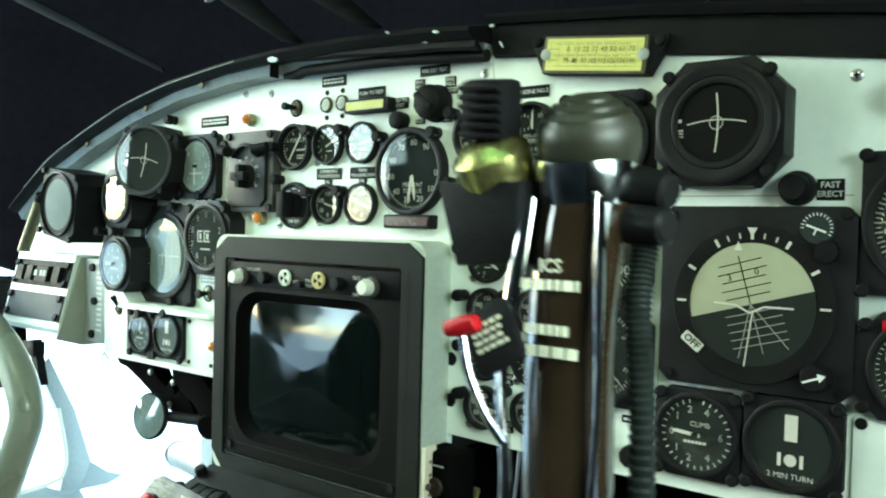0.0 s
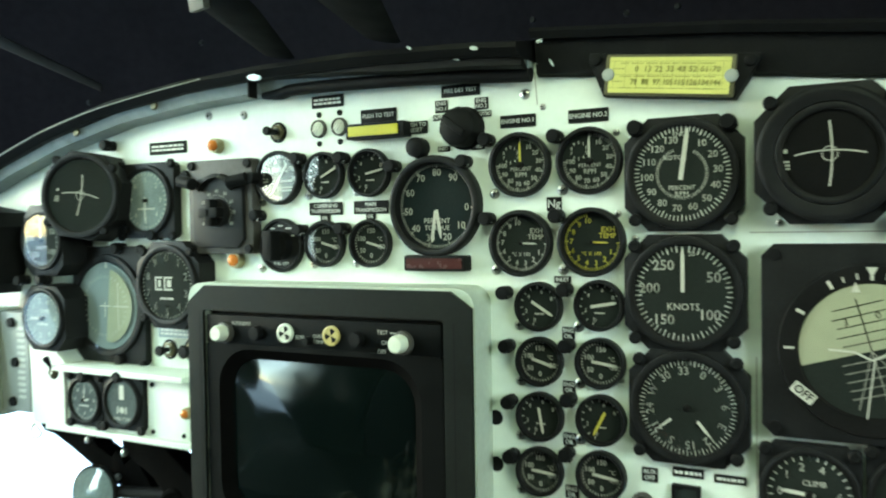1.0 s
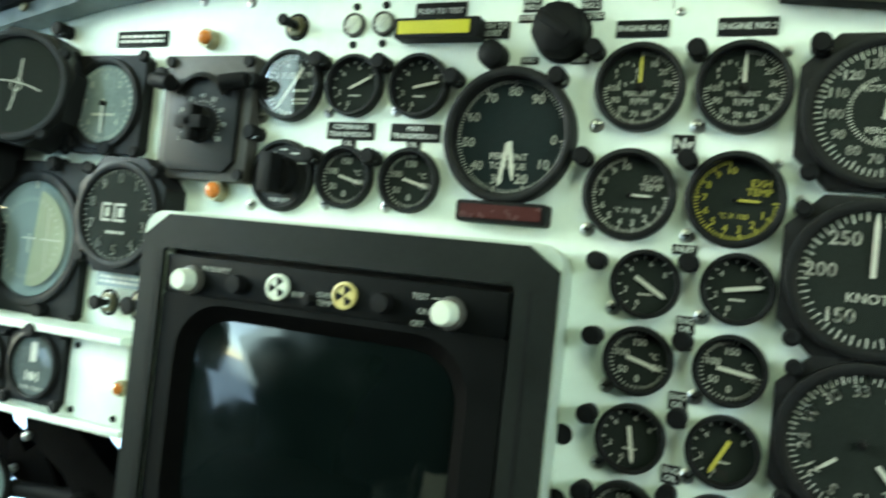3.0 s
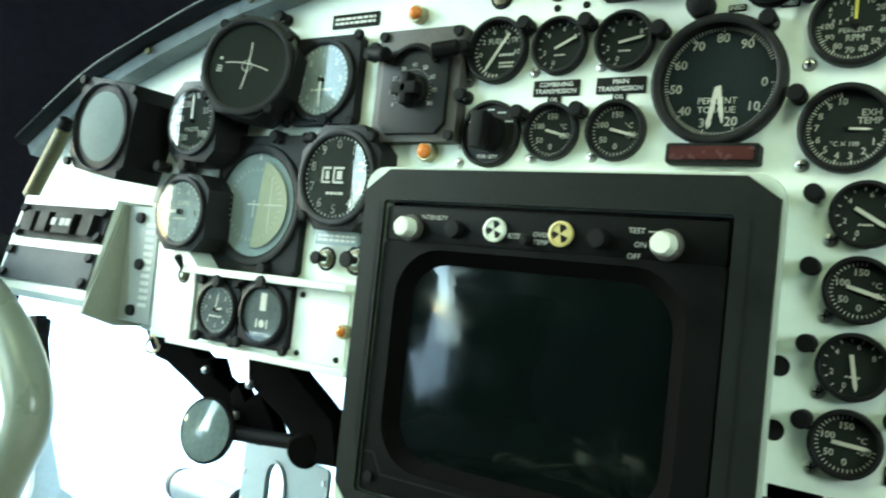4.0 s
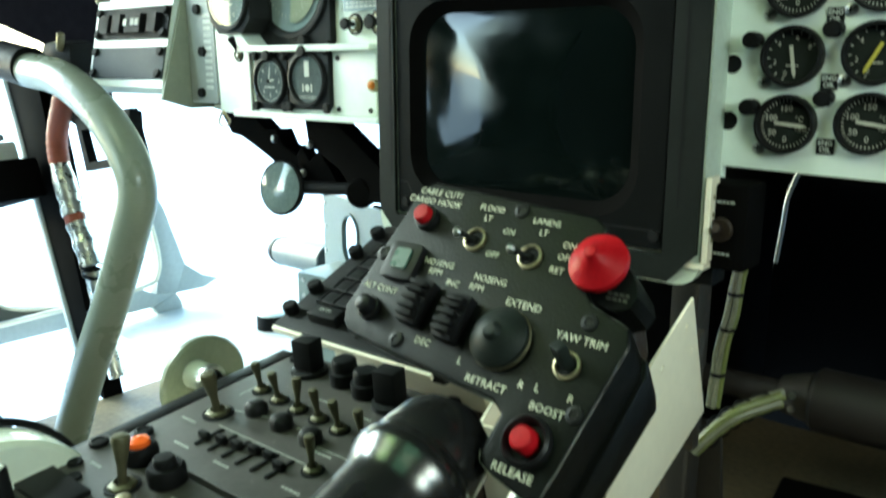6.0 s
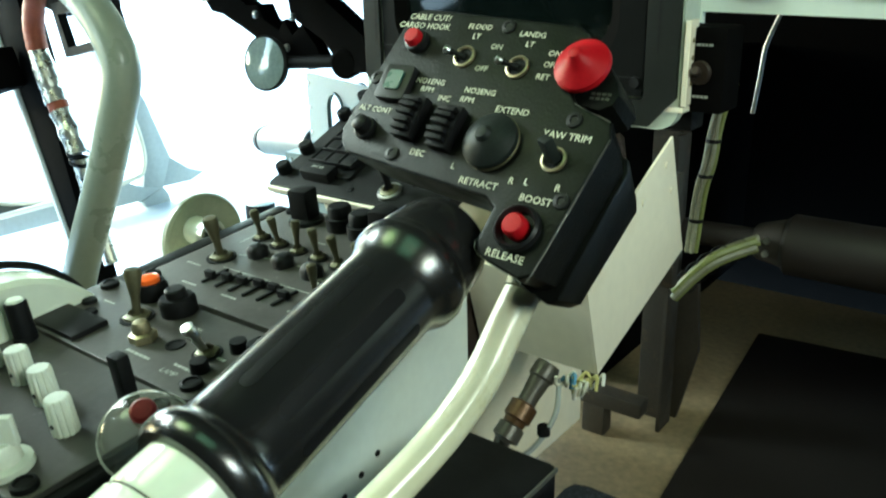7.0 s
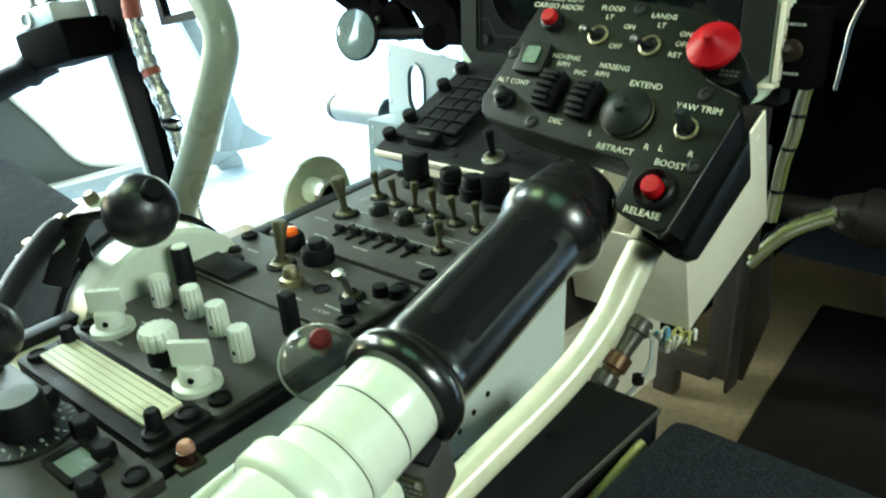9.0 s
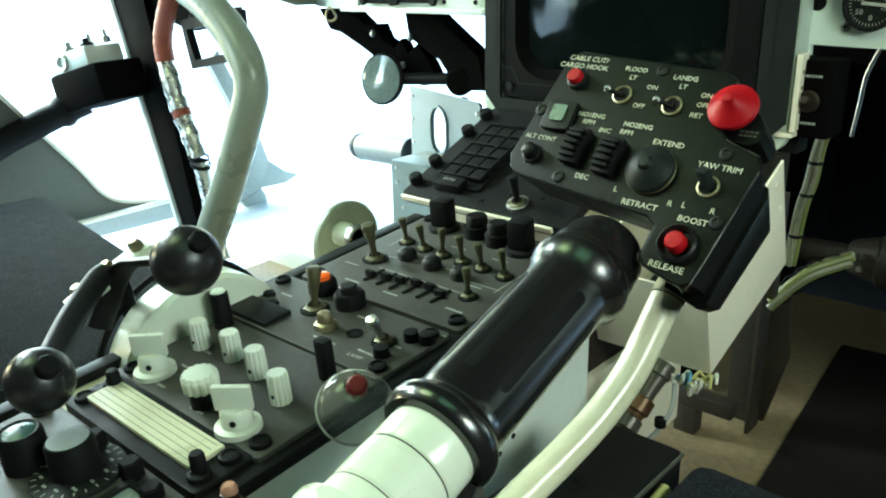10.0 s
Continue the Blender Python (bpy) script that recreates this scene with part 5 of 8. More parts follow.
# ---------------------------------------------------------------- far side of the panel
square_gauge("altimeter", -0.7395, 0.5872, 0.086, 0.088, "deep black altimeter with white figures and a number drum", m_drum, [], depth=0.026, cut=0.022, dial=0.45, hub=0.0)
# slate blue card, lightened further to include the milky sheen on its glass
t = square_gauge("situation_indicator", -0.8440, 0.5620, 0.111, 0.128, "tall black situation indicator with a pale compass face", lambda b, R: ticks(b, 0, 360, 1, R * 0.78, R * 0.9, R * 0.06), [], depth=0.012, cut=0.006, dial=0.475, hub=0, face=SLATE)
b = bmb()
ticks(b, 0, 360, 36, 0.030, 0.034, 0.0006, 0.0118)
strip(b, -0.008, 0.0, 0.008, 0.0, 0.0015, 0.0119)
strip(b, 0.0, 0.004, 0.0, -0.012, 0.0015, 0.0119)
strip(b, 0.013, 0.0, 0.036, 0.0, 0.0012, 0.0119)
for k in (-1, 1):
    strip(b, 0.02, -0.025, 0.02, 0.025, 0.0008, 0.0119)
part("card_print", b, MARK, t)
b = bmb()
pts = [(0.0, -0.038)] + [(0.040 * math.cos(radians(a)), 0.040 * math.sin(radians(a))) for a in range(-78, 79, 6)] + [(0.008, 0.038)]
b.faces.new([b.verts.new((x, y, 0.0112)) for x, y in pts])
part("pale_sector", b, SKYDISC, t, "pale sector of the card")
# pale faces here carry painted glass reflections, not their own colour
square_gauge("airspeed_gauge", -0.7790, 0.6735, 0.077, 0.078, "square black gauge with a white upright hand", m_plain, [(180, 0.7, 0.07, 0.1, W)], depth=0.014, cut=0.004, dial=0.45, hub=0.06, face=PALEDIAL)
square_gauge("airspeed_gauge", -0.9070, 0.6335, 0.064, 0.077, "black airspeed gauge marked in knots", m_knots, [(0, 0.8, 0.09, 0.0, W)], depth=0.042, cut=0.012, dial=0.48, hub=0.06, lugs=False)
square_gauge("climb_gauge", -0.9090, 0.5490, 0.068, 0.071, "black climb gauge, its face painted pale for reflections", m_vsi, [(270, 0.6, 0.08, 0.1, W)], depth=0.042, cut=0.014, dial=0.46, lugs=False, face=PALEDIAL)
square_gauge("clock", -0.8450, 0.4655, 0.051, 0.056, "small black cockpit clock", m_plain, [(10, 0.6, 0.06, 0.1, W), (80, 0.4, 0.08, 0.1, W)], depth=0.010, cut=0.006, dial=0.46, face=SHEENDIAL, m=on_panel(-0.8450, 0.4655, RAISED))
square_gauge("turn_indicator", -0.7890, 0.4680, 0.058, 0.058, "black turn and slip indicator", m_turn, [], depth=0.010, cut=0.004, dial=0.43, hub=0, face=SHEENDIAL, m=on_panel(-0.7890, 0.4680, RAISED))
t = square_gauge("course_indicator", -0.885, 0.662, 0.090, 0.090, "deep black cross-pointer course indicator", m_cross, [], depth=0.040, cut=0.026, dial=0.47, hub=0.0,
                 m=on_panel(-0.8490, 0.6785, 0.008, 16, -5, -9))
for x, z in ((-0.893, 0.719), (-0.838, 0.734), (-0.811, 0.643), (-0.771, 0.638), (-0.826, 0.624), (-0.783, 0.562), (-0.824, 0.505), (-0.722, 0.696)):
    post_light(x, z, -40, 0.0060)
for x, z in ((-0.940, 0.590), (-0.905, 0.591), (-0.842, 0.4905), (-0.789, 0.4945)):
    post_light(x, z, -40, 0.0056, RAISED)
# scope at the end of the panel
t = thing("radar_warning_scope", on_panel(-1.0080, 0.6245, 0.006, 0, 0, -9), "boxy black scope with a pale round screen", "scope")
part("case", prism(bmb(), chamfered(0.092, 0.092, 0.014)[::-1], 0.0, 0.058, 0.002), BLACK, t, "deep black case")
part("bezel", lathe(bmb(), [(0.0435, 0.058), (0.0432, 0.061), (0.0420, 0.0615), (0.0408, 0.060), (0.0405, 0.055)], 40), BEZEL, t)
part("screen", lathe(bmb(), [(0.0407, 0.0572), (0.02, 0.0598), (0, 0.0606)], 36), principled("pale_phosphor", (0.11, 0.14, 0.14), 0.5, vary=0.1, spec=0.05), t, "pale grey screen")
for x, y in ((-0.041, 0.041), (0.041, 0.041), (-0.041, -0.041), (0.041, -0.041)):
    part("corner_screw", lathe(bmb(), [(0.0045, 0.058), (0.004, 0.062), (0, 0.0622)], 12), RUBBER, t, m=pose(x, y, 0))
t = thing("bracket", on_panel(-0.955, 0.592, 0.010), "grey metal bracket beside the scope", "bracket")
part("bracket_plate", prism(bmb(), [(-0.02, -0.035), (0.016, -0.035), (0.016, 0.04), (0.006, 0.04)], 0.0, 0.012, 0.001), FRAMEM, t)
t = thing("map_light", Matrix.Translation((-1.146, -0.030, 0.600)), "brass-green cylindrical lamp at the panel edge", "lamp")
b = bmb()
cyl(b, (-0.030, 0, -0.045), (0.020, 0, 0.03), 0.0085, seg=20, chamfer=0.002)
part("lamp_body", b, OLIVE, t)
b = bmb()
cyl(b, (0.018, 0, 0.03), (0.024, 0, 0.042), 0.008, seg=20, chamfer=0.002)
part("lamp_cap", b, RUBBER, t)

# radio box with sloping faces and the lettered strip
t = thing("radio_box", Matrix.Translation((-1.0695, -0.0348, 0.5034)) @ Matrix.Scale(0.937, 4), "white radio box with two grey sloping panels", "radio")


def slope(x0, x1, z0, z1, thick=0.004, lift=0.0):
    """A slab lying on the sloping front of the radio box."""
    f = lambda z: -0.006 - (0.05 - z) / 0.10 * 0.024 - lift
    bm = bmb()
    vs = [bm.verts.new(p) for p in ((x0, f(z0), z0), (x1, f(z0), z0), (x1, f(z1), z1), (x0, f(z1), z1), (x0, f(z0) - thick, z0), (x1, f(z0) - thick, z0), (x1, f(z1) - thick, z1), (x0, f(z1) - thick, z1))]
    for q in ((0, 1, 2, 3), (4, 5, 6, 7), (0, 1, 5, 4), (1, 2, 6, 5), (2, 3, 7, 6), (3, 0, 4, 7)):
        bm.faces.new([vs[i] for i in q])
    bmesh.ops.recalc_face_normals(bm, faces=bm.faces)
    return bm


b = bmb()
prism(b, [(0.037, 0.056), (-0.006, 0.056), (-0.032, -0.050), (-0.026, -0.058), (0.037, -0.058)], -0.10, 0.072, 0.0, Matrix(((0, 0, 1, 0), (1, 0, 0, 0), (0, 1, 0, 0), (0, 0, 0, 1))))
part("box_body", b, PAINT, t, "white box")
part("upper_panel", slope(-0.092, 0.071, 0.008, 0.046), RUBBER, t, "dark grey control panel")
part("lower_panel", slope(-0.092, 0.071, -0.040, -0.002), principled("slate_blank", (0.040, 0.046, 0.052), 0.6, spec=0.15), t, "slate blank panel")
for x, z in ((-0.085, 0.04), (0.064, 0.04), (-0.085, 0.014), (0.064, 0.014), (-0.085, -0.008), (0.064, -0.008), (-0.085, -0.034), (0.064, -0.034)):
    y = -0.010 - (0.05 - z) / 0.10 * 0.024
    b = bmb()
    cyl(b, (x, y, z), (x, y - 0.004, z + 0.002), 0.0055, seg=14, chamfer=0.0008)
    part("fastener", b, RUBBER, t)
for x, w in ((-0.062, 0.018), (-0.034, 0.018), (0.004, 0.034), (0.046, 0.018)):
    part("control_block", slope(x - w / 2, x + w / 2, 0.016, 0.038, 0.008, 0.004), RUBBER, t)
for x in (-0.01, 0.006, 0.016):
    part("digit_window", slope(x - 0.004, x + 0.004, 0.024, 0.032, 0.0015, 0.012), FADED, t)
t = thing("wedge_bracket", Matrix.Identity(4), "grey-green triangular metal cheek beside the radio box", "bracket")
part("wedge_body", prism(bmb(), [(0.0, 0.553), (-0.034, 0.553), (-0.068, 0.444), (-0.031, 0.433), (0.0, 0.433)], -1.0015, -0.9975, 0.0006, Matrix(((0, 0, 1, 0), (1, 0, 0, 0), (0, 1, 0, 0), (0, 0, 0, 1)))), WEDGE, t)
t = thing("data_strip", on_panel(-0.9728, 0.4960, 0.0300) @ Matrix.Scale(0.937, 4), "grey lettered data strip with black fasteners", "placard")
part("strip_plate", prism(bmb(), rounded(0.0515, 0.120, 0.002, 2)[::-1], -0.032, 0.0, 0.001), FRAMEM, t)
b = bmb()
bars(b, 0.013, 0.0, 0.014, 0.09, 12, 0.0003, 11)
part("print", b, MARK, t)
for y in (0.048, 0.0, -0.048):
    part("fastener", lathe(bmb(), [(0.006, 0.0), (0.0055, 0.004), (0, 0.0045)], 14), RUBBER, t, m=pose(-0.003 + (0.006 if y == 0 else 0.0), y, 0))
t = thing("key_ring", on_panel(-0.9260, 0.4250, 0.040), "small brass ring hanging under the panel", "ring")
b = bmb()
tube(b, [(0.008 * math.cos(a * 0.524), 0.008 * math.sin(a * 0.524), 0.002 * math.sin(a)) for a in range(13)], 0.0013, 8, 2)
part("ring_wire", b, BRASS, t)

# ---------------------------------------------------------------- shell of the cockpit
fl = tagged(new("floor"), "worn brown-grey metal cockpit floor", "floor", kind="structure")
part("floor_plate", box(bmb(), (-0.53, -0.42, -0.02), (1.5, 1.86, 0.04)), FLOORM, fl)
mat_ = thing("floor_mat", pose(-0.298, 0.098, 0.0, 0, 0, 5.4), "rectangular black grip mat on the floor", "mat")
part("mat_sheet", prism(bmb(), rounded(0.20, 0.54, 0.004, 2), 0.0, 0.003, 0.001), MATM, mat_)
# dark sheet added where the bay only shows deep shade
wl = tagged(new("nose_bulkhead"), "near-black sheet standing in for the unlit nose bay", "wall", kind="structure")
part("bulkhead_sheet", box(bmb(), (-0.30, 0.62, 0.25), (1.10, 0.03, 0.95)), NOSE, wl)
# out of view; closes the rear and keeps the display's reflections dark
wl = tagged(new("wall_rear"), "unseen dark wall added behind the seats to darken reflections", "wall", kind="structure")
part("wall_sheet", box(bmb(), (-0.53, -1.36, 0.62), (2.3, 0.03, 1.7)), DARK, wl)
# out of view; added so skylight enters only through the two openings
rf = tagged(new("ceiling"), "unseen black ceiling added over the seats to shut out sky", "ceiling", kind="structure")
b = bmb()
box(b, (-0.53, 0.10, 1.30), (2.5, 1.2, 0.03))
box(b, (-0.53, -1.21, 1.30), (2.5, 0.38, 0.03))
box(b, (-1.49, -0.76, 1.30), (0.58, 0.52, 0.03))
box(b, (-0.53, -0.76, 1.30), (0.30, 0.52, 0.03))
box(b, (0.43, -0.76, 1.30), (0.58, 0.52, 0.03))
part("ceiling_sheet", b, DARK, rf)
wn_ = tagged(new("window_1"), "green tinted roof window over the near seat", "window", kind="structure")
part("pane", box(bmb(), (-0.12, -0.76, 1.30), (0.52, 0.52, 0.004)), TINT, wn_)
wn_ = tagged(new("window_2"), "assumed green tinted roof window over the far seat", "window", kind="structure")
part("pane", box(bmb(), (-0.94, -0.76, 1.30), (0.52, 0.52, 0.004)), TINT, wn_)
# out of view; added to block sky light, opening sized to the side lamp
wl = tagged(new("wall_right"), "unseen dark side wall, its opening cut down to limit sky light", "wall", kind="structure")
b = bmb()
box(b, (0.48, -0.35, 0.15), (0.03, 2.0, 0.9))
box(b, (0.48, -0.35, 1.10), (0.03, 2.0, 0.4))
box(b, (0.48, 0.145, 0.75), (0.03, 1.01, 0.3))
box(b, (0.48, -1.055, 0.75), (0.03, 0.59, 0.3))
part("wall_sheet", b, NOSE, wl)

# added block, keeps daylight from the far side off the near floor
ped = tagged(new("wall_pedestal"), "dark block added under the display to stop daylight", "wall", kind="structure")
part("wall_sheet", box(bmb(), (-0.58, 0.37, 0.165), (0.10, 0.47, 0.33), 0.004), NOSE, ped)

# dark cover over the windscreen, leaning back from the panel
cv = tagged(new("windscreen_cover"), "black vinyl cover stretched over the windscreen", "cover", kind="structure")
ROUND = [(-1.86, -0.30, 0.66), (-1.74, -0.04, 0.60), (-1.64, 0.16, 0.50), (-1.50, 0.36, 0.46), (-1.20, 0.56, 0.46), (-0.80, 0.66, 0.46), (-0.40, 0.68, 0.46), (0.0, 0.62, 0.46), (0.30, 0.45, 0.46), (0.47, 0.20, 0.46)]
b = bmesh.new()
path = smooth_path(ROUND, 5)
rows = []
for p in path:
    inward = Vector((-0.53 - p.x, -0.5 - p.y, 0)).normalized()
    rows.append([b.verts.new(Vector((p.x, p.y, p.z + (1.31 - p.z) * s)) + inward * (0.42 * s * s)) for s in (0, 0.15, 0.3, 0.45, 0.6, 0.8, 1.0)])
for p, q in zip(rows, rows[1:]):
    for k in range(6):
        b.faces.new((p[k], p[k + 1], q[k + 1], q[k]))
bmesh.ops.solidify(b, geom=list(b.faces), thickness=0.02)
bmesh.ops.recalc_face_normals(b, faces=b.faces)
part("cover_sheet", b, DARK, cv)


def on_cover(x, s, lift=0.015):
    """A place on the inner side of the cover."""
    best = min(path, key=lambda p: abs(p.x - x))
    inward = Vector((-0.53 - best.x, -0.5 - best.y, 0)).normalized()
    return Vector((best.x, best.y, best.z + (1.31 - best.z) * s)) + inward * (0.42 * s * s + lift)


for p0, p1, r in (((-0.805, -0.041, 0.788), (-0.955, -0.205, 0.890), 0.024), ((-0.577, -0.041, 0.795), (-0.545, -0.185, 0.829), 0.030), ((-0.470, -0.041, 0.797), (-0.412, -0.220, 0.805), 0.030)):
    t = thing("seam_strip", Matrix.Identity(4), "black tapered seam strap on the dark cover", "strip", "cover seams")
    b = bmb()
    tube(b, [Vector(p0).lerp(Vector(p1), k / 3) for k in range(4)], lambda u, r=r: r * (0.55 + 0.45 * min(1.0, u * 1.6)), 10, 4, squash=(1.0, 0.16))
    part("strip_body", b, DARKSEAM, t)
t = thing("strap_tag", Matrix.Translation((-0.5635, -0.152, 0.8165)) @ pose(0, 0, 0, 10, 0, -14), "pale grey tag on the end of a strap", "tag")
part("tag_plate", box(bmb(), (0, 0, 0), (0.020, 0.006, 0.017), 0.0015), WALLG, t)
rnd = random.Random(4)
for k in range(16):
    p = on_cover(rnd.uniform(-1.5, -0.2), rnd.uniform(0.4, 0.6), 0.022)
    t = thing("rivet", Matrix.Translation(p), "small dull rivet on the dark cover", "rivet", "cover rivets")
    part("rivet_head", lathe(bmb(), [(0.005, 0), (0.004, 0.003), (0, 0.004)], 10, pose(0, 0, 0, 90, 0, 0)), BEZEL, t)

# side window frame with its sill, beyond the far seat
fr = thing("window_frame", Matrix.Identity(4), "pale grey side window frame with rounded corner", "window frame", kind="structure")
SIDE = Matrix(((0, 0, 1, 0), (1, 0, 0, 0), (0, 1, 0, 0), (0, 0, 0, 1)))
b = bmb()
prism(b, [(0.172, 0.338), (0.227, 0.225), (0.262, 0.115), (0.240, 0.062), (0.198, 0.070), (0.205, 0.105), (0.207, 0.140), (0.195, 0.222), (0.150, 0.318)], -1.514, -1.494, 0.002, SIDE)
part("frame_post", b, FRAMEM, fr)
b = bmb()
prism(b, [(-0.30, 0.050), (0.19, 0.046), (0.240, 0.062), (0.198, 0.070), (0.165, 0.088), (0.06, 0.082), (-0.30, 0.078)], -1.513, -1.4945, 0.002, SIDE)
part("frame_sill", b, FRAMEM, fr)
b = bmb()
prism(b, [(0.240, 0.062), (0.262, 0.115), (0.300, 0.086), (0.335, 0.072), (0.30, 0.060)], -1.512, -1.495, 0.002, SIDE)
part("frame_branch", b, FRAMEM, fr)
b = bmb()
prism(b, [(0.19, 0.044), (0.240, 0.062), (0.250, 0.045), (0.262, -0.030), (0.235, -0.020)], -1.511, -1.4955, 0.002, SIDE)
part("frame_gusset", b, FRAMEM, fr)
b = bmb()
tube(b, [(-1.492, 0.19, 0.235), (-1.492, 0.206, 0.150), (-1.492, 0.203, 0.108), (-1.492, 0.178, 0.091), (-1.492, 0.06, 0.084), (-1.492, -0.20, 0.079)], 0.0045, 8, 8)
part("frame_lip", b, CREAM, fr, "cream rubber lip")
sill = tagged(new("wall_left"), "grey lower side wall under the window", "wall", kind="structure")
b = bmb()
prism(b, [(-1.2, 0.062), (0.036, 0.062), (0.034, 0.077), (-0.057, 0.100), (-0.165, 0.242), (-0.26, 0.37), (-0.64, 0.38), (-0.80, 0.24), (-1.2, 0.24)], -1.54, -1.52, 0.004, Matrix(((0, 0, 1, 0), (1, 0, 0, 0), (0, 1, 0, 0), (0, 0, 0, 1))))
part("wall_sheet", b, WALLG, sill)
b = bmb()
tube(b, [(-1.518, 0.034, 0.079), (-1.518, -0.057, 0.102), (-1.518, -0.110, 0.172), (-1.518, -0.165, 0.244), (-1.518, -0.26, 0.372)], 0.0035, 8, 6)
part("sill_lip", b, CREAM, sill, "cream window lip")
# unseen dark shape, outlined to block bright window reflections in the far gauges
b = bmb()
prism(b, [(-0.84, 0.355), (-0.60, 0.355), (-0.535, 0.50), (-0.535, 0.82), (-0.60, 0.87), (-0.70, 0.90), (-0.70, 1.305), (-0.82, 1.305), (-0.84, 0.90), (-1.0, 0.84), (-1.0, 0.62), (-0.93, 0.50)], -1.555, -1.525, 0.004, SIDE)
part("rear_pillar", b, DARK, sill, "dark shape added to darken reflections in the far dials")

# ---------------------------------------------------------------- outside
gr = tagged(new("ground"), "pale sunlit apron outside the helicopter", "ground", kind="structure")
part("ground_sheet", box(bmb(), (0, 0, -1.42), (1200, 1200, 0.04)), CONCRETE, gr)

# ---------------------------------------------------------------- seats
def seat(xc, name_label, yc=-0.56, turn=0, back=0.48):
    t = thing("pilot_seat", pose(xc, yc, 0.0, 0, 0, turn), name_label, "seat", "cockpit seats")
    b = bmb()
    box(b, (0, 0.01, 0.150), (0.534, 0.52, 0.10), 0.011)
    for v in b.verts:
        if v.co.z > 0.15:
            v.co.z += 0.008 * noise.noise(v.co * 9)
    part("cushion", b, SEAT, t, "grey woven seat cushion")
    part("seat_pan", box(bmb(), (0, 0.0, 0.092), (0.53, 0.50, 0.012), 0.003), WALLG, t, "grey metal seat pan")
    for sx in (-1, 1):
        for sy in (-1, 1):
            part("seat_leg", cyl(bmb(), (sx * 0.2, sy * 0.18, 0.0), (sx * 0.2, sy * 0.18, 0.08), 0.015, seg=12), BEZEL, t)
    part("backrest", box(bmb(), (0, -0.28, 0.45), (back, 0.09, 0.62), 0.03), SEAT, t)
    return t


seat(-0.065, "grey cloth pilot seat with a cream metal edge")
seat(-1.02, "grey cloth pilot seat on the far side", -0.575, -6.8, 0.27)
t = thing("seat_trim", Matrix.Identity(4), "yellowed edging strip between the seat and the black box", "strip")
part("trim_strip", tube(bmb(), [(-0.3372, -0.318, 0.193), (-0.3372, -0.345, 0.190), (-0.3372, -0.410, 0.182), (-0.3372, -0.480, 0.174)], 0.0036, 10, 6), principled("yellowed_edging", (0.34, 0.33, 0.14), 0.45, vary=0.3, scale=60), t)
t = thing("seat_side_box", pose(-0.374, -0.45, 0.0), "flat matt black box beside the seat", "box")
b = bmb()
box(b, (0, 0, 0.14), (0.062, 0.33, 0.12), 0.004)
part("box_body", b, BLACK, t)
b = bmb()
lathe(b, [(0.006, 0.2), (0.005, 0.2022), (0, 0.2025)], 14, pose(0.004, -0.02, 0))
part("plug", b, RUBBER, t)
part("plug", lathe(bmb(), [(0.004, 0.2), (0.0035, 0.2016), (0, 0.202)], 12, pose(0.0, 0.1, 0)), RUBBER, t)
# strip paints the highlight along the box's rounded edge
part("edge_strip", box(bmb(), (0.0314, 0, 0.1975), (0.0014, 0.328, 0.003), 0.0006), WORN_GLINT, t, "thin grey strip painting the edge's highlight")

# ---------------------------------------------------------------- centre console
co = thing("centre_console", Matrix.Identity(4), "grey-topped centre console with white metal sides", "console", kind="structure")
YZ = Matrix(((0, 0, 1, 0), (1, 0, 0, 0), (0, 1, 0, 0), (0, 0, 0, 1)))
b = bmb()
prism(b, [(-1.1, 0.0), (-0.215, 0.0), (-0.215, deck(-0.215) - 0.006), (-1.1, deck(-1.1) - 0.006)], -0.640, -0.462, 0.0, YZ)
part("console_body", b, CREAM, co, "white painted console body")
part("lower_front", box(bmb(), (-0.551, -0.124, 0.115), (0.178, 0.182, 0.11), 0.002), CREAM, co, "white lower front box")
# solid dark box filling a cavity, its colour stands for the shade inside
part("cable_bay", box(bmb(), (-0.552, -0.122, 0.2035), (0.170, 0.160, 0.066), 0.002), BOOTM, co, "dark brown box standing in for a shadowed cavity")
part("side_panel", prism(bmb(), [(-0.80, 0.01), (-0.206, 0.01), (-0.206, deck(-0.206) - 0.012), (-0.80, deck(-0.80) - 0.010)], -0.462, -0.459, 0.0, YZ), PAINT, co, "white side panel with small holes")
for y, z in ((-0.30, 0.17), (-0.315, 0.163), (-0.33, 0.156), (-0.31, 0.12), (-0.37, 0.13), (-0.42, 0.10)):
    part("side_hole", cyl(bmb(), (-0.4592, y, z), (-0.4584, y, z), 0.0022, seg=10), RUBBER, co)


def deck_panel(name, x0, x1, y0, y1, label, mat=CONSOLE, up=0.0, th=0.003):
    """A lettered panel in the console top, with quarter-turn fasteners at its corners."""
    xc, yc = (x0 + x1) / 2, (y0 + y1) / 2
    t = thing(name, on_deck(xc, yc, up), label, "control panel", "console panels")
    w, h = x1 - x0, (y1 - y0) / math.cos(TILT)
    part("faceplate", prism(bmb(), rounded(w, h, 0.003, 2)[::-1], -0.004, th, 0.0008), mat, t)
    for sx in (-1, 1):
        for sy in (-1, 1):
            f = part("fastener", lathe(bmb(), [(0.0058, th), (0.0056, th + 0.0025), (0.004, th + 0.003), (0.0036, th + 0.002), (0, th + 0.002)], 16), RUBBER, t, m=pose(sx * (w / 2 - 0.009), sy * (h / 2 - 0.009), 0))
    return t


b = bmb()
for s in (-0.632, -0.468):
    box(b, (s, 0, 0), (0.012, 0.90, 0.008), 0.001)
bmesh.ops.transform(b, matrix=on_deck(0, -0.66, -0.004), verts=b.verts)
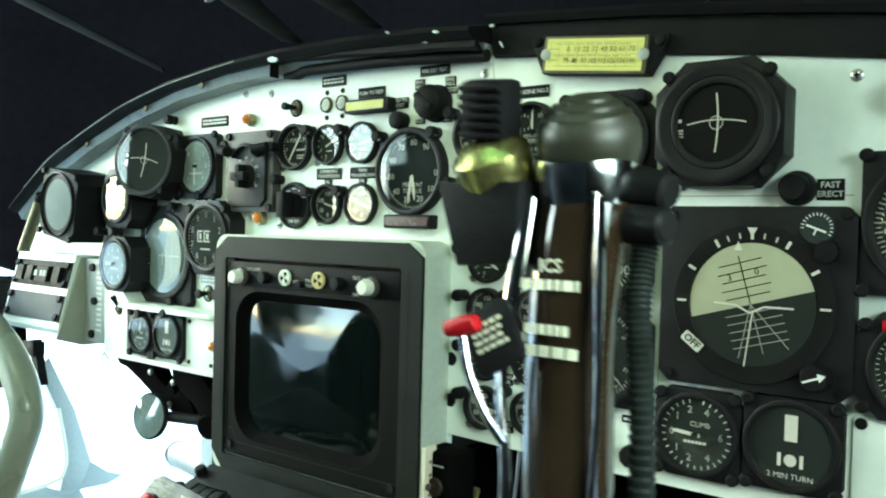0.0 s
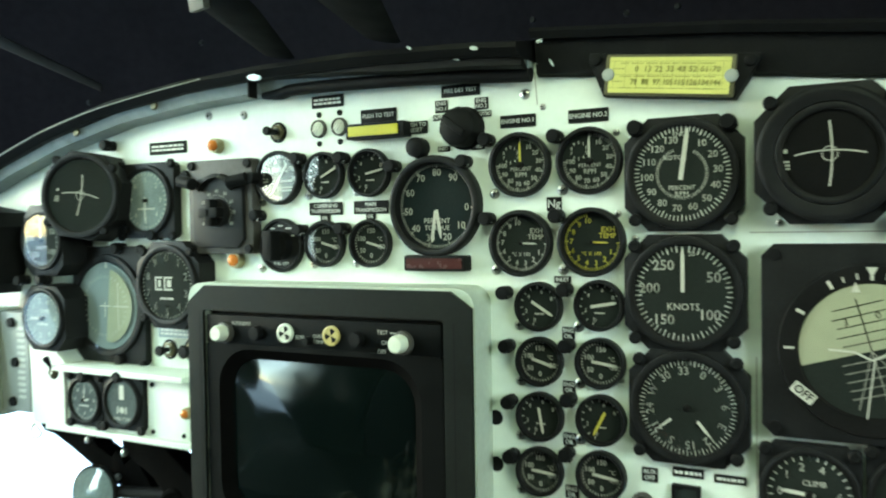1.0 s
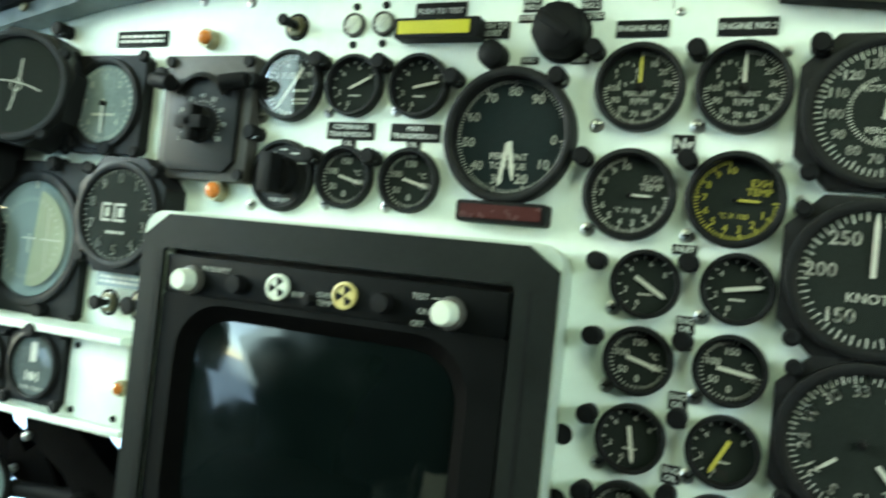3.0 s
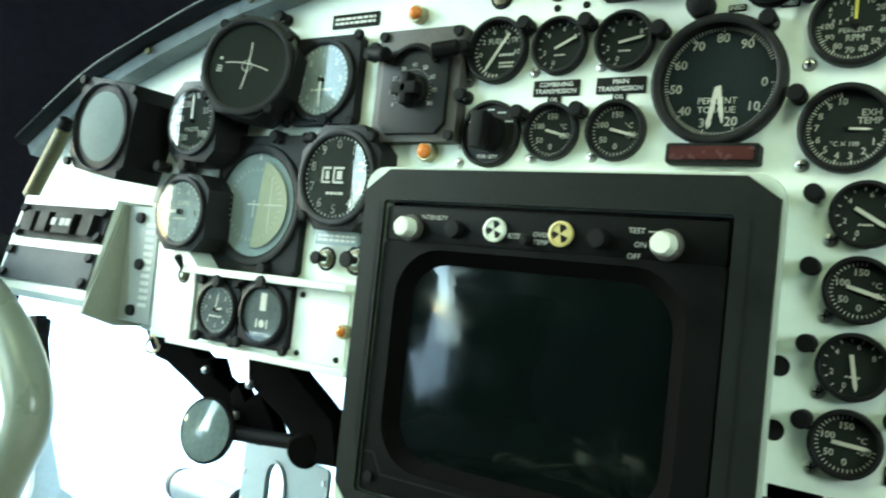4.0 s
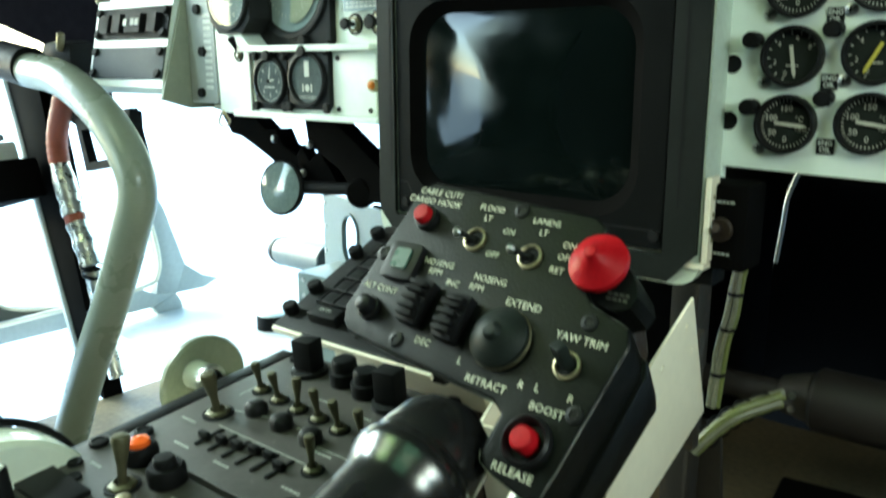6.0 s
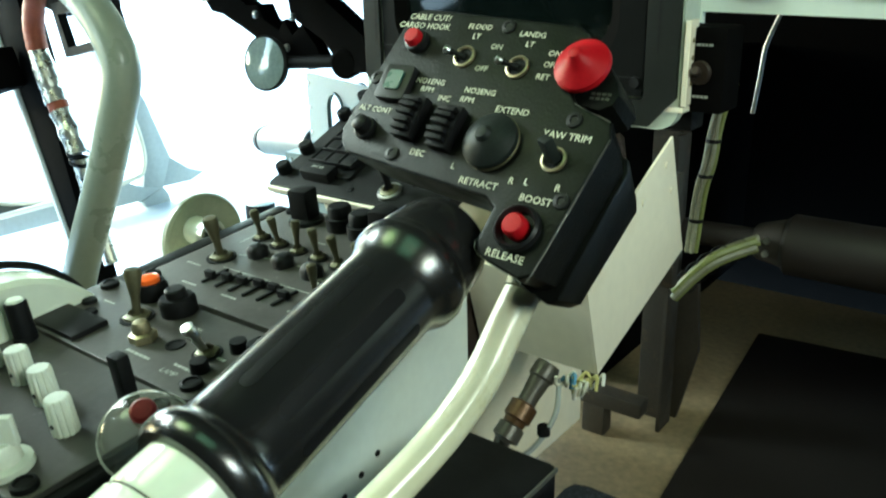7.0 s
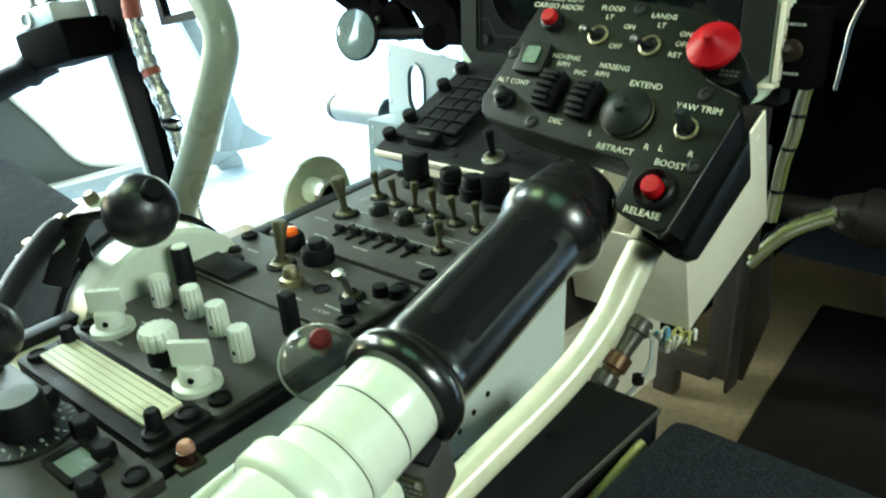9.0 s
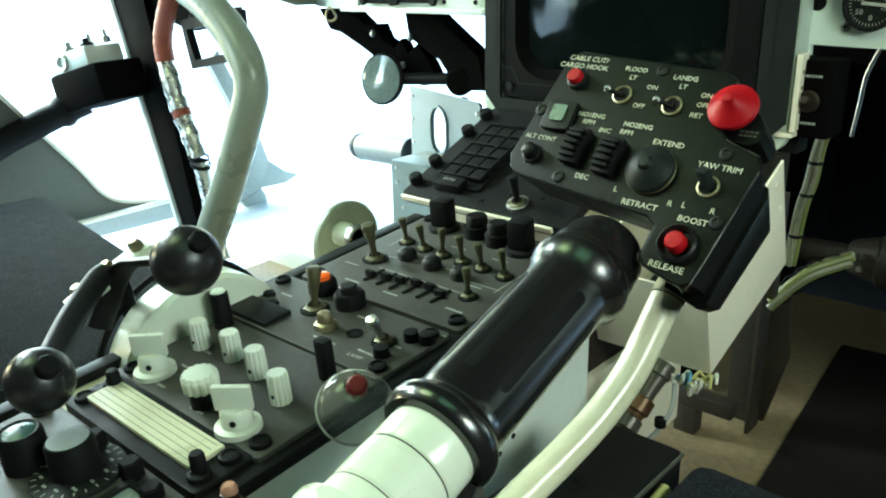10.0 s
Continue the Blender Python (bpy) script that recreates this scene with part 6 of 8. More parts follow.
part("rail", b, BEZEL, co, "black mounting rail")
DP = deck_panel
p1 = DP("toggle_control_unit", -0.618, -0.468, -0.352, -0.214, "dark grey switch panel with brass toggles")
p2 = DP("lamp_panel", -0.630, -0.470, -0.418, -0.356, "dark grey panel with an orange lamp")
p3 = DP("radio_control_unit", -0.610, -0.468, -0.5005, -0.420, "dark grey radio panel with ivory knobs")
p4 = DP("card_holder", -0.604, -0.471, -0.5335, -0.4985, "black holder with a yellowed lettered card", BLACK)
p5 = DP("navigation_panel", -0.612, -0.452, -0.640, -0.5365, "dark grey panel with a large round knob")


def local(t, x, y):
    """Console coordinates to the panel's own."""
    v = t.matrix_basis.inverted() @ on_deck(x, y).translation
    return v.x, v.y


# switch panel
for x, y in ((-0.592, -0.268), (-0.571, -0.271), (-0.551, -0.273), (-0.531, -0.274), (-0.511, -0.276), (-0.490, -0.278), (-0.492, -0.314)):
    toggle(on_deck(x, y, 0.003), 0.022, 0.0023, OLIVE, random.uniform(-12, 12), 1.35, host=p1)
toggle(on_deck(-0.591, -0.303, 0.003), 0.030, 0.0034, OLIVE, 6, 1.5, "large brass toggle switch", host=p1)
for k in range(6):
    x, y = local(p1, -0.571 + 0.0126 * k, -0.3235)
    part("slider_slot", box(bmb(), (x, y, 0.0036), (0.0022, 0.020, 0.0016), 0.0003), RUBBER, p1, "black slider slot")
for k in range(6):
    x, y = local(p1, -0.571 + 0.0126 * k, -0.3235)
    bb = bmb()
    box(bb, (x, y + random.uniform(-0.004, 0.004), 0.006), (0.008, 0.0035, 0.005), 0.0008)
    part("slider", bb, RUBBER, p1)
b = bmb()
for x0, y0, x1, y1 in ((-0.60, -0.298, -0.545, -0.286), (-0.578, -0.312, -0.50, -0.312), (-0.60, -0.280, -0.60, -0.262), (-0.52, -0.296, -0.48, -0.296), (-0.482, -0.30, -0.482, -0.262)):
    u0, v0 = local(p1, x0, y0)
    u1, v1 = local(p1, x1, y1)
    b = bmb()
    strip(b, u0, v0, u1, v1, 0.0008, 0.0032)
    part("border_line", b, FADED, p1)
for x, y in ((-0.575, -0.283), (-0.551, -0.286), (-0.528, -0.288), (-0.55, -0.256), (-0.51, -0.258), (-0.578, -0.338), (-0.54, -0.338), (-0.50, -0.300), (-0.600, -0.318), (-0.488, -0.333)):
    u, v = local(p1, x, y)
    b = bmb()
    bars(b, u, v, 0.014, 0.003, 1, 0.0032, int(-x * 1000))
    part("lettering", b, FADED, p1, "worn lettering")
for x, y in ((-0.571, -0.289), (-0.544, -0.292), (-0.516, -0.294)):
    t = fit_in(p1, "small_knob", on_deck(x, y, 0.003), "small dark worn knob on the console", "knob", "small console knobs")
    part("knob_body", lathe(bmb(), [(0.0072, 0), (0.0070, 0.005), (0.005, 0.0075), (0.003, 0.008), (0, 0.008)], 18, squash=knurl(9, 0.04)), BEZEL, t)
for x, y in ((-0.586, -0.232), (-0.506, -0.237)):
    t = fit_in(p1, "square_knob", on_deck(x, y, 0.003, 8), "tall black square-sided knob", "knob", "tall console knobs")
    part("skirt", lathe(bmb(), [(0.013, 0), (0.0125, 0.003), (0.009, 0.004)], 22), BEZEL, t)
    part("knob_body", box(bmb(), (0, 0, 0.014), (0.016, 0.014, 0.022), 0.0018), RUBBER, t)
for x, y in ((-0.553, -0.230), (-0.529, -0.234)):
    t = fit_in(p1, "round_knob", on_deck(x, y, 0.003), "round black knob on the console", "knob", "tall console knobs")
    part("knob_body", lathe(bmb(), [(0.0105, 0), (0.0105, 0.009), (0.0085, 0.0095), (0.0082, 0.016), (0.007, 0.0175), (0, 0.018)], 22), RUBBER, t)

# lamp panel
t = fit_in(p2, "indicator_lamp", on_deck(-0.583, -0.360, 0.003), "lit-looking orange lamp in a black holder", "lamp")
part("holder", lathe(bmb(), [(0.010, 0), (0.010, 0.007), (0.0085, 0.010), (0.0065, 0.010), (0.006, 0.008)], 22), RUBBER, t)
part("lens", lathe(bmb(), [(0.0064, 0.008), (0.006, 0.0125), (0.003, 0.0135), (0, 0.0137)], 18), ORANGE, t)
t = fit_in(p2, "push_button", on_deck(-0.551, -0.364, 0.003), "black capped push button", "button")
part("holder", lathe(bmb(), [(0.0105, 0), (0.0105, 0.008), (0.009, 0.010), (0.006, 0.010)], 22), RUBBER, t)
part("cap", lathe(bmb(), [(0.006, 0.009), (0.006, 0.014), (0.005, 0.015), (0, 0.0152)], 16), BEZEL, t)
toggle(on_deck(-0.567, -0.381, 0.003), 0.030, 0.0034, OLIVE, -8, 1.5, "large brass toggle switch", host=p2)
t = fit_in(p2, "hex_nut_switch", on_deck(-0.541, -0.394, 0.003), "steel hexagon nut and ball button", "switch")
part("nut", lathe(bmb(), [(0.0075, 0), (0.0075, 0.004), (0.0055, 0.005)], 6), BRASS, t)
part("ball", lathe(bmb(), [(0.0045, 0.004), (0.005, 0.008), (0.0038, 0.011), (0, 0.012)], 16), BRASS, t)
toggle(on_deck(-0.497, -0.386, 0.003), 0.022, 0.0028, STEEL, 22, 1.4, "steel toggle switch in a black cup", host=p2)
t = fit_in(p2, "hole_plug", on_deck(-0.520, -0.389, 0.003), "open round hole in the console panel", "hole")
part("rim", lathe(bmb(), [(0.0055, 0), (0.0053, 0.0008), (0.0042, 0.0008), (0.004, 0.0002), (0, 0.0002)], 18), RUBBER, t)
t = fit_in(p2, "lamp_post", on_deck(-0.4935, -0.4330, 0.003), "tall black switch post", "switch")
part("post_body", box(bmb(), (0, 0, 0.013), (0.009, 0.007, 0.026), 0.0015), RUBBER, t)
for x, y in ((-0.485, -0.375), (-0.487, -0.398), (-0.475, -0.372)):
    t = fit_in(p2, "small_stud", on_deck(x, y, 0.003), "small black stud on the console", "stud", "console studs")
    part("stud_body", lathe(bmb(), [(0.005, 0), (0.0045, 0.006), (0, 0.0065)], 14), RUBBER, t)
b = bmb()
for x, y, w in ((-0.60, -0.378, 0.012), (-0.528, -0.372, 0.016), (-0.53, -0.405, 0.02), (-0.497, -0.401, 0.014), (-0.487, -0.386, 0.008), (-0.475, -0.361, 0.01)):
    u, v = local(p2, x, y)
    b = bmb()
    bars(b, u, v, w, 0.0032, 1, 0.0032, int(-x * 999))
    part("lettering", b, FADED, p2, "worn lettering")
b = bmb()
u, v = local(p2, -0.500, -0.4075)
word(b, "LAMP", u, v, 0.0035, 0.0032)
part("lettering", b, FADED, p2, "worn lettering")
b = bmb()
for x, y in ((-0.612, -0.384), (-0.598, -0.392), (-0.60, -0.408)):
    u, v = local(p2, x, y)
    part("panel_stud", lathe(bmb(), [(0.0045, 0.003), (0.004, 0.005), (0, 0.0052)], 12, pose(u, v, 0)), RUBBER, p2)
b = bmb()
u, v = local(p2, -0.600, -0.405)
box(b, (u, v, 0.004), (0.05, 0.022, 0.004), 0.0008)
part("raised_plate", b, BEZEL, p2)

# radio panel knobs


def ivory_knob(x, y, h=0.0180, r=0.0059):
    t = fit_in(p3, "ivory_knob", on_deck(x, y, 0.003), "fluted ivory plastic knob", "knob", "ivory knobs")
    part("knob_body", lathe(bmb(), [(r * 1.03, 0), (r, h * 0.9), (r * 0.93, h * 0.97), (r * 0.84, h), (0, h)], 96, squash=lambda a: 1.0 - 0.13 * (math.sin(a * 6) ** 10)), IVORY, t, sharp=14)
    part("grub_screw", lathe(bmb(), [(0.0013, 0), (0.001, 0.0006), (0, 0.0006)], 8), RUBBER, t, m=pose(0.002, -r * 1.02, h * 0.35, 90))


for x, y in ((-0.589, -0.4525), (-0.560, -0.4497), (-0.531, -0.4530), (-0.499, -0.4615)):
    ivory_knob(x, y)
t = fit_in(p3, "black_post_knob", on_deck(-0.602, -0.4275, 0.003), "slim black knob with a pale cap", "knob")
part("knob_body", lathe(bmb(), [(0.0062, 0), (0.006, 0.022), (0.005, 0.0235)], 18), RUBBER, t)
part("cap", lathe(bmb(), [(0.0052, 0.023), (0.004, 0.0245), (0, 0.0247)], 16), IVORY, t)
t = fit_in(p3, "scalloped_knob", on_deck(-0.5325, -0.4870, 0.003), "scalloped ivory knob on a dark stem", "knob")
part("stem", lathe(bmb(), [(0.0080, 0), (0.0076, 0.010), (0.005, 0.011)], 22), BEZEL, t)
part("knob_body", lathe(bmb(), [(0.0098, 0.010), (0.0102, 0.017), (0.009, 0.0195), (0, 0.020)], 80, squash=lambda a: 1.0 - 0.12 * abs(math.sin(a * 7)) ** 6), IVORY, t, sharp=18)
for x, y, a in ((-0.586, -0.4860, 38), (-0.4975, -0.4900, 36)):
    t = fit_in(p3, "bar_knob", on_deck(x, y, 0.003, a), "ivory knob with a flat upright grip", "knob", "ivory knobs")
    part("skirt", lathe(bmb(), [(0.0124, 0), (0.0120, 0.003), (0.0085, 0.004)], 30), IVORY, t)
    part("barrel", lathe(bmb(), [(0.0084, 0.003), (0.0080, 0.0115), (0.007, 0.013), (0, 0.013)], 26), IVORY, t)
    part("grip", box(bmb(), (0, 0, 0.0185), (0.0205, 0.0038, 0.0140), 0.0012), IVORY, t)
    part("grub_screw", lathe(bmb(), [(0.0018, 0), (0.0015, 0.0008), (0, 0.0006)], 10), RUBBER, t, m=pose(0.001, -0.0082, 0.008, 90))
b = bmb()
for x, y, w in ((-0.575, -0.472, 0.01), (-0.52, -0.478, 0.014), (-0.57, -0.492, 0.008), (-0.53, -0.494, 0.012), (-0.515, -0.452, 0.01), (-0.58, -0.455, 0.008)):
    u, v = local(p3, x, y)
    b = bmb()
    bars(b, u, v, w, 0.003, 1, 0.0032, int(-x * 977))
    part("lettering", b, FADED, p3, "worn lettering")
b = bmb()
u, v = local(p3, -0.5335, -0.4755)
word(b, "PRESET", u, v, 0.0036, 0.0032)
part("lettering", b, FADED, p3, "worn lettering")
b = bmb()
box(b, (0.0, 0.0, 0.0045), (0.104, 0.0205, 0.003), 0.0006)
part("card", b, CARD, p4, "yellowed lined card", m=pose(-0.002, 0.001, 0))
PENCIL = principled("pencil_grey", (0.25, 0.24, 0.17), 0.8)
for k in range(5):
    b = bmb()
    strip(b, -0.050, -0.0076 + k * 0.0038, 0.050, -0.0076 + k * 0.0038, 0.0005, 0.0063)
    part("card_line", b, PENCIL, p4, m=pose(-0.002, 0.001, 0))
for x in (-0.054, 0.054):
    part("clamp_knob", lathe(bmb(), [(0.0042, 0.003), (0.0038, 0.0125), (0.003, 0.014), (0, 0.0142)], 16), RUBBER, p4, m=pose(x, -0.006 if x > 0 else 0.008, 0))

# navigation panel
t = fit_in(p5, "dial_knob", on_deck(-0.532, -0.5585, 0.003), "tall dark knob with a grey top on a marked skirt", "knob")
part("skirt", lathe(bmb(), [(0.0225, 0), (0.022, 0.002), (0.011, 0.003)], 36), BEZEL, t)
b = bmb()
ticks(b, 0, 360, 24, 0.0185, 0.0212, 0.0006, 0.0026)
for k in range(12):
    bars(b, *at(30 * k, 0.0160), 0.004, 0.0026, 1, 0.0029, k)
part("skirt_print", b, FADED, t)
part("knob_body", lathe(bmb(), [(0.0118, 0.002), (0.0112, 0.0190), (0.0104, 0.0202), (0, 0.0206)], 32, squash=knurl(18, 0.02)), RUBBER, t)
part("knob_top", lathe(bmb(), [(0.0098, 0.0207), (0, 0.0209)], 24), FRAMEM, t, "grey knob top")
t = fit_in(p5, "press_lamp", on_deck(-0.561, -0.570, 0.003), "black lamp holder with a dull green lens", "lamp")
part("holder", lathe(bmb(), [(0.0115, 0), (0.011, 0.018), (0.0095, 0.020), (0.008, 0.0195)], 24), RUBBER, t)
part("lens", lathe(bmb(), [(0.0082, 0.0192), (0.005, 0.0205), (0, 0.021)], 20), GREENLENS, t)
for x, y, h in ((-0.5455, -0.5425, 0.008), (-0.507, -0.5435, 0.009), (-0.4855, -0.5455, 0.006), (-0.540, -0.598, 0.010), (-0.466, -0.562, 0.008)):
    t = fit_in(p5, "hex_post", on_deck(x, y, 0.003), "small black hexagonal post", "stud", "console studs")
    part("post_body", lathe(bmb(), [(0.0055, 0), (0.0055, h), (0.0045, h + 0.001), (0, h + 0.001)], 6), RUBBER, t)
toggle(on_deck(-0.527, -0.607, 0.003), 0.026, 0.0036, STEEL, 15, 1.4, "steel toggle switch", host=p5)
t = fit_in(p5, "digit_window", on_deck(-0.490, -0.556, 0.003), "small grey-green counter window in a dark frame", "counter")
part("frame", ring_prism(bmb(), rounded(0.026, 0.020, 0.001, 2), rounded(0.020, 0.014, 0.001, 2), 0.0, 0.003), BEZEL, t)
part("pane", prism(bmb(), rounded(0.020, 0.014, 0.001, 2), 0.0, 0.001), principled("counter_grey", (0.22, 0.27, 0.24), 0.3), t)

# forward keypad block, tipped up towards the pilots
KEYPAD = Matrix.Translation((-0.660, -0.198, 0.2865)) @ pose(0, 0, 0, 23.5, 0, 0)
t = thing("keypad", KEYPAD, "black keypad tipped up ahead of the console switches", "keypad")
part("body", prism(bmb(), rounded(0.170, 0.142, 0.003, 3, 0.083, 0.0725)[::-1], -0.010, 0.0, 0.001), BEZEL, t)
part("body_tray", box(bmb(), (0.085, 0.085, -0.040), (0.155, 0.100, 0.062), 0.003), CREAM, t, "pale metal tray under the keypad")
part("front_strip", box(bmb(), (0.080, -0.0012, -0.0025), (0.160, 0.0030, 0.0050), 0.0008), CREAM, t, "pale metal edge strip")
part("key_well", prism(bmb(), rounded(0.050, 0.090, 0.003, 3, 0.0475, 0.0655), 0.0, 0.0025, 0.0006), RUBBER, t)
for r in range(5):
    for c in range(3):
        part("key", box(bmb(), (0.0330 + c * 0.0145, 0.0365 + r * 0.0158, 0.0050), (0.0122, 0.0122, 0.0052), 0.0012), RUBBER, t)
for r in range(6):
    part("key_guard", box(bmb(), (0.0475, 0.0287 + r * 0.0158, 0.0075), (0.0460, 0.0016, 0.0030), 0.0005), BEZEL, t, "black guard rib")
for c in range(4):
    part("key_guard", box(bmb(), (0.0257 + c * 0.0145, 0.0680, 0.0070), (0.0014, 0.0800, 0.0030), 0.0004), BEZEL, t, "black guard rib")
part("enter_key", box(bmb(), (0.0430, 0.0195, 0.0045), (0.0300, 0.0130, 0.0090), 0.0014), RUBBER, t, "wide black enter key")
part("lettering", word(bmb(), "ENTER", 0.0430, 0.0205, 0.0030, 0.0093), FADED, t)
for y in (0.0180, 0.0465, 0.0970, 0.1260):
    part("fastener", lathe(bmb(), [(0.0056, 0), (0.0062, 0.002), (0.0062, 0.0075), (0.0050, 0.0088), (0, 0.0088)], 16), RUBBER, t, m=pose(0.0035, y, 0))
for x, y in ((0.0800, 0.0125), (0.1020, 0.0280), (0.1300, 0.0300)):
    part("panel_screw", lathe(bmb(), [(0.0030, 0), (0.0027, 0.0012), (0, 0.0014)], 12), BEZEL, t, m=pose(x, y, 0))
part("switch_ring", lathe(bmb(), [(0.0098, 0), (0.0095, 0.0022), (0.0078, 0.0026), (0.0070, 0.0010)], 26), STEEL, t, "worn steel ring", m=pose(0.1160, 0.0170, 0))
toggle(KEYPAD @ pose(0.1160, 0.0170, 0.0005), 0.026, 0.0034, RUBBER, -6, 1.2, "black toggle switch in a steel ring", host=t)
t = thing("trim_wheel", Matrix.Translation((-0.670, -0.257, 0.256)) @ pose(0, 0, 0, 0, 90, 0), "round sage green control wheel with a white handle", "wheel")
part("wheel_disc", lathe(bmb(), [(0, -0.004), (0.033, -0.004), (0.035, -0.002), (0.035, 0.002), (0.033, 0.004), (0, 0.004)], 44), WHEELG, t)
b = bmb()
cyl(b, (-0.010, -0.009, 0.003), (-0.010, -0.009, 0.022), 0.0105, 0.0100, seg=24, chamfer=0.001)
part("handle", b, IVORY, t, "white handle")
part("handle_ring", lathe(bmb(), [(0.0108, 0.020), (0.0112, 0.023), (0.0108, 0.026), (0.008, 0.026), (0.0075, 0.022), (0, 0.022)], 24), STEEL, t, "bright metal end ring", m=pose(-0.010, -0.009, 0))
part("axle", cyl(bmb(), (0, 0, -0.002), (0.0, 0, 0.032), 0.004, seg=14), BEZEL, t)
t = thing("trim_wheel", Matrix.Translation((-0.622, -0.430, 0.225)) @ pose(0, 0, 0, 0, 90, 0), "pale green quadrant wheel set in the console", "wheel")
part("wheel_disc", lathe(bmb(), [(0, -0.014), (0.062, -0.014), (0.065, -0.011), (0.065, 0.011), (0.062, 0.014), (0, 0.014)], 56), PALE, t)
b = bmb()
tube(b, [(0.067 * math.cos(radians(a)), 0.067 * math.sin(radians(a)), -0.017) for a in range(100, 271, 10)], 0.0025, 8, 2)
part("edge_wire", b, RUBBER, t)

# levers with ball knobs
for bx, pts, nm in (((-0.534, -0.484, 0.334), [(-0.534, -0.484, 0.334), (-0.575, -0.484, 0.324), (-0.622, -0.478, 0.306), (-0.632, -0.493, 0.270)], "lever with a glossy black ball knob"),
                    ((-0.546, -0.562, 0.292), [(-0.546, -0.562, 0.292), (-0.572, -0.545, 0.290), (-0.608, -0.513, 0.297), (-0.634, -0.478, 0.304), (-0.640, -0.468, 0.266)], "lever with a dark ball knob, cranked arm")):
    t = thing("control_lever", Matrix.Identity(4), nm, "lever", "ball levers")
    b = bmb()
    tube(b, pts, 0.0060, 12, 6, squash=(1.25, 0.5))
    part("arm", b, BEZEL, t, "black steel arm")
    R = 0.0185 if bx[1] > -0.5 else 0.0162
    part("ball", lathe(bmb(), [(0, -R)] + [(R * math.sin(radians(a)), -R * math.cos(radians(a))) for a in range(12, 169, 12)] + [(0, R)], 30), BALLM, t, "glossy black ball", m=Matrix.Translation(bx))
    b = bmb()
    lathe(b, [(0.0058, 0.012), (0.0056, R + 0.0035), (0.0046, R + 0.0045), (0, R + 0.0045)], 16)
    part("ball_stud", b, RUBBER, t, m=Matrix.Translation(bx) @ pose(0, 0, 0, 0, 48, 0))
b = thing("lever_bracket", Matrix.Translation((-0.634, -0.480, 0.300)), "pale bracket with bolts on the lever", "bracket")
bb = bmb()
box(bb, (0, 0, 0), (0.016, 0.06, 0.006), 0.001, pose(0, 0, 0, 25, 0, 0))
part("bracket_plate", bb, PALE, b)
for y in (-0.022, 0.0, 0.022):
    part("bolt", lathe(bmb(), [(0.0045, 0), (0.0045, 0.005), (0.003, 0.007), (0, 0.007)], 6), BRASS, b, m=pose(0, y * 0.9, y * 0.42 + 0.003, 25))

# clear cap on the console edge
t = thing("lens_cap", Matrix.Translation((-0.445, -0.452, 0.266)) @ pose(0, 0, 0, 25, 35, 0), "clear plastic dome with a dark red button", "lamp")
part("dome", lathe(bmb(), [(0.0195, 0), (0.0188, 0.006), (0.015, 0.012), (0.008, 0.0155), (0, 0.0165)], 30), SMOKE, t, "scuffed clear plastic dome")
part("rim", lathe(bmb(), [(0.0201, -0.001), (0.0203, 0.0005), (0.0192, 0.0012)], 30), FADED, t)
part("button", lathe(bmb(), [(0.0056, -0.006), (0.0054, 0.002), (0.004, 0.0036), (0, 0.004)], 18), principled("oxblood_plastic", (0.15, 0.018, 0.020), 0.55, vary=0.2, scale=90, spec=0.2), t, "dark red button", m=Matrix.Translation((-0.004, 0.004, 0.0155)))
t = thing("press_lamp", Matrix.Translation((-0.452, -0.524, 0.2465)), "small pale-capped lamp on a yellow-green tag", "lamp")
part("tag", box(bmb(), (-0.004, 0.0, -0.002), (0.018, 0.013, 0.003), 0.0006), OLIVE, t, "yellow-green tag")
part("holder", lathe(bmb(), [(0.0046, -0.001), (0.0044, 0.005), (0.003, 0.0055)], 18), DKRED, t, "dark red holder")
part("lens", lathe(bmb(), [(0.0040, 0.005), (0.0038, 0.008), (0.0025, 0.0095), (0, 0.0097)], 18), PINK, t)

# ---------------------------------------------------------------- collective lever
cl = thing("collective_lever", Matrix.Identity(4), "pale green collective lever with black grip and switch head", "lever")
G0, G1 = Vector((-0.360, -0.481, 0.2975)), Vector((-0.368, -0.362, 0.3315))
gq = (G1 - G0).to_track_quat("Z", "Y").to_matrix().to_4x4()
GM = Matrix.Translation(G0) @ gq
L = (G1 - G0).length
part("grip", lathe(bmb(), [(0.0205, -0.0062), (0.0240, -0.0058), (0.0260, -0.0035), (0.0265, 0.0), (0.0262, 0.003), (0.0248, 0.0055), (0.0226, 0.0072), (0.0217, 0.0095), (0.0214, 0.014), (0.0214, L - 0.024), (0.0218, L - 0.020), (0.0236, L - 0.016), (0.0256, L - 0.012),
                          (0.0260, L - 0.008), (0.0252, L - 0.005), (0.0238, L - 0.003), (0.0236, L - 0.001), (0.0240, L), (0.0222, L + 0.016), (0.0200, L + 0.021), (0.0140, L + 0.024), (0.0105, L + 0.030), (0.0, L + 0.031)], 64), GRIPM, cl, "satin black grip", m=GM)
for a in range(54, 414, 45):
    b = bmb()
    prism(b, rounded(0.0060, L * 0.56, 0.0029, 5), 0.0, 0.0005, 0.0002, GM @ pose(0, 0, 0, 0, 0, a) @ Matrix(((0, 0, 1, 0.0209), (1, 0, 0, 0), (0, 1, 0, L * 0.46), (0, 0, 0, 1))))
    part("grip_groove", b, RUBBER, cl, "matt black groove")
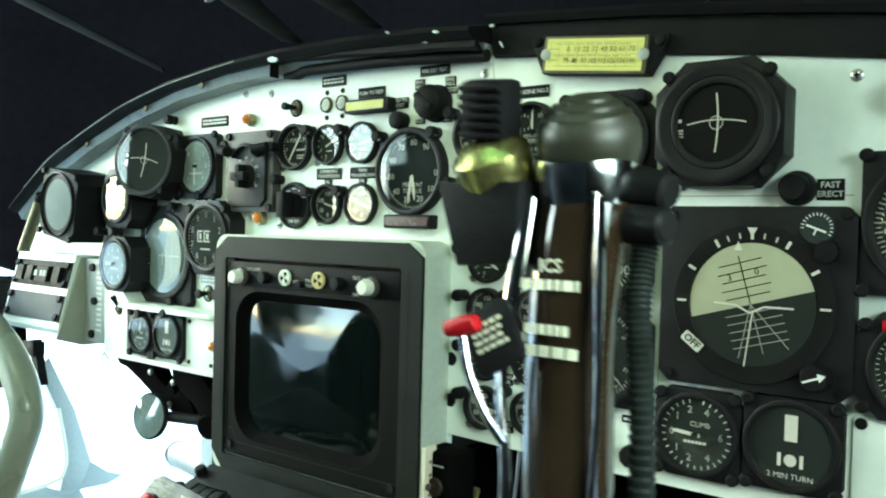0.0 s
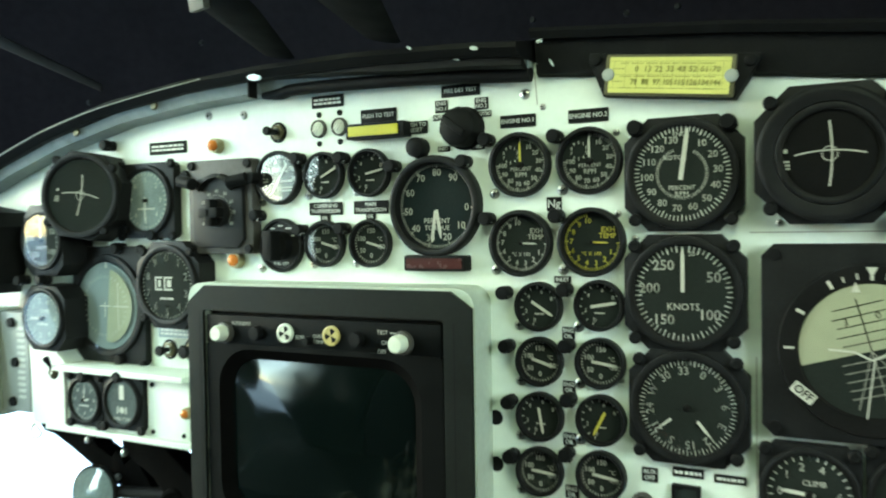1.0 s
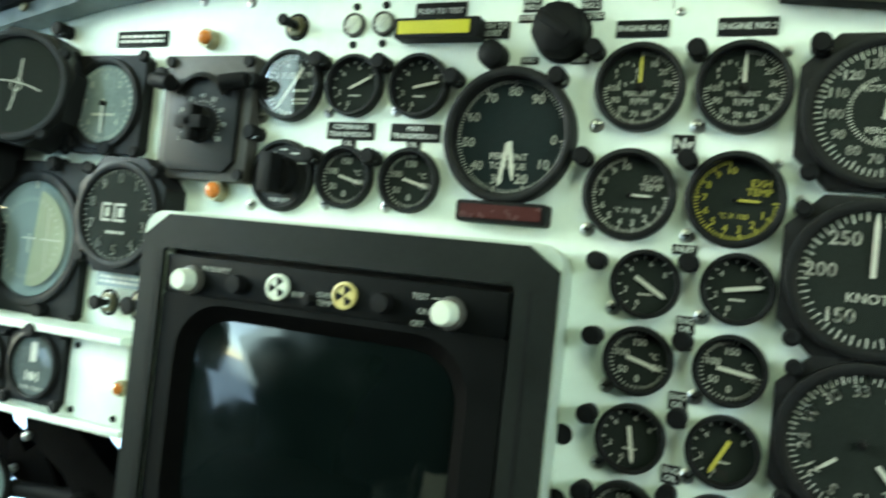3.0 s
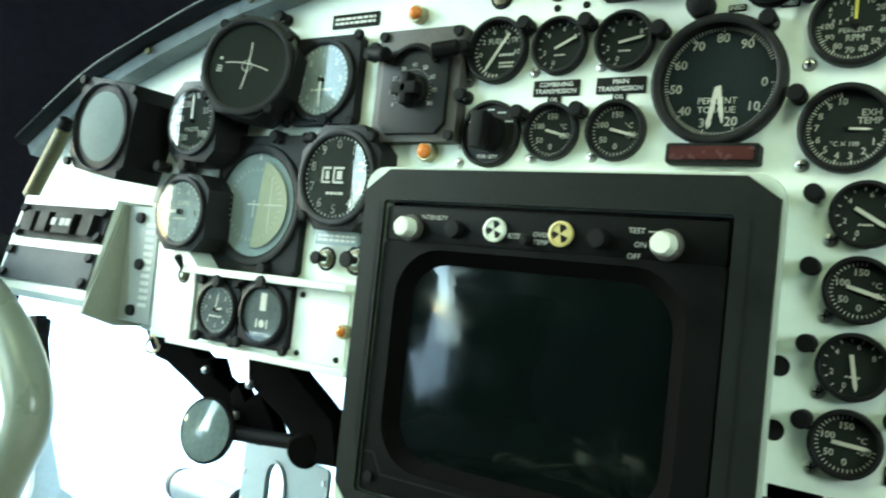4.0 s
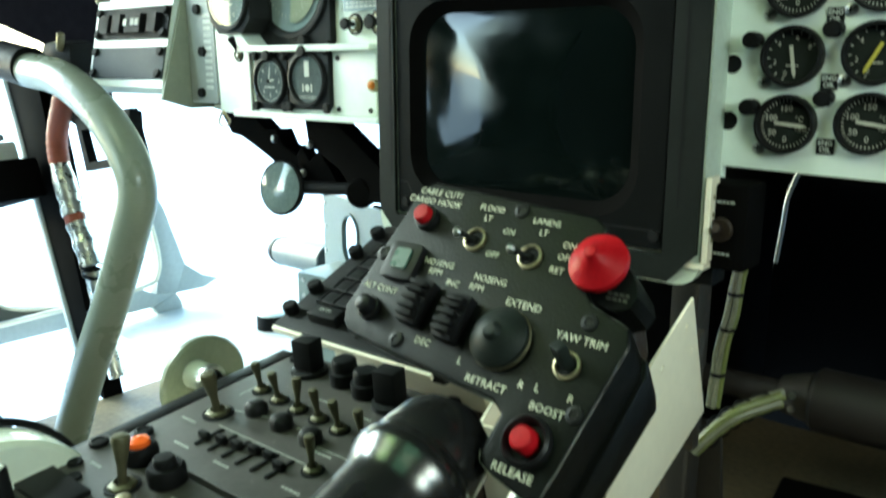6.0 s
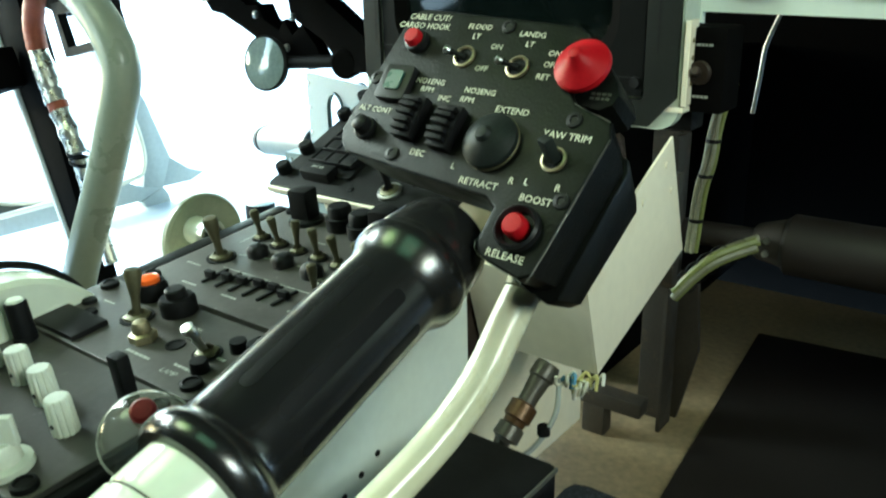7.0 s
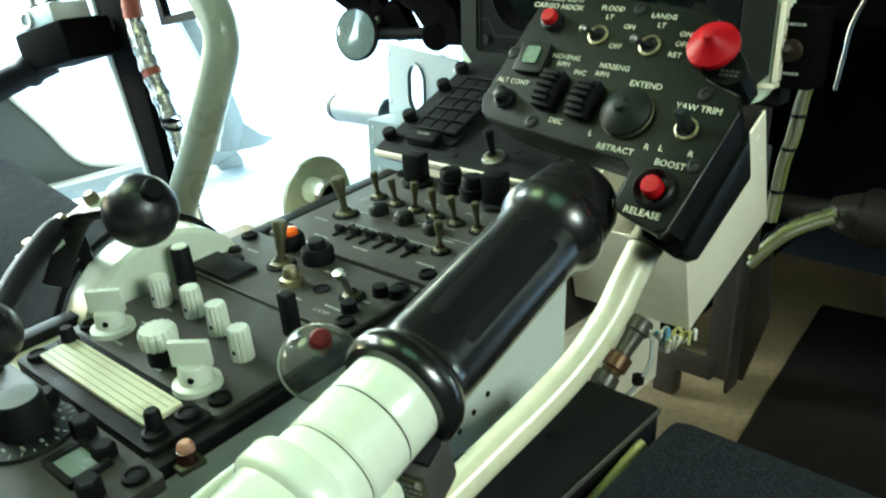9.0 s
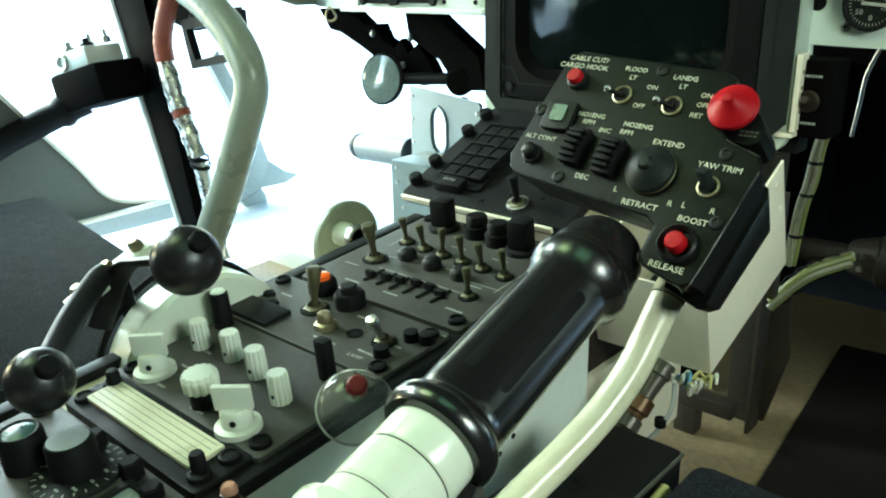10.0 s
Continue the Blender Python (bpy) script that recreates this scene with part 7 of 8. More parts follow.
part("stick", lathe(bmb(), [(0.0, -0.34), (0.0222, -0.34), (0.0222, -0.0665), (0.0216, -0.0655), (0.0205, -0.0650), (0.0205, -0.0445), (0.0201, -0.0440), (0.0196, -0.0430), (0.0201, -0.0420), (0.0205, -0.0415),
                           (0.0204, -0.0235), (0.0200, -0.0230), (0.0195, -0.0220), (0.0200, -0.0210), (0.0203, -0.0205), (0.0202, 0.0), (0.0, 0.0)], 52), PALE, cl, "pale green enamelled tube", m=GM)
for z in (-0.0430, -0.0220, -0.0655):
    part("ring_seam", lathe(bmb(), [(0.0196, z - 0.0005), (0.01985 if z > -0.06 else 0.0215, z), (0.0196, z + 0.0005)], 52), RUST, cl, "grimy joint line", m=GM)
part("side_rod", tube(bmb(), [(-0.398, -0.520, 0.272), (-0.394, -0.545, 0.272), (-0.389, -0.580, 0.268), (-0.384, -0.620, 0.262)], 0.0042, 12, 6), PALE, cl, "pale green rod along the tube")
part("clamp_collar", lathe(bmb(), [(0.0215, -0.0665), (0.0240, -0.0655), (0.0252, -0.0635), (0.0252, -0.0555), (0.0242, -0.0535), (0.0200, -0.0525)], 52), PALE, cl, "pale green clamp collar", m=GM)
# switch head
face = [(-0.0085, 0.004), (-0.0055, -0.003), (0.0, -0.0075), (0.085, -0.0175), (0.0905, -0.0215), (0.0885, -0.037), (0.0925, -0.0425), (0.113, -0.0485), (0.119, -0.0455),
        (0.1305, 0.015), (0.128, 0.0225), (0.110, 0.0290), (0.106, 0.034), (0.104, 0.062), (0.098, 0.066), (0.010, 0.0735), (0.003, 0.0700)]


def head_box(outline, depth, shrink, bevel):
    """The switch box: its outline, drawn in towards the back."""
    bm = bmb()
    prism(bm, outline, -depth, 0.0, bevel, None, 3)
    for v in bm.verts:
        k = max(0.0, -v.co.z / depth)
        v.co.x += (0.075 - v.co.x) * shrink * k
        v.co.y += (0.012 - v.co.y) * shrink * k
    return bm


part("switch_box", head_box(face, 0.030, 0.10, 0.0022), HEADM, cl, "black switch box", m=HEAD)
for seg in (face[5:10], face[10:14]):
    b = bmb()
    cx, cy = 0.07, 0.012
    tube(b, [(x + (cx - x) * 0.012, y + (cy - y) * 0.012, -0.0004) for x, y in seg], lambda u: 0.00026 * (0.55 + 0.45 * math.sin(u * 25)), 6, 4)
    part("worn_edge", b, WORN_GLINT, cl, "paint worn off along the edge", m=HEAD)
lobe = [(0.0915, -0.041), (0.113, -0.0475), (0.118, -0.0445), (0.1295, 0.0155), (0.127, 0.0215), (0.110, 0.028), (0.0905, 0.02)]
b = bmb()
prism(b, lobe, -0.062, -0.0302, 0.0015)
for v in b.verts:
    v.co.x += (0.105 - v.co.x) * 0.10
    if v.co.z < -0.05:
        v.co.y += 0.008 if v.co.y < 0 else -0.004
        v.co.x -= 0.005
part("lower_housing", b, HEADM, cl, "black lower housing", m=HEAD)
b = bmb()
for s, x, y, sz in (("CABLE CUT/", 0.0165, 0.0675, 0.0031), ("CARGO HOOK", 0.0150, 0.0627, 0.0031), ("FLOOD", 0.0478, 0.0630, 0.0033), ("LT", 0.0478, 0.0580, 0.0033), ("LANDG", 0.0770, 0.0600, 0.0033), ("LT", 0.0775, 0.0550, 0.0033),
                     ("ON", 0.0610, 0.0530, 0.0033), ("OFF", 0.0575, 0.0415, 0.0033), ("ON", 0.0915, 0.0510, 0.0033), ("OFF", 0.0915, 0.0455, 0.0033), ("RET", 0.0900, 0.0395, 0.0033),
                     ("ALT CONT", 0.0075, 0.0160, 0.0034), ("NO1ENG", 0.0330, 0.0330, 0.0034), ("RPM", 0.0330, 0.0288, 0.0034), ("NO2ENG", 0.0620, 0.0300, 0.0034), ("RPM", 0.0570, 0.0255, 0.0034), ("INC", 0.0445, 0.0250, 0.0034),
                     ("DEC", 0.0425, -0.0030, 0.0036), ("EXTEND", 0.0820, 0.0222, 0.0037), ("RETRACT", 0.0795, -0.0125, 0.0038), ("L", 0.0640, -0.0065, 0.0036), ("R", 0.0945, -0.0090, 0.0036), ("L", 0.1015, -0.0085, 0.0036), ("R", 0.1160, -0.0090, 0.0036),
                     ("YAW TRIM", 0.1115, 0.0135, 0.0038), ("BOOST", 0.1085, -0.0155, 0.0038), ("RELEASE", 0.1045, -0.0405, 0.0040)):
    part("lettering", word(bmb(), s, x, y, sz * (1.0 if sz < 0.0032 else 0.82), 0.0004, turn=-2, wide=1.06, bold=0.00005), CARDINK, cl, "white engraved lettering", m=HEAD)


def on_head(name, prof, x, y, mat, label="", seg=22, squash=None, lean=(0, 0)):
    return part(name, lathe(bmb(), prof, seg, squash=squash), mat, cl, label, m=HEAD @ pose(x, y, 0) @ pose(0, 0, 0, lean[0], lean[1], 0))


on_head("button_ring", [(0.0060, 0), (0.0058, 0.003), (0.0045, 0.0034)], 0.0155, 0.0535, BEZEL)
on_head("button", [(0.0044, 0), (0.0042, 0.0062), (0.0036, 0.007), (0, 0.0072)], 0.0155, 0.0535, RED, "red push button")
on_head("button_ring", [(0.0098, 0), (0.0098, 0.003), (0.0086, 0.0042), (0.0078, 0.003), (0.007, 0.001)], 0.1062, -0.0285, BEZEL)
on_head("button", [(0.0050, 0), (0.0048, 0.0060), (0.004, 0.0070), (0, 0.0073)], 0.1062, -0.0285, RED, "red release button")
for x, y, lx in ((0.0458, 0.0471, -38), (0.0758, 0.0434, -38), (0.1097, 0.0028, -20)):
    on_head("switch_ring", [(0.0056, 0), (0.0055, 0.0012), (0.0046, 0.0015), (0.0041, 0.0006)], x, y, BRASS, "worn brass ring")
    on_head("switch_cup", [(0.0044, 0.0003), (0, 0.0005)], x, y, RUBBER)
    if x < 0.1:
        on_head("switch_lever", [(0.0019, 0), (0.0012, 0.003), (0.0013, 0.0075), (0, 0.0078)], x, y, BEZEL, "dark switch lever", 14, None, (0, -52))
        on_head("switch_tip", [(0, 0.0068), (0.0016, 0.0074), (0.0021, 0.0088), (0.0016, 0.0102), (0, 0.0108)], x, y, STEEL, "polished ball tip", 14, None, (0, -52))
    else:
        part("switch_lever", box(bmb(), (0, 0, 0.0055), (0.0058, 0.0046, 0.011), 0.0008), CONEM, cl, "square black switch lever", m=HEAD @ pose(x, y, 0) @ pose(0, 0, 0, -18, -16, -20))
part("indicator", prism(bmb(), rounded(0.018, 0.018, 0.002, 2), 0.0, 0.0035, 0.0006), BEZEL, cl, "square indicator", m=HEAD @ pose(0.0145, 0.0300, 0))
part("indicator_lens", prism(bmb(), rounded(0.009, 0.010, 0.0015, 2), 0.0036, 0.0046), GREENLENS, cl, "dull green lens", m=HEAD @ pose(0.0145, 0.0305, 0))
on_head("button_ring", [(0.0058, 0), (0.0056, 0.002), (0.0046, 0.0024)], 0.0070, 0.0054, BEZEL)
on_head("button", [(0.0042, 0), (0.0040, 0.0065), (0.0032, 0.0072), (0, 0.0074)], 0.0070, 0.0058, BEZEL, "black push button")
for x, y in ((0.0330, 0.0125), (0.0545, 0.0095)):
    b = bmb()
    box(b, (0, 0, 0.0035), (0.0145, 0.026, 0.007), 0.0015)
    for k in range(5):
        a = radians(-50 + 25 * k)
        box(b, (0, 0.0115 * math.sin(a), 0.0060 + 0.0045 * math.cos(a)), (0.0115, 0.0026, 0.0045), 0.0006)
    part("trim_wheel", b, RUBBER, cl, "ribbed black thumb switch", m=HEAD @ pose(x, y, 0, 0, 0, -4) @ Matrix.Scale(0.8, 4))
on_head("cone_switch_base", [(0.0130, 0), (0.0131, 0.0007), (0.0126, 0.0011)], 0.0785, 0.0064, OLIVE, "thin olive ring under the cone", seg=36)
on_head("cone_switch", [(0.0128, 0.0018), (0.0126, 0.0036), (0.0100, 0.0060), (0.0062, 0.0080), (0.0040, 0.0087), (0.0034, 0.0099), (0.0025, 0.0108), (0, 0.0111)], 0.0785, 0.0064, CONEM, "black stepped cone switch", 32)
for x, y in ((0.0628, 0.0640), (0.1120, 0.0212), (0.1195, -0.0140), (0.0285, -0.0050), (0.0, 0.0330)):
    on_head("head_screw", [(0.0036, 0), (0.0034, 0.0009), (0.0018, 0.0012), (0.0014, 0.0006), (0, 0.0006)], x, y, BEZEL, seg=14)
b = bmb()
prism(b, [(0.094, 0.033), (0.118, 0.029), (0.1235, 0.032), (0.1245, 0.037), (0.122, 0.043), (0.116, 0.049), (0.100, 0.054), (0.092, 0.052)], -0.024, -0.004, 0.002)
for v in b.verts:
    v.co += Vector((noise.noise(v.co * 120), noise.noise(v.co * 120 + Vector((3, 0, 0))), 0)) * 0.001
part("guard_bracket", b, HEADM, cl, "worn black guard bracket", m=HEAD)
b = bmb()
bars(b, 0.1170, 0.0350, 0.009, 0.0042, 2, 0.0, 5)
part("guard_lettering", b, WORN_GLINT, cl, m=HEAD @ pose(0, 0, -0.0036))
on_head("cone_cap", [(0.0005, 0.0), (0.0112, 0.0), (0.0122, 0.0012), (0.0120, 0.0036), (0.0080, 0.0066), (0.0034, 0.0096), (0.0024, 0.0122), (0, 0.0127)], 0.1075, 0.0450, RED, "red plastic cone cap", 36)
b = bmb()
tube(b, [(-0.3440, -0.308, 0.319), (-0.3450, -0.322, 0.305), (-0.3455, -0.334, 0.293), (-0.3460, -0.344, 0.2825), (-0.3480, -0.355, 0.2715), (-0.3515, -0.371, 0.2590), (-0.3565, -0.394, 0.2465), (-0.3645, -0.430, 0.2297), (-0.3840, -0.520, 0.1870), (-0.4100, -0.64, 0.130)], 0.0086, 22, 8)
tb = thing("friction_tube", Matrix.Identity(4), "glossy pale green bent tube under the collective lever", "tube")
part("tube_body", b, TUBEM, tb)
part("end_ferrule", cyl(bmb(), (-0.3438, -0.3055, 0.3215), (-0.3448, -0.319, 0.308), 0.0092, seg=20, chamfer=0.001), OLIVE, tb, "worn olive ferrule")
t = thing("mount_block", Matrix.Translation((-0.3435, -0.488, 0.266)) @ pose(0, 0, 0, 18, 0, 14), "worn dark clamp block on the collective with a lettered plate", "clamp")
part("block", box(bmb(), (0, 0.004, 0), (0.010, 0.022, 0.026), 0.002), CONSOLE, t)
part("lug", box(bmb(), (-0.006, -0.022, 0.004), (0.012, 0.020, 0.028), 0.004), PALE, t, "pale green lug")
part("ear", box(bmb(), (0.0, 0.004, 0.0135), (0.009, 0.012, 0.004), 0.001), BEZEL, t)
part("tag_plate", box(bmb(), (0.0, -0.0076, 0.000), (0.0090, 0.0012, 0.022), 0.0004), OLIVE, t, "grey-olive lettered plate")
b = bmb()
bars(b, 0, 0.003, 0.008, 0.014, 4, 0.0, 8)
part("tag_print", b, FADED, t, m=pose(0, -0.0084, 0.000, 90))
for x, z in ((0.003, 0.010), (-0.003, -0.007)):
    part("bolt", lathe(bmb(), [(0.0032, 0), (0.003, 0.002), (0, 0.0024)], 6), STEEL, t, m=pose(x, -0.0083, z, 90) @ Matrix.Scale(0.5, 4))
part("side_bolt", lathe(bmb(), [(0.0048, 0), (0.0045, 0.004), (0, 0.0045)], 6), BRASS, t, "brass bolt", m=pose(0.0, -0.022, 0.008, 0, 90, 0))

# boots and wires under the switch head
t = thing("grip_boot", Matrix.Translation((-0.376, -0.338, 0.338)), "torn black rubber boot on the lever", "boot")
b = bmb()
lathe(b, [(0.010, -0.012), (0.0125, -0.006), (0.0115, 0.0), (0.0125, 0.005), (0.0, 0.010)], 24, gq)
for v in b.verts:
    v.co += Vector((noise.noise(v.co * 90), noise.noise(v.co * 90 + Vector((5, 0, 0))), noise.noise(v.co * 90 + Vector((0, 7, 0))))) * 0.003
part("boot_rubber", b, RUBBER, t)

# white bracket ahead of the console
t = thing("console_bracket", Matrix.Identity(4), "cream folded metal bracket ahead of the console", "bracket")
b = bmb()
prism(b, [(-0.184, 0.199), (-0.203, 0.264), (-0.147, 0.307), (-0.088, 0.336), (-0.055, 0.246)], -0.3738, -0.372, 0.0004, YZ)
part("bracket_sheet", b, CREAM, t)
part("front_flange", prism(bmb(), [(-0.1842, 0.199), (-0.1815, 0.199), (-0.2005, 0.265), (-0.2032, 0.265)], -0.464, -0.3739, 0.0, YZ), CREAM, t, "cream front flange")
part("inner_sheet", prism(bmb(), [(-0.180, 0.200), (-0.199, 0.262), (-0.150, 0.300), (-0.094, 0.325), (-0.066, 0.246)], -0.462, -0.460, 0.0, YZ), CREAM, t, "cream inner sheet")
for y, z in ((-0.096, 0.318), (-0.084, 0.298), (-0.130, 0.300)):
    part("rivet", lathe(bmb(), [(0.0028, 0), (0.0024, 0.001), (0, 0.0014)], 10), CREAM, t, m=pose(-0.3722, y, z, 0, 90, 0))
t = thing("rubber_boot", Matrix.Identity(4), "worn brown-black rubber boot on the cream bracket", "boot")
b = bmb()
box(b, (-0.402, -0.158, 0.322), (0.046, 0.040, 0.046), 0.006)
bmesh.ops.subdivide_edges(b, edges=list(b.edges), cuts=3, use_grid_fill=True)
for v in b.verts:
    v.co += Vector((noise.noise(v.co * 55), noise.noise(v.co * 55 + Vector((4, 0, 0))), noise.noise(v.co * 55 + Vector((0, 6, 0))))) * 0.006
part("boot_body", b, BOOTM, t)
for x, z in ((-0.410, 0.338), (-0.394, 0.332), (-0.386, 0.345)):
    part("fitting", lathe(bmb(), [(0.005, 0), (0.0048, 0.008), (0.003, 0.010), (0, 0.0105)], 8), RUST, t, m=pose(x, -0.184, z, 80, 0, 20))
t = thing("angle_bracket", Matrix.Identity(4), "rusty brown angle irons at the foot of the console", "bracket")
b = bmb()
box(b, (-0.450, 0.102, 0.15), (0.034, 0.004, 0.30), 0.001)
box(b, (-0.434, 0.090, 0.15), (0.004, 0.028, 0.30), 0.001)
part("upright", b, RUST, t)
part("back_plate", prism(bmb(), [(-0.470, 0.0), (-0.430, 0.0), (-0.412, 0.080), (-0.418, 0.160), (-0.470, 0.160)], -0.118, -0.112, 0.001, pose(0, 0, 0, 90, 0, 0)), RUST, t, "rusty brown gusset plate")
part("foot_iron", box(bmb(), (-0.470, 0.048, 0.0395), (0.066, 0.020, 0.016), 0.002), RUST, t)
part("foot_lug", box(bmb(), (-0.486, 0.047, 0.016), (0.024, 0.018, 0.032), 0.002), RUST, t)
part("flange_iron", box(bmb(), (-0.391, -0.045, 0.255), (0.022, 0.012, 0.09), 0.002), RUST, t)
for y, z in ((0.10, 0.20), (0.102, 0.13), (0.10, 0.05)):
    part("bolt", lathe(bmb(), [(0.0055, 0), (0.0052, 0.003), (0.003, 0.005), (0, 0.0052)], 8), RUST, t, m=pose(-0.438, y, z, 0, 90, 0))
for A0, A1, k in ((Vector((-0.400, -0.198, 0.204)), Vector((-0.408, -0.238, 0.166)), 1.0), (Vector((-0.420, -0.215, 0.160)), Vector((-0.414, -0.248, 0.140)), 0.8)):
    t = thing("connector", Matrix.Identity(4), "grey-brown ribbed cable connector beside the console", "connector", "cable connectors")
    aq = Matrix.Translation(A0) @ (A1 - A0).to_track_quat("Z", "Y").to_matrix().to_4x4() @ Matrix.Scale(0.72 * k, 4)
    part("connector_shell", lathe(bmb(), [(0.0, 0), (0.011, 0), (0.012, 0.004), (0.012, 0.014), (0.010, 0.016), (0.0085, 0.032), (0.0085, 0.042)], 24, aq), CONNM, t)
    part("coupling_ring", lathe(bmb(), [(0.0085, 0.040), (0.0125, 0.042), (0.0125, 0.056), (0.010, 0.058), (0.009, 0.064)], 28, aq, squash=knurl(14, 0.02)), COPPERM, t, "ribbed coppery coupling ring")
    part("back_shell", lathe(bmb(), [(0.009, 0.062), (0.012, 0.064), (0.0125, 0.076), (0, 0.080)], 24, aq), CONNM, t)
t = thing("cable", Matrix.Identity(4), "thin grey cable looped beside the connector", "cable")
b = bmb()
tube(b, [(-0.392, -0.198, 0.196), (-0.386, -0.214, 0.178), (-0.396, -0.228, 0.156), (-0.414, -0.236, 0.146)], 0.0018, 8, 6)
part("cable_sheath", b, FRAMEM, t)
part("cable_clip", lathe(bmb(), [(0.0042, -0.003), (0.0042, 0.003), (0, 0.003)], 12, Matrix.Translation((-0.390, -0.220, 0.170))), RUBBER, t, "black clip")
rw = random.Random(12)
for k, mt in enumerate((WIREW, WIREB, WIREW, WIREB, WIREY, WIREW, WIREY, WIREW, WIREY, WIREW, WIREY, WIREW)):
    t = thing("wire", Matrix.Identity(4), ("white", "yellow", "blue")[(WIREW, WIREY, WIREB).index(mt)] + " insulated wire bunched under the bracket", "wire", "bunched wires")
    c = Vector((-0.390 + 0.0019 * k, -0.196 + rw.uniform(-0.004, 0.004), 0.1950 + rw.uniform(-0.004, 0.004)))
    b = bmb()
    q = rw.uniform(0, 6.28)
    tube(b, [c + Vector((0.0055 * math.cos(q + 0.8 * j), 0.005 * math.sin(q * 2 + j), 0.0050 * math.sin(q + 1.7 * j) + rw.uniform(-0.001, 0.001))) for j in range(5)], 0.0012, 8, 5)
    part("wire_strand", b, mt, t)

# pale nose floor under the chin window
nf = tagged(new("nose_floor"), "pale painted nose floor by the chin window", "floor", kind="structure")
part("floor_plate", box(bmb(), (-1.18, 0.30, 0.012), (0.80, 0.42, 0.04), 0.004), HULL, nf)

# ---------------------------------------------------------------- cable loom and dark fittings below the panel
t = thing("cable_loom", Matrix.Identity(4), "tied loom of pale wires running down beside the console", "cable")
LOOM = [(-0.372, 0.018, 0.358), (-0.380, 0.020, 0.330), (-0.384, 0.020, 0.295), (-0.389, 0.020, 0.270), (-0.394, 0.022, 0.217)]
for k in range(6):
    b = bmb()
    o = Vector((0.0034 * math.cos(k), 0.0034 * math.sin(k), 0))
    tube(b, [Vector(p) + o + Vector((0.002 * noise.noise(Vector(p) * 40 + o * 900), 0, 0)) for p in LOOM], 0.0022, 8, 8)
    part("strand", b, LOOMW if k % 3 else LOOMG, t)
for p in smooth_path(LOOM, 2)[1:-1:2]:
    b = bmb()
    lathe(b, [(0.0058, -0.0016), (0.0062, 0), (0.0058, 0.0016)], 16, Matrix.Translation(p))
    part("cable_tie", b, RUBBER, t, "black cable tie")
t = thing("cable_loom", Matrix.Identity(4), "tied loom of pale wires crossing to a brown pipe", "cable")
LOOM2 = [(-0.412, 0.040, 0.168), (-0.396, 0.046, 0.190), (-0.380, 0.056, 0.205), (-0.358, 0.080, 0.214)]
for k in range(5):
    b = bmb()
    o = Vector((0, 0.005 * math.cos(k * 1.2), 0.005 * math.sin(k * 1.2)))
    tube(b, [Vector(p) + o for p in LOOM2], 0.0034, 8, 8)
    part("strand", b, LOOMW if k % 2 else LOOMG, t)
for p in smooth_path(LOOM2, 2)[1:-1]:
    b = bmb()
    lathe(b, [(0.0098, -0.0018), (0.0102, 0), (0.0098, 0.0018)], 16, Matrix.Translation(p) @ pose(0, 0, 0, 90, 0, 30))
    part("cable_tie", b, RUBBER, t, "black cable tie")
t = thing("torque_pipe", Matrix.Identity(4), "brown pipe crossing the dark nose bay", "pipe")
b = bmb()
cyl(b, (-0.445, 0.105, 0.206), (-0.345, 0.105, 0.208), 0.0115, seg=20, chamfer=0.001)
part("pipe_end", b, BROWNP, t)
b = bmb()
cyl(b, (-0.340, 0.105, 0.210), (0.466, 0.105, 0.210), 0.027, seg=28, chamfer=0.004)
part("pipe_body", b, BROWNP, t)
b = bmb()
cyl(b, (-0.366, 0.105, 0.208), (-0.338, 0.105, 0.210), 0.016, 0.022, seg=20, chamfer=0.002)
part("pipe_clamp", b, RUST, t, "brown clamp with bright bolts")
for dz in (-0.006, 0.006):
    part("bolt", lathe(bmb(), [(0.0032, 0), (0.003, 0.002), (0, 0.0025)], 8), STEEL, t, m=pose(-0.352, 0.086, 0.21 + dz, 90))
t = thing("switch_box", Matrix.Translation((-0.3765, -0.018, 0.373)), "black switch box with a worn round switch", "switch")
# black box, darkened further to hold the shade it sits in
part("box_body", box(bmb(), (0, 0, 0), (0.034, 0.036, 0.060), 0.003), NOSE, t)
b = bmb()
cyl(b, (0, -0.018, -0.001), (0, -0.022, -0.001), 0.0085, seg=22, chamfer=0.001)
cyl(b, (0, -0.021, -0.001), (0.001, -0.032, 0.002), 0.0024, 0.0032, seg=14, chamfer=0.0008)
part("switch", b, BOOTM, t, "worn bronze switch")
b = bmb()
bars(b, 0, 0.018, 0.016, 0.0032, 1, 0.0004, 2)
part("lettering", b, FADED, t, m=pose(0, -0.0182, 0, 90))
b = bmb()
bars(b, 0, -0.018, 0.014, 0.0032, 1, 0.0004, 3)
part("lettering", b, FADED, t, m=pose(0, -0.0182, 0, 90))
t = thing("pedal_arm", Matrix.Identity(4), "black pedal arm in the dark nose bay", "pedal")
b = bmb()
tube(b, [(-0.20, 0.40, 0.0), (-0.20, 0.34, 0.10), (-0.21, 0.28, 0.12)], 0.014, 12, 6)
part("arm", b, BEZEL, t)
b = bmb()
box(b, (-0.21, 0.26, 0.12), (0.11, 0.02, 0.07), 0.006)
part("pedal_plate", b, BEZEL, t)

# arms, lamp and bracket under the far side of the panel
t = thing("support_arm", Matrix.Identity(4), "black folded support arms under the panel", "bracket")
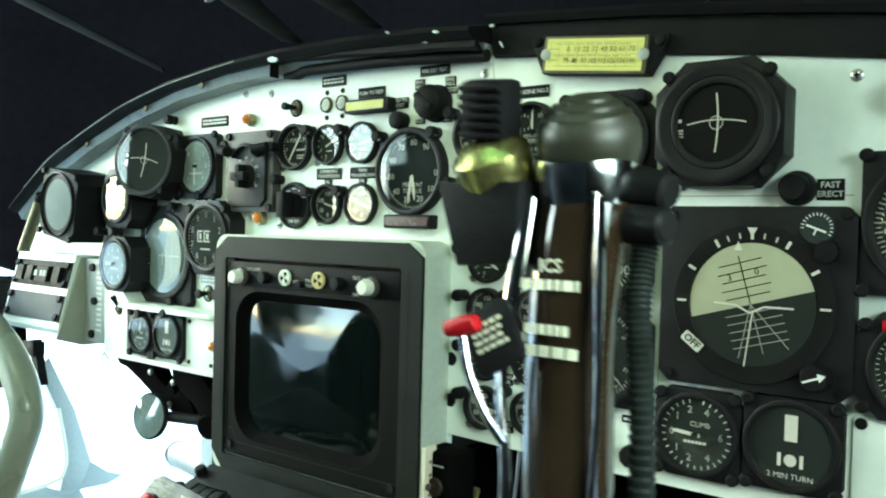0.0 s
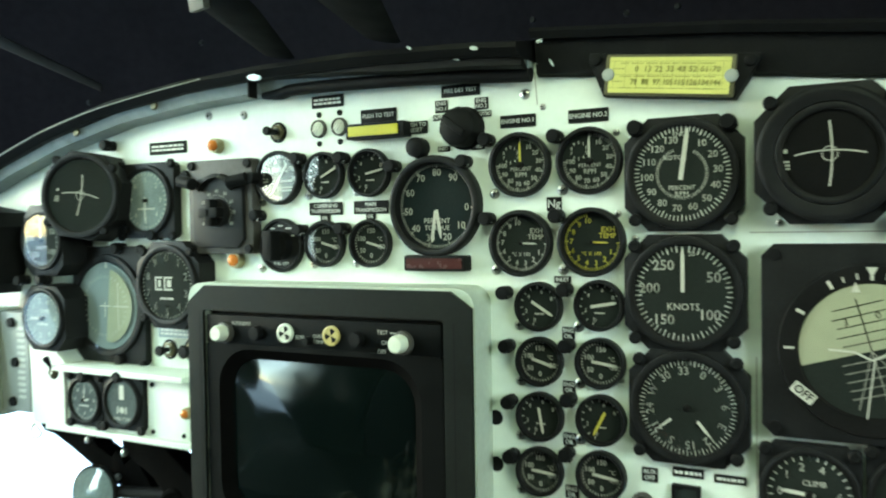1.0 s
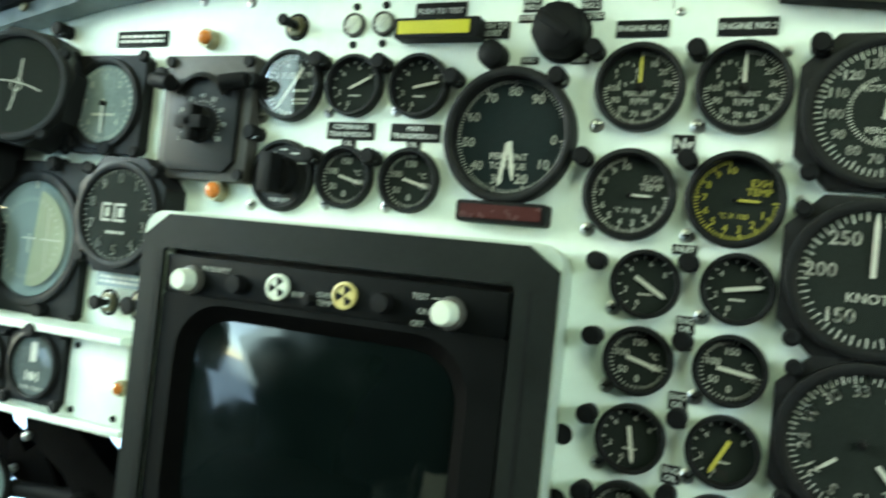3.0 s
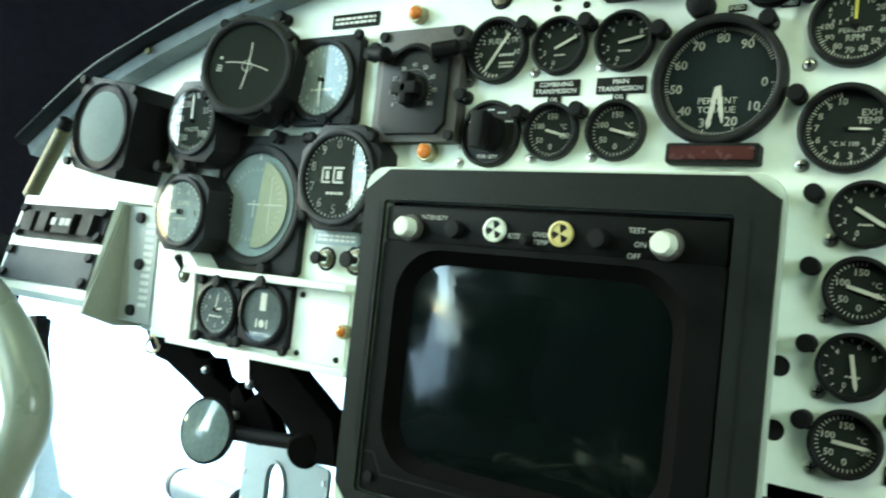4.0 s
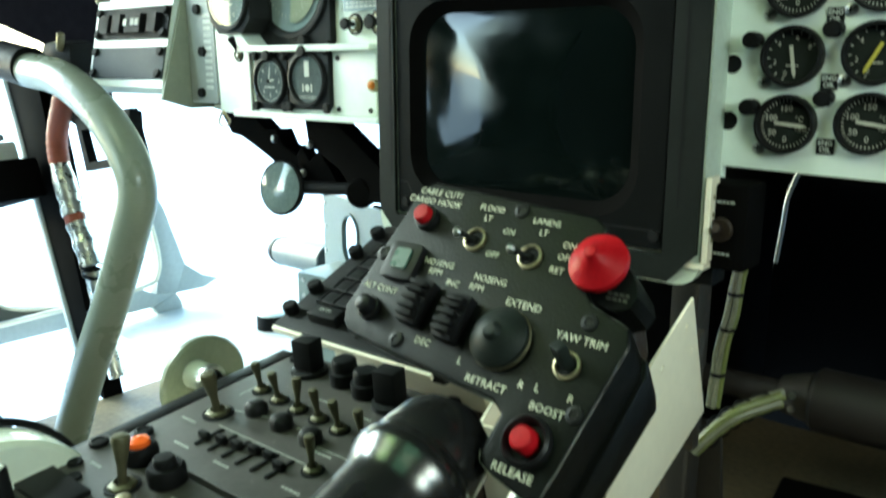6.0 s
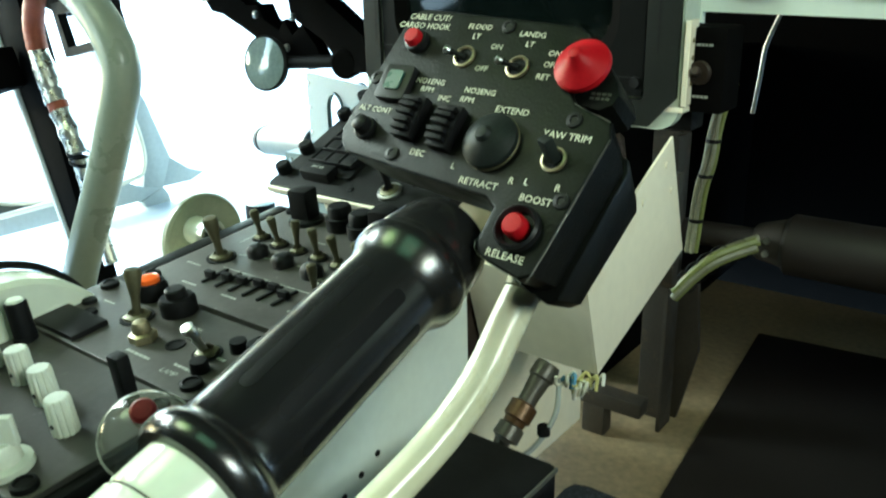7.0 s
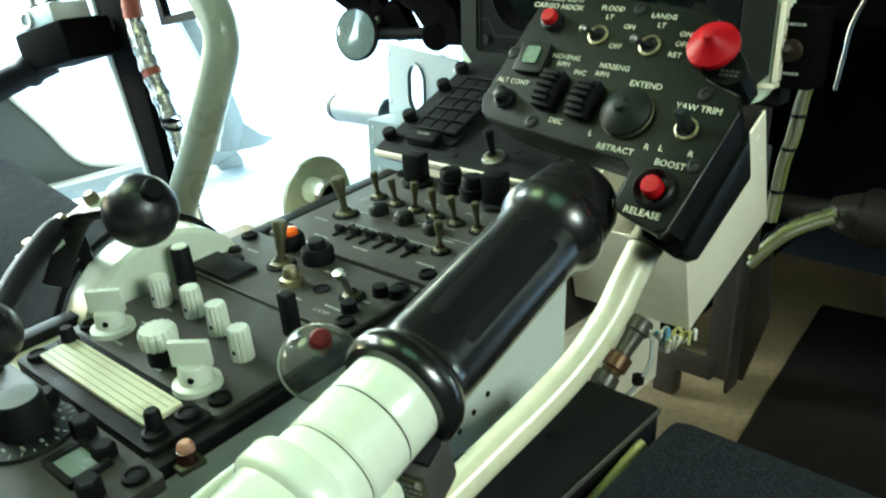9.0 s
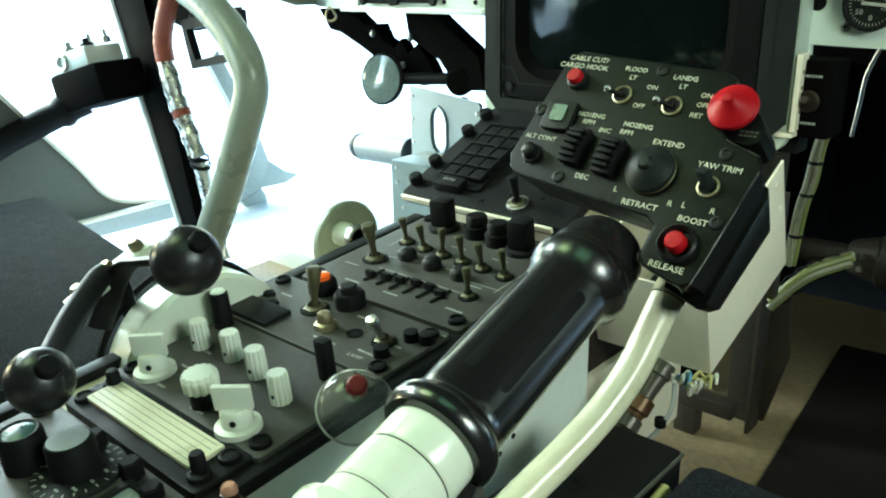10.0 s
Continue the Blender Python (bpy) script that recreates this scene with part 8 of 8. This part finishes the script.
part("arm", prism(bmb(), [(-1.030, 0.426), (-0.972, 0.426), (-0.945, 0.408), (-0.925, 0.409), (-0.915, 0.392), (-0.868, 0.372), (-0.850, 0.354), (-0.860, 0.344), (-0.905, 0.358), (-0.955, 0.382), (-0.990, 0.397), (-1.010, 0.400)], -0.012, 0.012, 0.002, pose(0, 0.042, 0, 90, 0, 0)), NOSE, t)
part("arm", prism(bmb(), [(-0.851, 0.426), (-0.807, 0.426), (-0.742, 0.382), (-0.733, 0.345), (-0.770, 0.343), (-0.800, 0.375), (-0.846, 0.398)], -0.012, 0.012, 0.002, pose(0, 0.020, 0, 90, 0, 0)), NOSE, t)
b = bmb()
prism(b, [(-0.885, 0.384), (-0.876, 0.394), (-0.864, 0.378), (-0.848, 0.390), (-0.828, 0.368), (-0.814, 0.346), (-0.842, 0.340), (-0.880, 0.356)], -0.010, 0.006, 0.003, pose(0, 0.030, 0, 90, 0, 0))
cyl(b, (-0.780, 0.040, 0.356), (-0.768, 0.004, 0.352), 0.016, seg=18, chamfer=0.003)
part("clamp", b, NOSE, t)
for x, y, zz in ((-0.928, 0.030, 0.398), (-0.842, 0.008, 0.398), (-0.830, 0.020, 0.350), (-0.868, 0.020, 0.364)):
    part("bolt", lathe(bmb(), [(0.0042, 0), (0.0040, 0.003), (0.002, 0.0045), (0, 0.0046)], 8), STEEL, t, "bright bolt", m=pose(x, y, zz, 90))
t = thing("round_mirror_lamp", Matrix.Translation((-0.890, 0.006, 0.347)) @ Matrix.Scale(1.15, 4), "round glass lamp on a black stem", "lamp")
LR = pose(0, 0, 0, 82, 0, 8)
part("shell", lathe(bmb(), [(0, -0.010), (0.018, -0.009), (0.026, -0.003), (0.027, 0.002), (0.025, 0.004)], 34, LR), RUBBER, t, "black shell")
part("lens", lathe(bmb(), [(0.025, 0.003), (0.014, 0.0055), (0, 0.0065)], 32, LR), LAMPGLASS, t, "grey reflecting glass")
b = bmb()
tube(b, [(0.004, 0.008, 0.0), (0.040, 0.012, 0.002), (0.105, 0.020, 0.006)], 0.0062, 14, 6)
part("stem", b, RUBBER, t, "black stem")
t = thing("end_bracket", Matrix.Identity(4), "blue-grey riveted bracket with an oval opening", "bracket")
END = on_panel(-0.9065, 0.248, -0.137, -20)
b = bmb()
o = rounded(0.200, 0.128, 0.006, 6)
i = rounded(0.044, 0.064, 0.0219, 6, -0.011, 0.012)
ring_prism(b, o, i, 0.0, 0.004, END)
part("bracket_plate", b, TEAL, t)
part("opening_lip", ring_prism(bmb(), rounded(0.050, 0.070, 0.0249, 6, -0.011, 0.012), i, 0.004, 0.0065, END), TEAL, t, "raised rim round the opening")
# added sheet, gives the oval opening its dark inside
part("backing", prism(bmb(), rounded(0.03, 0.09, 0.012, 6, 0.004, 0.012), -0.03, -0.026, 0.0, END), NOSE, t, "dark sheet added to make the opening look dark")
for x in (-0.093, 0.093):
    for y in (-0.050, -0.017, 0.017, 0.050):
        part("rivet", lathe(bmb(), [(0.0032, 0.004), (0.0028, 0.0056), (0, 0.006)], 10), STEEL, t, m=END @ pose(x, y, 0))
b = bmb()
box(b, (-0.805, 0.128, 0.168), (0.304, 0.100, 0.114), 0.003)
part("bracket_shelf", b, TEAL, t)
for x, z in ((-0.945, 0.216), (-0.945, 0.195), (-0.935, 0.160), (-0.870, 0.216)):
    part("rivet", lathe(bmb(), [(0.0032, 0.0), (0.0028, 0.0016), (0, 0.002)], 10), STEEL, t, m=on_panel(x, z, -0.0785))
t = thing("padded_roller", Matrix.Identity(4), "grey padded roller with a black end cap", "roller")
b = bmb()
cyl(b, (-1.255, 0.305, 0.166), (-1.06, 0.235, 0.192), 0.025, seg=24, chamfer=0.003)
part("roller_pad", b, ROLLERM, t)
b = bmb()
cyl(b, (-1.279, 0.313, 0.163), (-1.255, 0.305, 0.166), 0.023, 0.026, seg=24, chamfer=0.002)
part("end_cap", b, RUBBER, t)
b = bmb()
tube(b, [(-1.07, 0.238, 0.19), (-1.00, 0.215, 0.195), (-0.93, 0.165, 0.205)], 0.008, 12, 6)
part("roller_axle", b, ROLLERM, t, "grey axle")
t = thing("bottle_cap", Matrix.Translation((-1.267, 0.279, 0.032)), "small white-topped black cap", "cap")
part("cap_body", lathe(bmb(), [(0.026, 0), (0.026, 0.022), (0.024, 0.025)], 24), RUBBER, t)
part("cap_top", lathe(bmb(), [(0.024, 0.025), (0.020, 0.028), (0, 0.0285)], 24), IVORY, t)

# far pilot's cyclic stick, a bent tube
t = thing("cyclic_stick", Matrix.Identity(4), "sage green bent cyclic stick with a black grip", "control stick")
HOOP = [(-1.245, -0.10, 0.476), (-1.155, -0.10, 0.465), (-1.078, -0.10, 0.431), (-1.028, -0.10, 0.388), (-1.010, -0.10, 0.346), (-1.027, -0.105, 0.293), (-1.068, -0.112, 0.210), (-1.12, -0.125, 0.11), (-1.165, -0.14, 0.0)]
b = bmb()
tube(b, HOOP, 0.0215, 24, 8)
part("stick_tube", b, SAGE, t)
b = bmb()
tube(b, [(-1.235, -0.10, 0.479), (-1.29, -0.10, 0.486), (-1.36, -0.11, 0.50), (-1.40, -0.12, 0.53)], 0.025, 20, 6)
part("grip", b, RUBBER, t, "black rubber grip")

# dark post with a bright edge and the hose beside it
t = thing("door_post", Matrix.Identity(4), "broad dark post with a metal edge coloured white for the daylight on it", "post")
POSTM = pose(0, -0.03, 0, 90, 0, 0)
part("post_body", prism(bmb(), [(-1.479, 0.475), (-1.378, 0.475), (-1.275, 0.0), (-1.316, 0.0)], -0.030, 0.0, 0.002, POSTM), NOSE, t)
# white in place of steel, so the colour holds the outside light
part("edge_strip", prism(bmb(), [(-1.4895, 0.475), (-1.4795, 0.475), (-1.3165, 0.0), (-1.3265, 0.0)], -0.026, 0.004, 0.0012, POSTM), HULL, t, "metal edge coloured white for the daylight on it")
part("edge_bead", tube(bmb(), [(-1.4765, -0.031, 0.475), (-1.395, -0.031, 0.237), (-1.3135, -0.031, 0.0)], 0.0012, 6, 4), FADED, t, "thin worn bead")
part("latch_plate", prism(bmb(), [(-1.385, 0.454), (-1.349, 0.493), (-1.318, 0.510), (-1.280, 0.513), (-1.232, 0.508), (-1.213, 0.496), (-1.226, 0.449), (-1.221, 0.401), (-1.268, 0.392), (-1.374, 0.416)], -0.030, -0.012, 0.003, POSTM), NOSE, t, "black latch plate on top of the post")
t = thing("hose", Matrix.Identity(4), "orange hose partly wrapped in crinkled foil", "hose")
HP = [(-1.240, -0.047, 0.480), (-1.266, -0.047, 0.438), (-1.295, -0.047, 0.389), (-1.298, -0.047, 0.353), (-1.285, -0.047, 0.315), (-1.270, -0.047, 0.276), (-1.250, -0.047, 0.239), (-1.236, -0.047, 0.206), (-1.231, -0.045, 0.165), (-1.225, -0.042, 0.110), (-1.210, -0.040, 0.055)]
hp = smooth_path(HP, 10)
part("hose_rubber", tube(bmb(), hp[:32], lambda u: 0.0138 * (1 + 0.035 * math.sin(u * 130)), 18, raw=True), HOSE, t, "orange ribbed rubber")
part("foil_wrap", tube(bmb(), hp[30:50], 0.0142, 20, raw=True, wobble=0.20), FOIL, t, "crinkled silver foil")
part("hose_band", tube(bmb(), hp[48:53], 0.0140, 16, raw=True), HOSE, t)
part("foil_wrap", tube(bmb(), hp[52:69], 0.0146, 20, raw=True, wobble=0.20), FOIL, t, "crinkled silver foil")
for k in (68, 71):
    part("hose_clip", lathe(bmb(), [(0.0150, -0.003), (0.0158, 0), (0.0150, 0.003)], 20, Matrix.Translation(hp[k]) @ pose(0, 0, 0, 0, 20, 0)), RUBBER, t, "black clip")
part("hose_end", tube(bmb(), hp[70:], 0.0115, 16, raw=True, wobble=0.12), FOIL, t, "thin foil-wrapped hose end")
t = thing("window_handle", Matrix.Identity(4), "black rectangular window handle frame", "handle")
HANDLE = on_panel(-1.170, 0.380, 0.030)
part("handle_frame", ring_prism(bmb(), [(-0.083, 0.030), (0.055, 0.050), (0.077, -0.014), (-0.066, -0.038)], [(-0.069, 0.017), (0.044, 0.033), (0.061, -0.005), (-0.055, -0.025)], 0.0, 0.012, HANDLE), RUBBER, t)
part("handle_arm", tube(bmb(), [(-1.236, -0.032, 0.405), (-1.225, -0.030, 0.425), (-1.215, -0.028, 0.45)], 0.008, 10, 6), RUBBER, t)
part("handle_boss", box(bmb(), (0.046, 0.036, 0.006), (0.030, 0.022, 0.018), 0.003, HANDLE), RUBBER, t)
# far pilot's collective
t = thing("collective_lever", Matrix.Identity(4), "black collective lever with a switch box on the far side", "lever")
b = bmb()
tube(b, [(-1.50, -0.45, 0.06), (-1.53, -0.26, 0.20), (-1.50, -0.17, 0.25), (-1.465, -0.10, 0.283)], lambda u: 0.021 + (0.004 if 0.80 < u < 0.88 else 0.0), 22, 10)
part("grip", b, RUBBER, t)
FB = Matrix.Translation((-1.436, -0.085, 0.308)) @ pose(0, 0, 0, 0, -14, 12)
part("switch_box", box(bmb(), (0, 0, 0), (0.116, 0.09, 0.060), 0.007, FB), NOSE, t)
part("top_plate", box(bmb(), (-0.022, 0.004, 0.045), (0.100, 0.070, 0.030), 0.006, FB), PAINT, t, "pale worn top block")
for x, y, r, h, mt in ((-0.035, -0.01, 0.012, 0.016, STEEL), (-0.01, 0.012, 0.008, 0.022, STEEL), (0.012, -0.012, 0.010, 0.012, RUBBER), (0.035, 0.008, 0.007, 0.020, STEEL)):
    part("switch", lathe(bmb(), [(r, 0.031), (r * 0.95, 0.031 + h * 0.4), (r * 0.5, 0.031 + h * 0.5), (r * 0.45, 0.031 + h), (0, 0.032 + h)], 18), mt, t, m=FB @ pose(x, y, 0.029))
part("button", lathe(bmb(), [(0.010, 0.060), (0.011, 0.064), (0.004, 0.074), (0, 0.076)], 18), RED, t, "red cone button", m=FB @ pose(-0.050, 0.0, 0))
part("coil_switch", tube(bmb(), [(0.011 * math.cos(a * 0.9), -0.033, 0.046 + 0.011 * math.sin(a * 0.9)) for a in range(8)], 0.003, 8, 4), STEEL, t, "round steel rotary switch", m=FB @ pose(-0.030, 0, 0))

# ---------------------------------------------------------------- near pilot's cyclic stick
t = thing("cyclic_stick", Matrix.Identity(4), "black cyclic stick with chrome-edged grip and switches", "control stick")
b = bmb()
STICK_TOP = Vector((-0.0535, -0.358, 0.637))
t.matrix_basis = Matrix.Translation((-0.0530, -0.3830, 0.6335)) @ Matrix.Scale(0.93, 4) @ Matrix.Translation(-STICK_TOP)
tube(b, [(-0.054, -0.352, 0.630), (-0.056, -0.358, 0.60), (-0.057, -0.360, 0.56), (-0.055, -0.362, 0.50), (-0.050, -0.366, 0.42), (-0.045, -0.37, 0.25), (-0.05, -0.37, -0.044)], lambda u: 0.0165 if u < 0.55 else 0.014, 28, 8, squash=(1.0, 0.9))
part("stick_body", b, GRIPB, t, "glossy brown-black moulded grip")
for pts in ([(-0.0675, -0.372, 0.615), (-0.0705, -0.375, 0.585), (-0.0740, -0.376, 0.553), (-0.0715, -0.376, 0.526), (-0.068, -0.378, 0.47), (-0.062, -0.38, 0.38)], [(-0.0425, -0.370, 0.615), (-0.0405, -0.373, 0.585), (-0.0395, -0.374, 0.548), (-0.0410, -0.374, 0.50), (-0.038, -0.38, 0.40)]):
    b = bmb()
    tube(b, pts, lambda u: 0.0024 + 0.0006 * math.sin(u * 9), 10, 6, squash=(1.2, 0.7))
    part("chrome_edge", b, CHROME, t, "polished metal edge")
part("top_cap", lathe(bmb(), [(0.0150, -0.014), (0.0172, -0.006), (0.0175, 0.0), (0.0165, 0.004), (0.0150, 0.0055), (0.0148, 0.0068), (0.0120, 0.0085), (0.0118, 0.0098), (0.0085, 0.0112), (0.0083, 0.0122), (0.0045, 0.0132), (0, 0.0135)], 40), GRIPC, t, "wide stepped olive-black top switch", m=Matrix.Translation((-0.0535, -0.358, 0.637)) @ pose(0, 0, 0, 18, 4, 0))
part("collar", lathe(bmb(), [(0.0165, -0.010), (0.0172, 0.0), (0.0165, 0.004)], 36), CHROME, t, "worn metal collar", m=Matrix.Translation((-0.0545, -0.357, 0.625)) @ pose(0, 0, 0, 10, 2, 0))
part("trim_button", lathe(bmb(), [(0.0125, -0.014), (0.0145, -0.002), (0.0140, 0.004), (0.010, 0.008), (0.005, 0.0095), (0, 0.010)], 34), BRASSY, t, "brassy green trim button", m=Matrix.Translation((-0.0860, -0.366, 0.627)) @ pose(0, 0, 0, 28, -8, 0))
b = bmb()
box(b, (0, 0, 0), (0.018, 0.014, 0.021), 0.003)
HM = Matrix.Translation((-0.0850, -0.370, 0.6455)) @ pose(0, 0, 0, 12, 6, 0)
hat = part("hat_switch", b, RUBBER, t, "ribbed black hat switch", m=HM)
for k in range(6):
    part("rib", box(bmb(), (0, -0.0075, -0.008 + 0.0032 * k), (0.0165, 0.002, 0.0017), 0.0004), RUBBER, t, m=HM)
b = bmb()
prism(b, [(-0.0195, 0.014), (0.016, 0.014), (0.014, -0.014), (-0.010, -0.0155)], -0.012, 0.012, 0.002, pose(0, 0, 0, 90, 0, 0))
part("side_box", b, BLACK, t, "black switch housing", m=Matrix.Translation((-0.0845, -0.364, 0.6065)))
b = bmb()
cyl(b, (-0.042, -0.350, 0.620), (-0.026, -0.352, 0.617), 0.0075, 0.0065, seg=20, chamfer=0.0015)
part("side_button", b, RUBBER, t)
b = bmb()
cyl(b, (-0.040, -0.354, 0.607), (-0.024, -0.358, 0.606), 0.0068, 0.006, seg=20, chamfer=0.0015)
part("side_button", b, BEZEL, t)
b = bmb()
tube(b, [(-0.0830, -0.386, 0.568), (-0.0800, -0.386, 0.556), (-0.0745, -0.384, 0.543), (-0.0700, -0.380, 0.534)], 0.0017, 10, 6)
part("trigger", b, CHROME, t, "steel trigger")
part("trigger_tip", lathe(bmb(), [(0, -0.0075), (0.0028, -0.006), (0.0036, 0.0), (0.0028, 0.006), (0, 0.0075)], 16), RED, t, "red trigger tip", m=Matrix.Translation((-0.0835, -0.386, 0.5715)) @ pose(0, 0, 0, 0, 75, 0))
PM = Matrix.Translation((-0.0735, -0.3835, 0.5685)) @ pose(0, 0, 0, 84, 0, 0) @ pose(0, 0, 0, 0, 0, 28)
b = bmb()
prism(b, rounded(0.019, 0.022, 0.003, 2), -0.003, 0.0, 0.0005, PM)
part("trigger_plate", b, RUBBER, t)
b = bmb()
bars(b, 0, 0.001, 0.0130, 0.0105, 4, 0.0004, 3)
part("plate_print", b, CARDINK, t, "cream lettering", m=PM)
b = bmb()
word(b, "ICS", 0, 0.0225, 0.0042, 0.0, bold=0.0002)
bars(b, 0, 0.0165, 0.022, 0.0060, 1, 0.0, 2)
bars(b, 0, 0.0020, 0.017, 0.0060, 1, 0.0, 4)
bars(b, 0, -0.0050, 0.024, 0.0064, 1, 0.0, 5)
part("grip_print", b, CARDINK, t, "cream lettering", m=Matrix.Translation((-0.0565, -0.3768, 0.5700)) @ pose(0, 0, 0, 87, 0, 0))
b = bmb()
tube(b, [(-0.0335, -0.352, 0.608), (-0.0335, -0.358, 0.58), (-0.0300, -0.360, 0.54), (-0.0290, -0.362, 0.48), (-0.029, -0.364, 0.40)], lambda u: 0.0042 * (1 + 0.10 * math.sin(u * 400)), 12, 48)
part("coiled_cable", b, CONEM, t, "ribbed black cable")

t = thing("hose_bracket", Matrix.Identity(4), "black moulded bracket where the orange hose begins", "bracket")
b = bmb()
box(b, (-1.235, -0.045, 0.487), (0.08, 0.05, 0.05), 0.016)
part("bracket_block", b, RUBBER, t)
b = bmb()
cyl(b, (-1.215, -0.07, 0.50), (-1.205, -0.072, 0.52), 0.005, seg=12, chamfer=0.001)
part("bracket_bolt", b, BRASS, t)
t = thing("brake_line", Matrix.Identity(4), "thin steel line hanging in the dark nose bay", "pipe")
b = bmb()
tube(b, [(-0.358, 0.095, 0.416), (-0.367, 0.100, 0.398), (-0.374, 0.100, 0.376), (-0.376, 0.100, 0.353), (-0.379, 0.100, 0.322)], 0.0018, 10, 6)
part("line_tube", b, STEEL, t)
